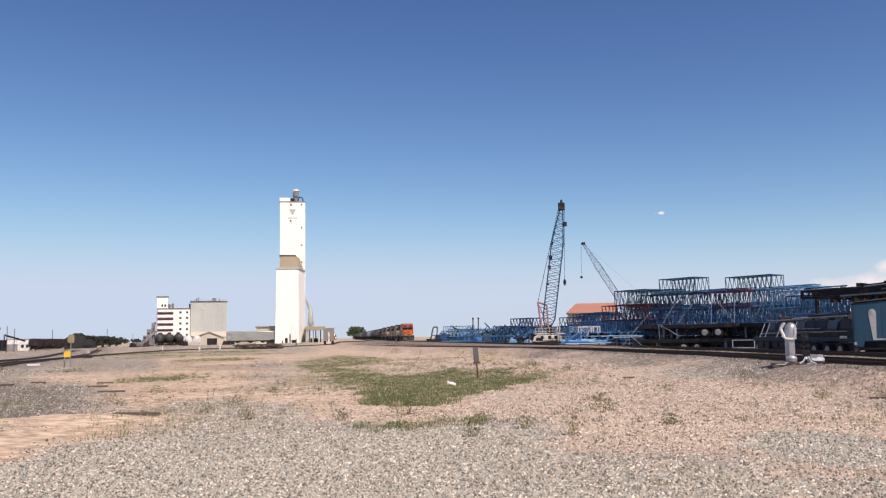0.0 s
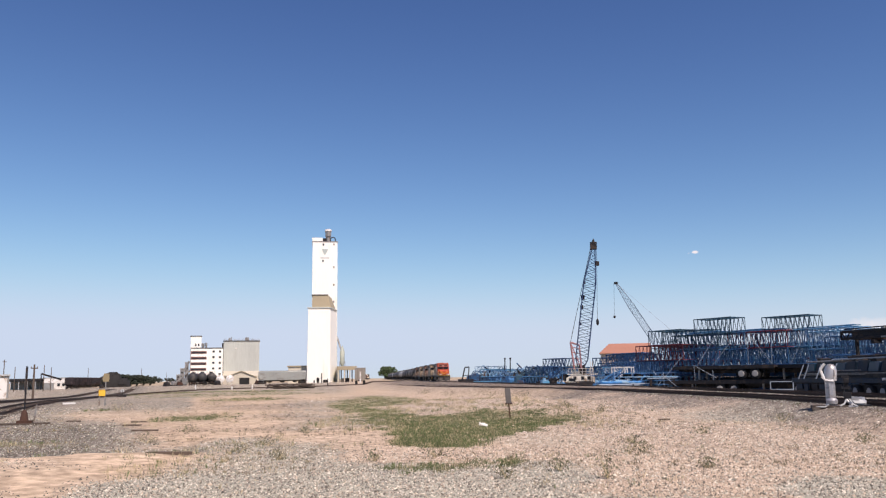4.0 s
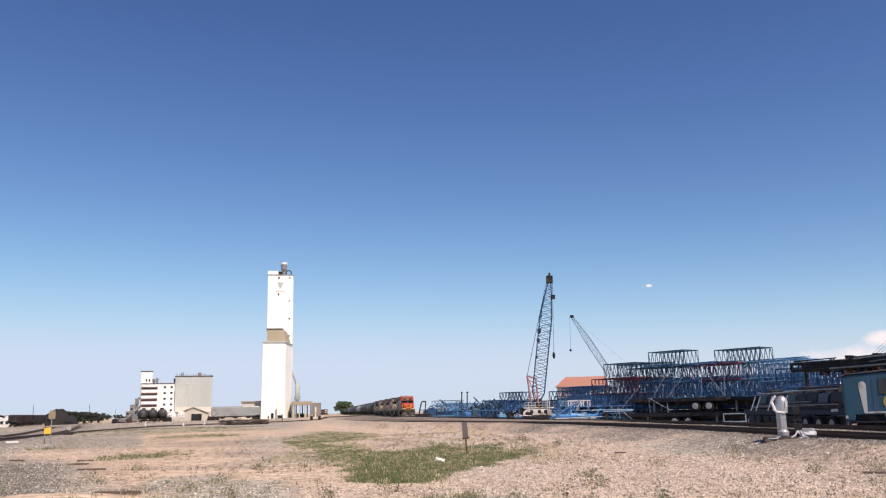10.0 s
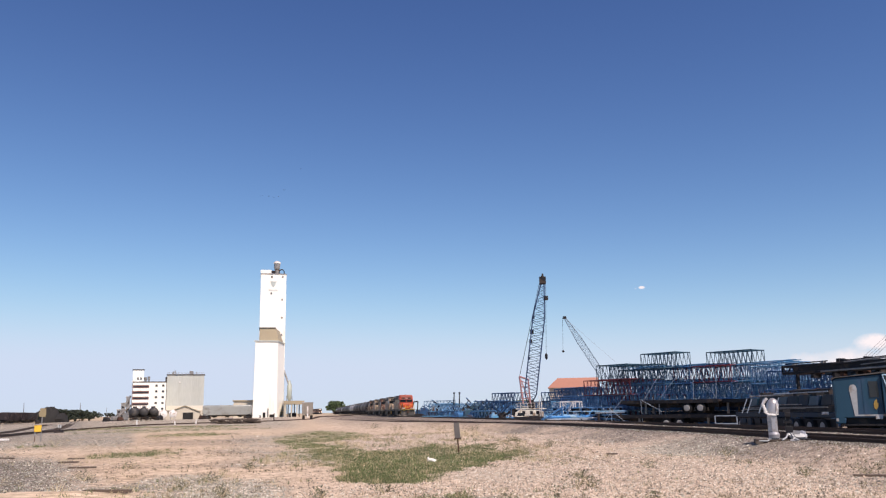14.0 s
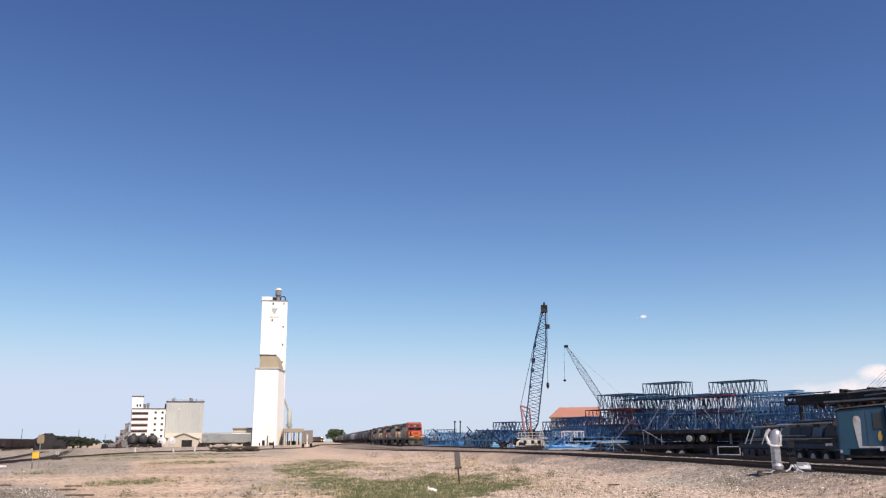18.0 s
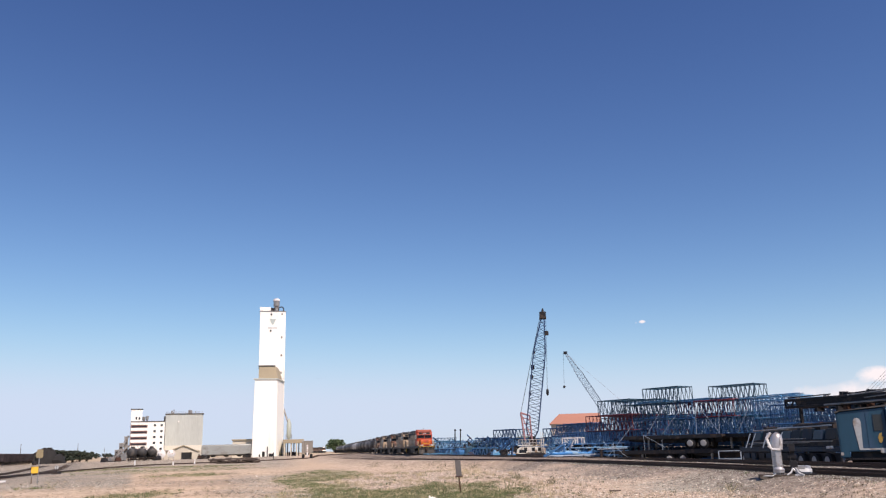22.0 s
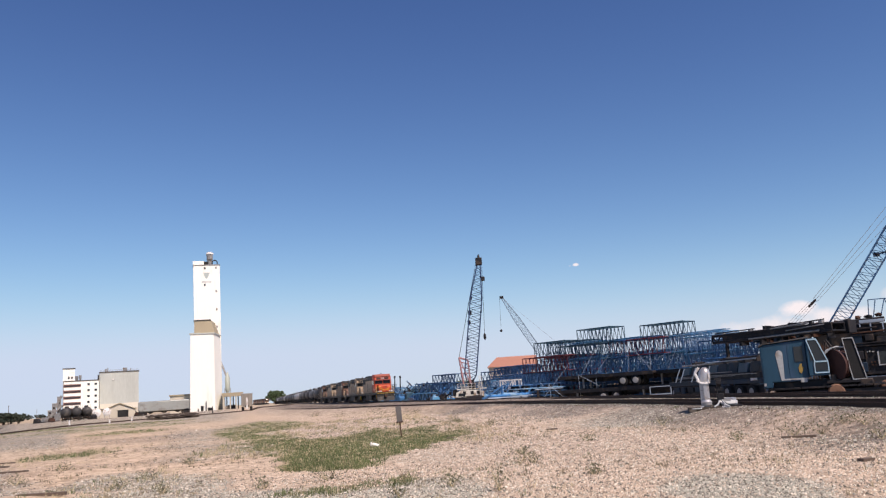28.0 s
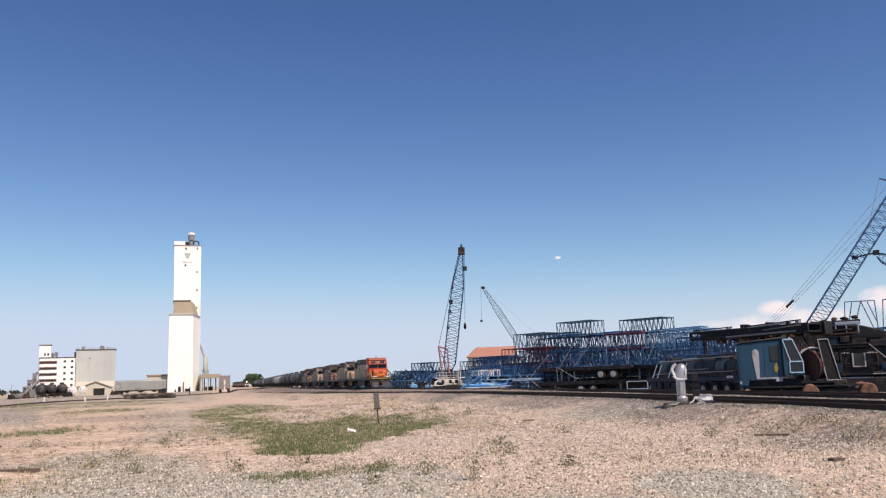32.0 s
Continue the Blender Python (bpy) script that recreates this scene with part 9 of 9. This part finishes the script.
def build_weeds():
    rng = random.Random(31)
    green, dry = Geo(), Geo()
    spots = [(cx, cy, rx, ry, int(min(40 * rx * ry, 500))) for cx, cy, rx, ry in GREENS]
    made = 0
    while made < 5000:
        b, d = rng.uniform(-10, 17), 1 / rng.uniform(1 / 90, 1 / 13.5)
        x, y = math.sin(radians(b)) * d, math.cos(radians(b)) * d
        if not (-14 < x < 11) or min(inside(x, y, GREEN_OUTLINE), inside(x, y, GREEN_STRIP)) > 1.5 or rng.random() > zones(x, y)[3]:
            continue
        made += 1
        far = 1 + d / 45
        if rng.random() < 0.80:
            blades(green, x, y, land(x, y), rng.uniform(0.035, 0.10), 17, 0.14 * far, rng, 0.0042 * far)
        else:
            blades(dry, x, y, land(x, y), rng.uniform(0.04, 0.14), 8, 0.11 * far, rng, 0.004 * far)
    for cx, cy, rx, ry, n in spots:
        for k in range(n):
            a, r = rng.uniform(0, 6.28), rng.random() ** 0.5 * 1.15
            x, y = cx + math.cos(a) * r * rx, cy + math.sin(a) * r * ry
            gr = zones(x, y)[3]
            if rng.random() > gr:
                continue
            z = land(x, y)
            far = 1 + math.hypot(x, y) / 45
            if rng.random() < 0.66:
                blades(green, x, y, z, rng.uniform(0.05, 0.15), 14, 0.12 * far, rng, 0.005 * far)
            else:
                blades(dry, x, y, z, rng.uniform(0.06, 0.18), 8, 0.10 * far, rng, 0.005 * far)
    for k in range(2600):
        b, d = rng.uniform(-32, 38), 9 + 62 * rng.random() ** 1.3
        x, y = math.sin(radians(b)) * d, math.cos(radians(b)) * d
        if noise.noise(Vector((x * 0.35, y * 0.35, 20))) < 0.08 or right_gap(x, y) < 1.6:
            continue
        far = 1 + d / 45
        if d < 15 and rng.random() < 0.6:
            continue
        blades(dry if rng.random() < 0.78 else green, x, y, land(x, y), rng.uniform(0.04, 0.13), 8, 0.08 * far, rng, 0.004 * far)
    for k in range(1900):
        x, y = rng.uniform(-6, 5), rng.uniform(26, 62)
        if noise.noise(Vector((x * 0.6, y * 0.25, 40))) < -0.05 or zones(x, y)[3] > 0.4:
            continue
        blades(dry if rng.random() < 0.75 else green, x, y, land(x, y), rng.uniform(0.06, 0.2), 10, 0.16, rng, 0.009)
    for k in range(420):
        b, d = rng.uniform(-24, -12), rng.uniform(15, 30)
        x, y = math.sin(radians(b)) * d, math.cos(radians(b)) * d
        if abs(d - (21.5 + 0.62 * (b + 13)) - 0.5) > 2.6 + 1.2 * rng.random():
            continue
        blades(dry if rng.random() < 0.7 else green, x, y, land(x, y), rng.uniform(0.05, 0.14), 9, 0.12, rng, 0.006)
    low = Geo()
    for k in range(7000):
        b, d = rng.uniform(-30, 37), 1 / rng.uniform(1 / 75, 1 / 15.0)
        x, y = math.sin(radians(b)) * d, math.cos(radians(b)) * d
        if noise.noise(Vector((x * 0.3, y * 0.16, 60))) + 0.4 * noise.noise(Vector((x * 1.3, y * 0.7, 61))) < 0.02 or right_gap(x, y) < 1.7:
            continue
        if d < 24 and (rng.random() < 0.65 or sum(zones(x, y)[:3]) < 0.35):
            continue
        far = 1 + d / 40
        blades(low, x, y, land(x, y), rng.uniform(0.025, 0.075), 7, 0.06 * far, rng, 0.006 * far)
    for g, mat, name, label in ((low, WEED, "brown_weeds", "low brown and olive weeds scattered over gravel"), (green, GRASS, "green_grass", "short green weeds and grass in patches"), (dry, DRY_GRASS, "dry_grass", "thin dry yellow grass and weed stalks")):
        me = bpy.data.meshes.new(name)
        me.from_pydata(g.v, [], g.f)
        me.materials.append(mat)
        tagged(new(name, me), label, "grass", kind="stuff")
    # single shrubs
    for k, (b, d, w, h) in enumerate(((9.9, 18.0, 0.34, 0.30), (10.9, 18.3, 0.2, 0.22), (27.4, 21.3, 0.35, 0.32), (28.9, 21.2, 0.42, 0.36), (32.2, 19.2, 0.3, 0.3), (33.6, 19.0, 0.4, 0.32), (8.3, 36, 0.22, 0.3), (-7.0, 16.8, 0.2, 0.2), (8.5, 13.4, 0.16, 0.4),
                                      (1.9, 13.6, 0.16, 0.22), (5.4, 14.6, 0.2, 0.25), (-23.2, 52, 0.8, 0.5), (-17.5, 58, 0.9, 0.6), (-21.5, 24.5, 0.3, 0.25), (-19.0, 28, 0.35, 0.25), (0.0, 70, 1.3, 0.75), (1.0, 67, 1.1, 0.8), (-3.5, 80, 0.7, 0.5), (-19.9, 88, 0.8, 1.0), (-11.5, 26, 0.2, 0.18),
                                      (2.6, 62, 0.7, 0.5), (1.6, 60, 0.9, 0.55), (3.2, 66, 0.6, 0.4), (-1.8, 72, 0.8, 0.45), (14.6, 23.2, 0.28, 0.22), (10.3, 20.6, 0.25, 0.2), (30.2, 22.0, 0.3, 0.26), (31.4, 21.2, 0.34, 0.3), (-2.7, 17.4, 0.3, 0.2), (14.8, 15.2, 0.2, 0.18), (19.5, 28.5, 0.3, 0.25), (24.0, 21.0, 0.2, 0.18), (5.9, 43, 0.4, 0.3), (-14.0, 21.5, 0.3, 0.2), (-15.8, 19.5, 0.25, 0.2), (-13.2, 17.5, 0.2, 0.2))):
        q = spot(b, d)
        t = thing("shrub", "small dusty green weed growing in gravel", "shrub", (q.x, q.y, land(q.x, q.y)), 0, "weeds in the gravel")
        g, g2 = Geo(), Geo()
        for i in range(9):
            a = rng.uniform(0, 6.28)
            g2.tube((0, 0, -0.02), (math.cos(a) * w * 0.7, math.sin(a) * w * 0.7, h * rng.uniform(0.5, 1.0)), 0.006, 0.003, 4)
        for i in range(170):
            a, r, e = rng.uniform(0, 6.28), w * rng.random() ** 0.6, rng.random()
            px, py, pz = math.cos(a) * r, math.sin(a) * r, h * e * (1.15 - 0.6 * (r / w) ** 2)
            s = rng.uniform(0.012, 0.03) * (1 + d / 60)
            c1, s1 = math.cos(a * 3), math.sin(a * 3)
            g.add([(px, py, pz), (px + c1 * s, py + s1 * s, pz + s * 0.6), (px + c1 * s * 0.4 - s1 * s * 0.5, py + s1 * s * 0.4 + c1 * s * 0.5, pz + s)], [(0, 1, 2)])
        part("stem", g2, DRY_GRASS, t)
        part("leaves", g, SHRUB, t)


build_stones()
build_weeds()


# ---- birds ----
def build_birds():
    flock = []
    for k in range(6):
        t = thing("bird", "small dark bird in flight", "bird", group="flock of birds")
        part("body", Geo().lathe((-0.25, 0, 0), (1, 0, 0), [(0, 0.02), (0.12, 0.08), (0.3, 0.09), (0.45, 0.05), (0.52, 0.01)], 8), BIRD, t)
        for sy in (-1, 1):
            part("wing", Geo().add([(0.12, 0.05 * sy, 0.02), (-0.1, 0.05 * sy, 0.02), (-0.12, 0.5 * sy, 0.12), (0.05, 0.48 * sy, 0.13), (0.12, 0.05 * sy, 0.04), (-0.1, 0.05 * sy, 0.035), (-0.12, 0.5 * sy, 0.13), (0.05, 0.48 * sy, 0.145)],
                 [(0, 1, 2, 3), (7, 6, 5, 4), (0, 4, 5, 1), (1, 5, 6, 2), (2, 6, 7, 3), (3, 7, 4, 0)]), BIRD, t)
        flock.append(t)
    return flock


FLOCK = build_birds()


# ---- what moves ----
def motions():
    for ob, line, back, half, rail, way in MOVERS:
        walk(ob, [(t, car_pose(line, way(t) - back, half, rail)) for t in (0, 4, 8, 12, 16, 20, 24, 28, 32)])
    # the flock crosses the sky from the upper left towards the horizon
    offsets = [(0, 0), (-1.2, -1.6), (-1.65, -2.1), (-2.0, -2.15), (-2.4, -2.1), (-2.9, -2.1)]
    for ob, (db, de) in zip(FLOCK, offsets):
        rows = []
        for t, b, el, d in ((0, -22, 60, 300), (11, -11.0, 26.4, 330), (12, -10.1, 23.0, 360), (13, -9.25, 19.7, 400), (14, -8.6, 16.4, 440), (16, -7.5, 11.0, 560), (20, -6.5, 6.5, 1000), (32, -6, 3.5, 2500)):
            k = 400 / d if d > 400 else 1
            rows.append((t, Matrix.Translation(spot(b + db * k, d, EYE + d * math.tan(radians(el + de * k)))) @ pose(0, 0, 0, 0, 10, 80)))
        walk(ob, rows)


motions()
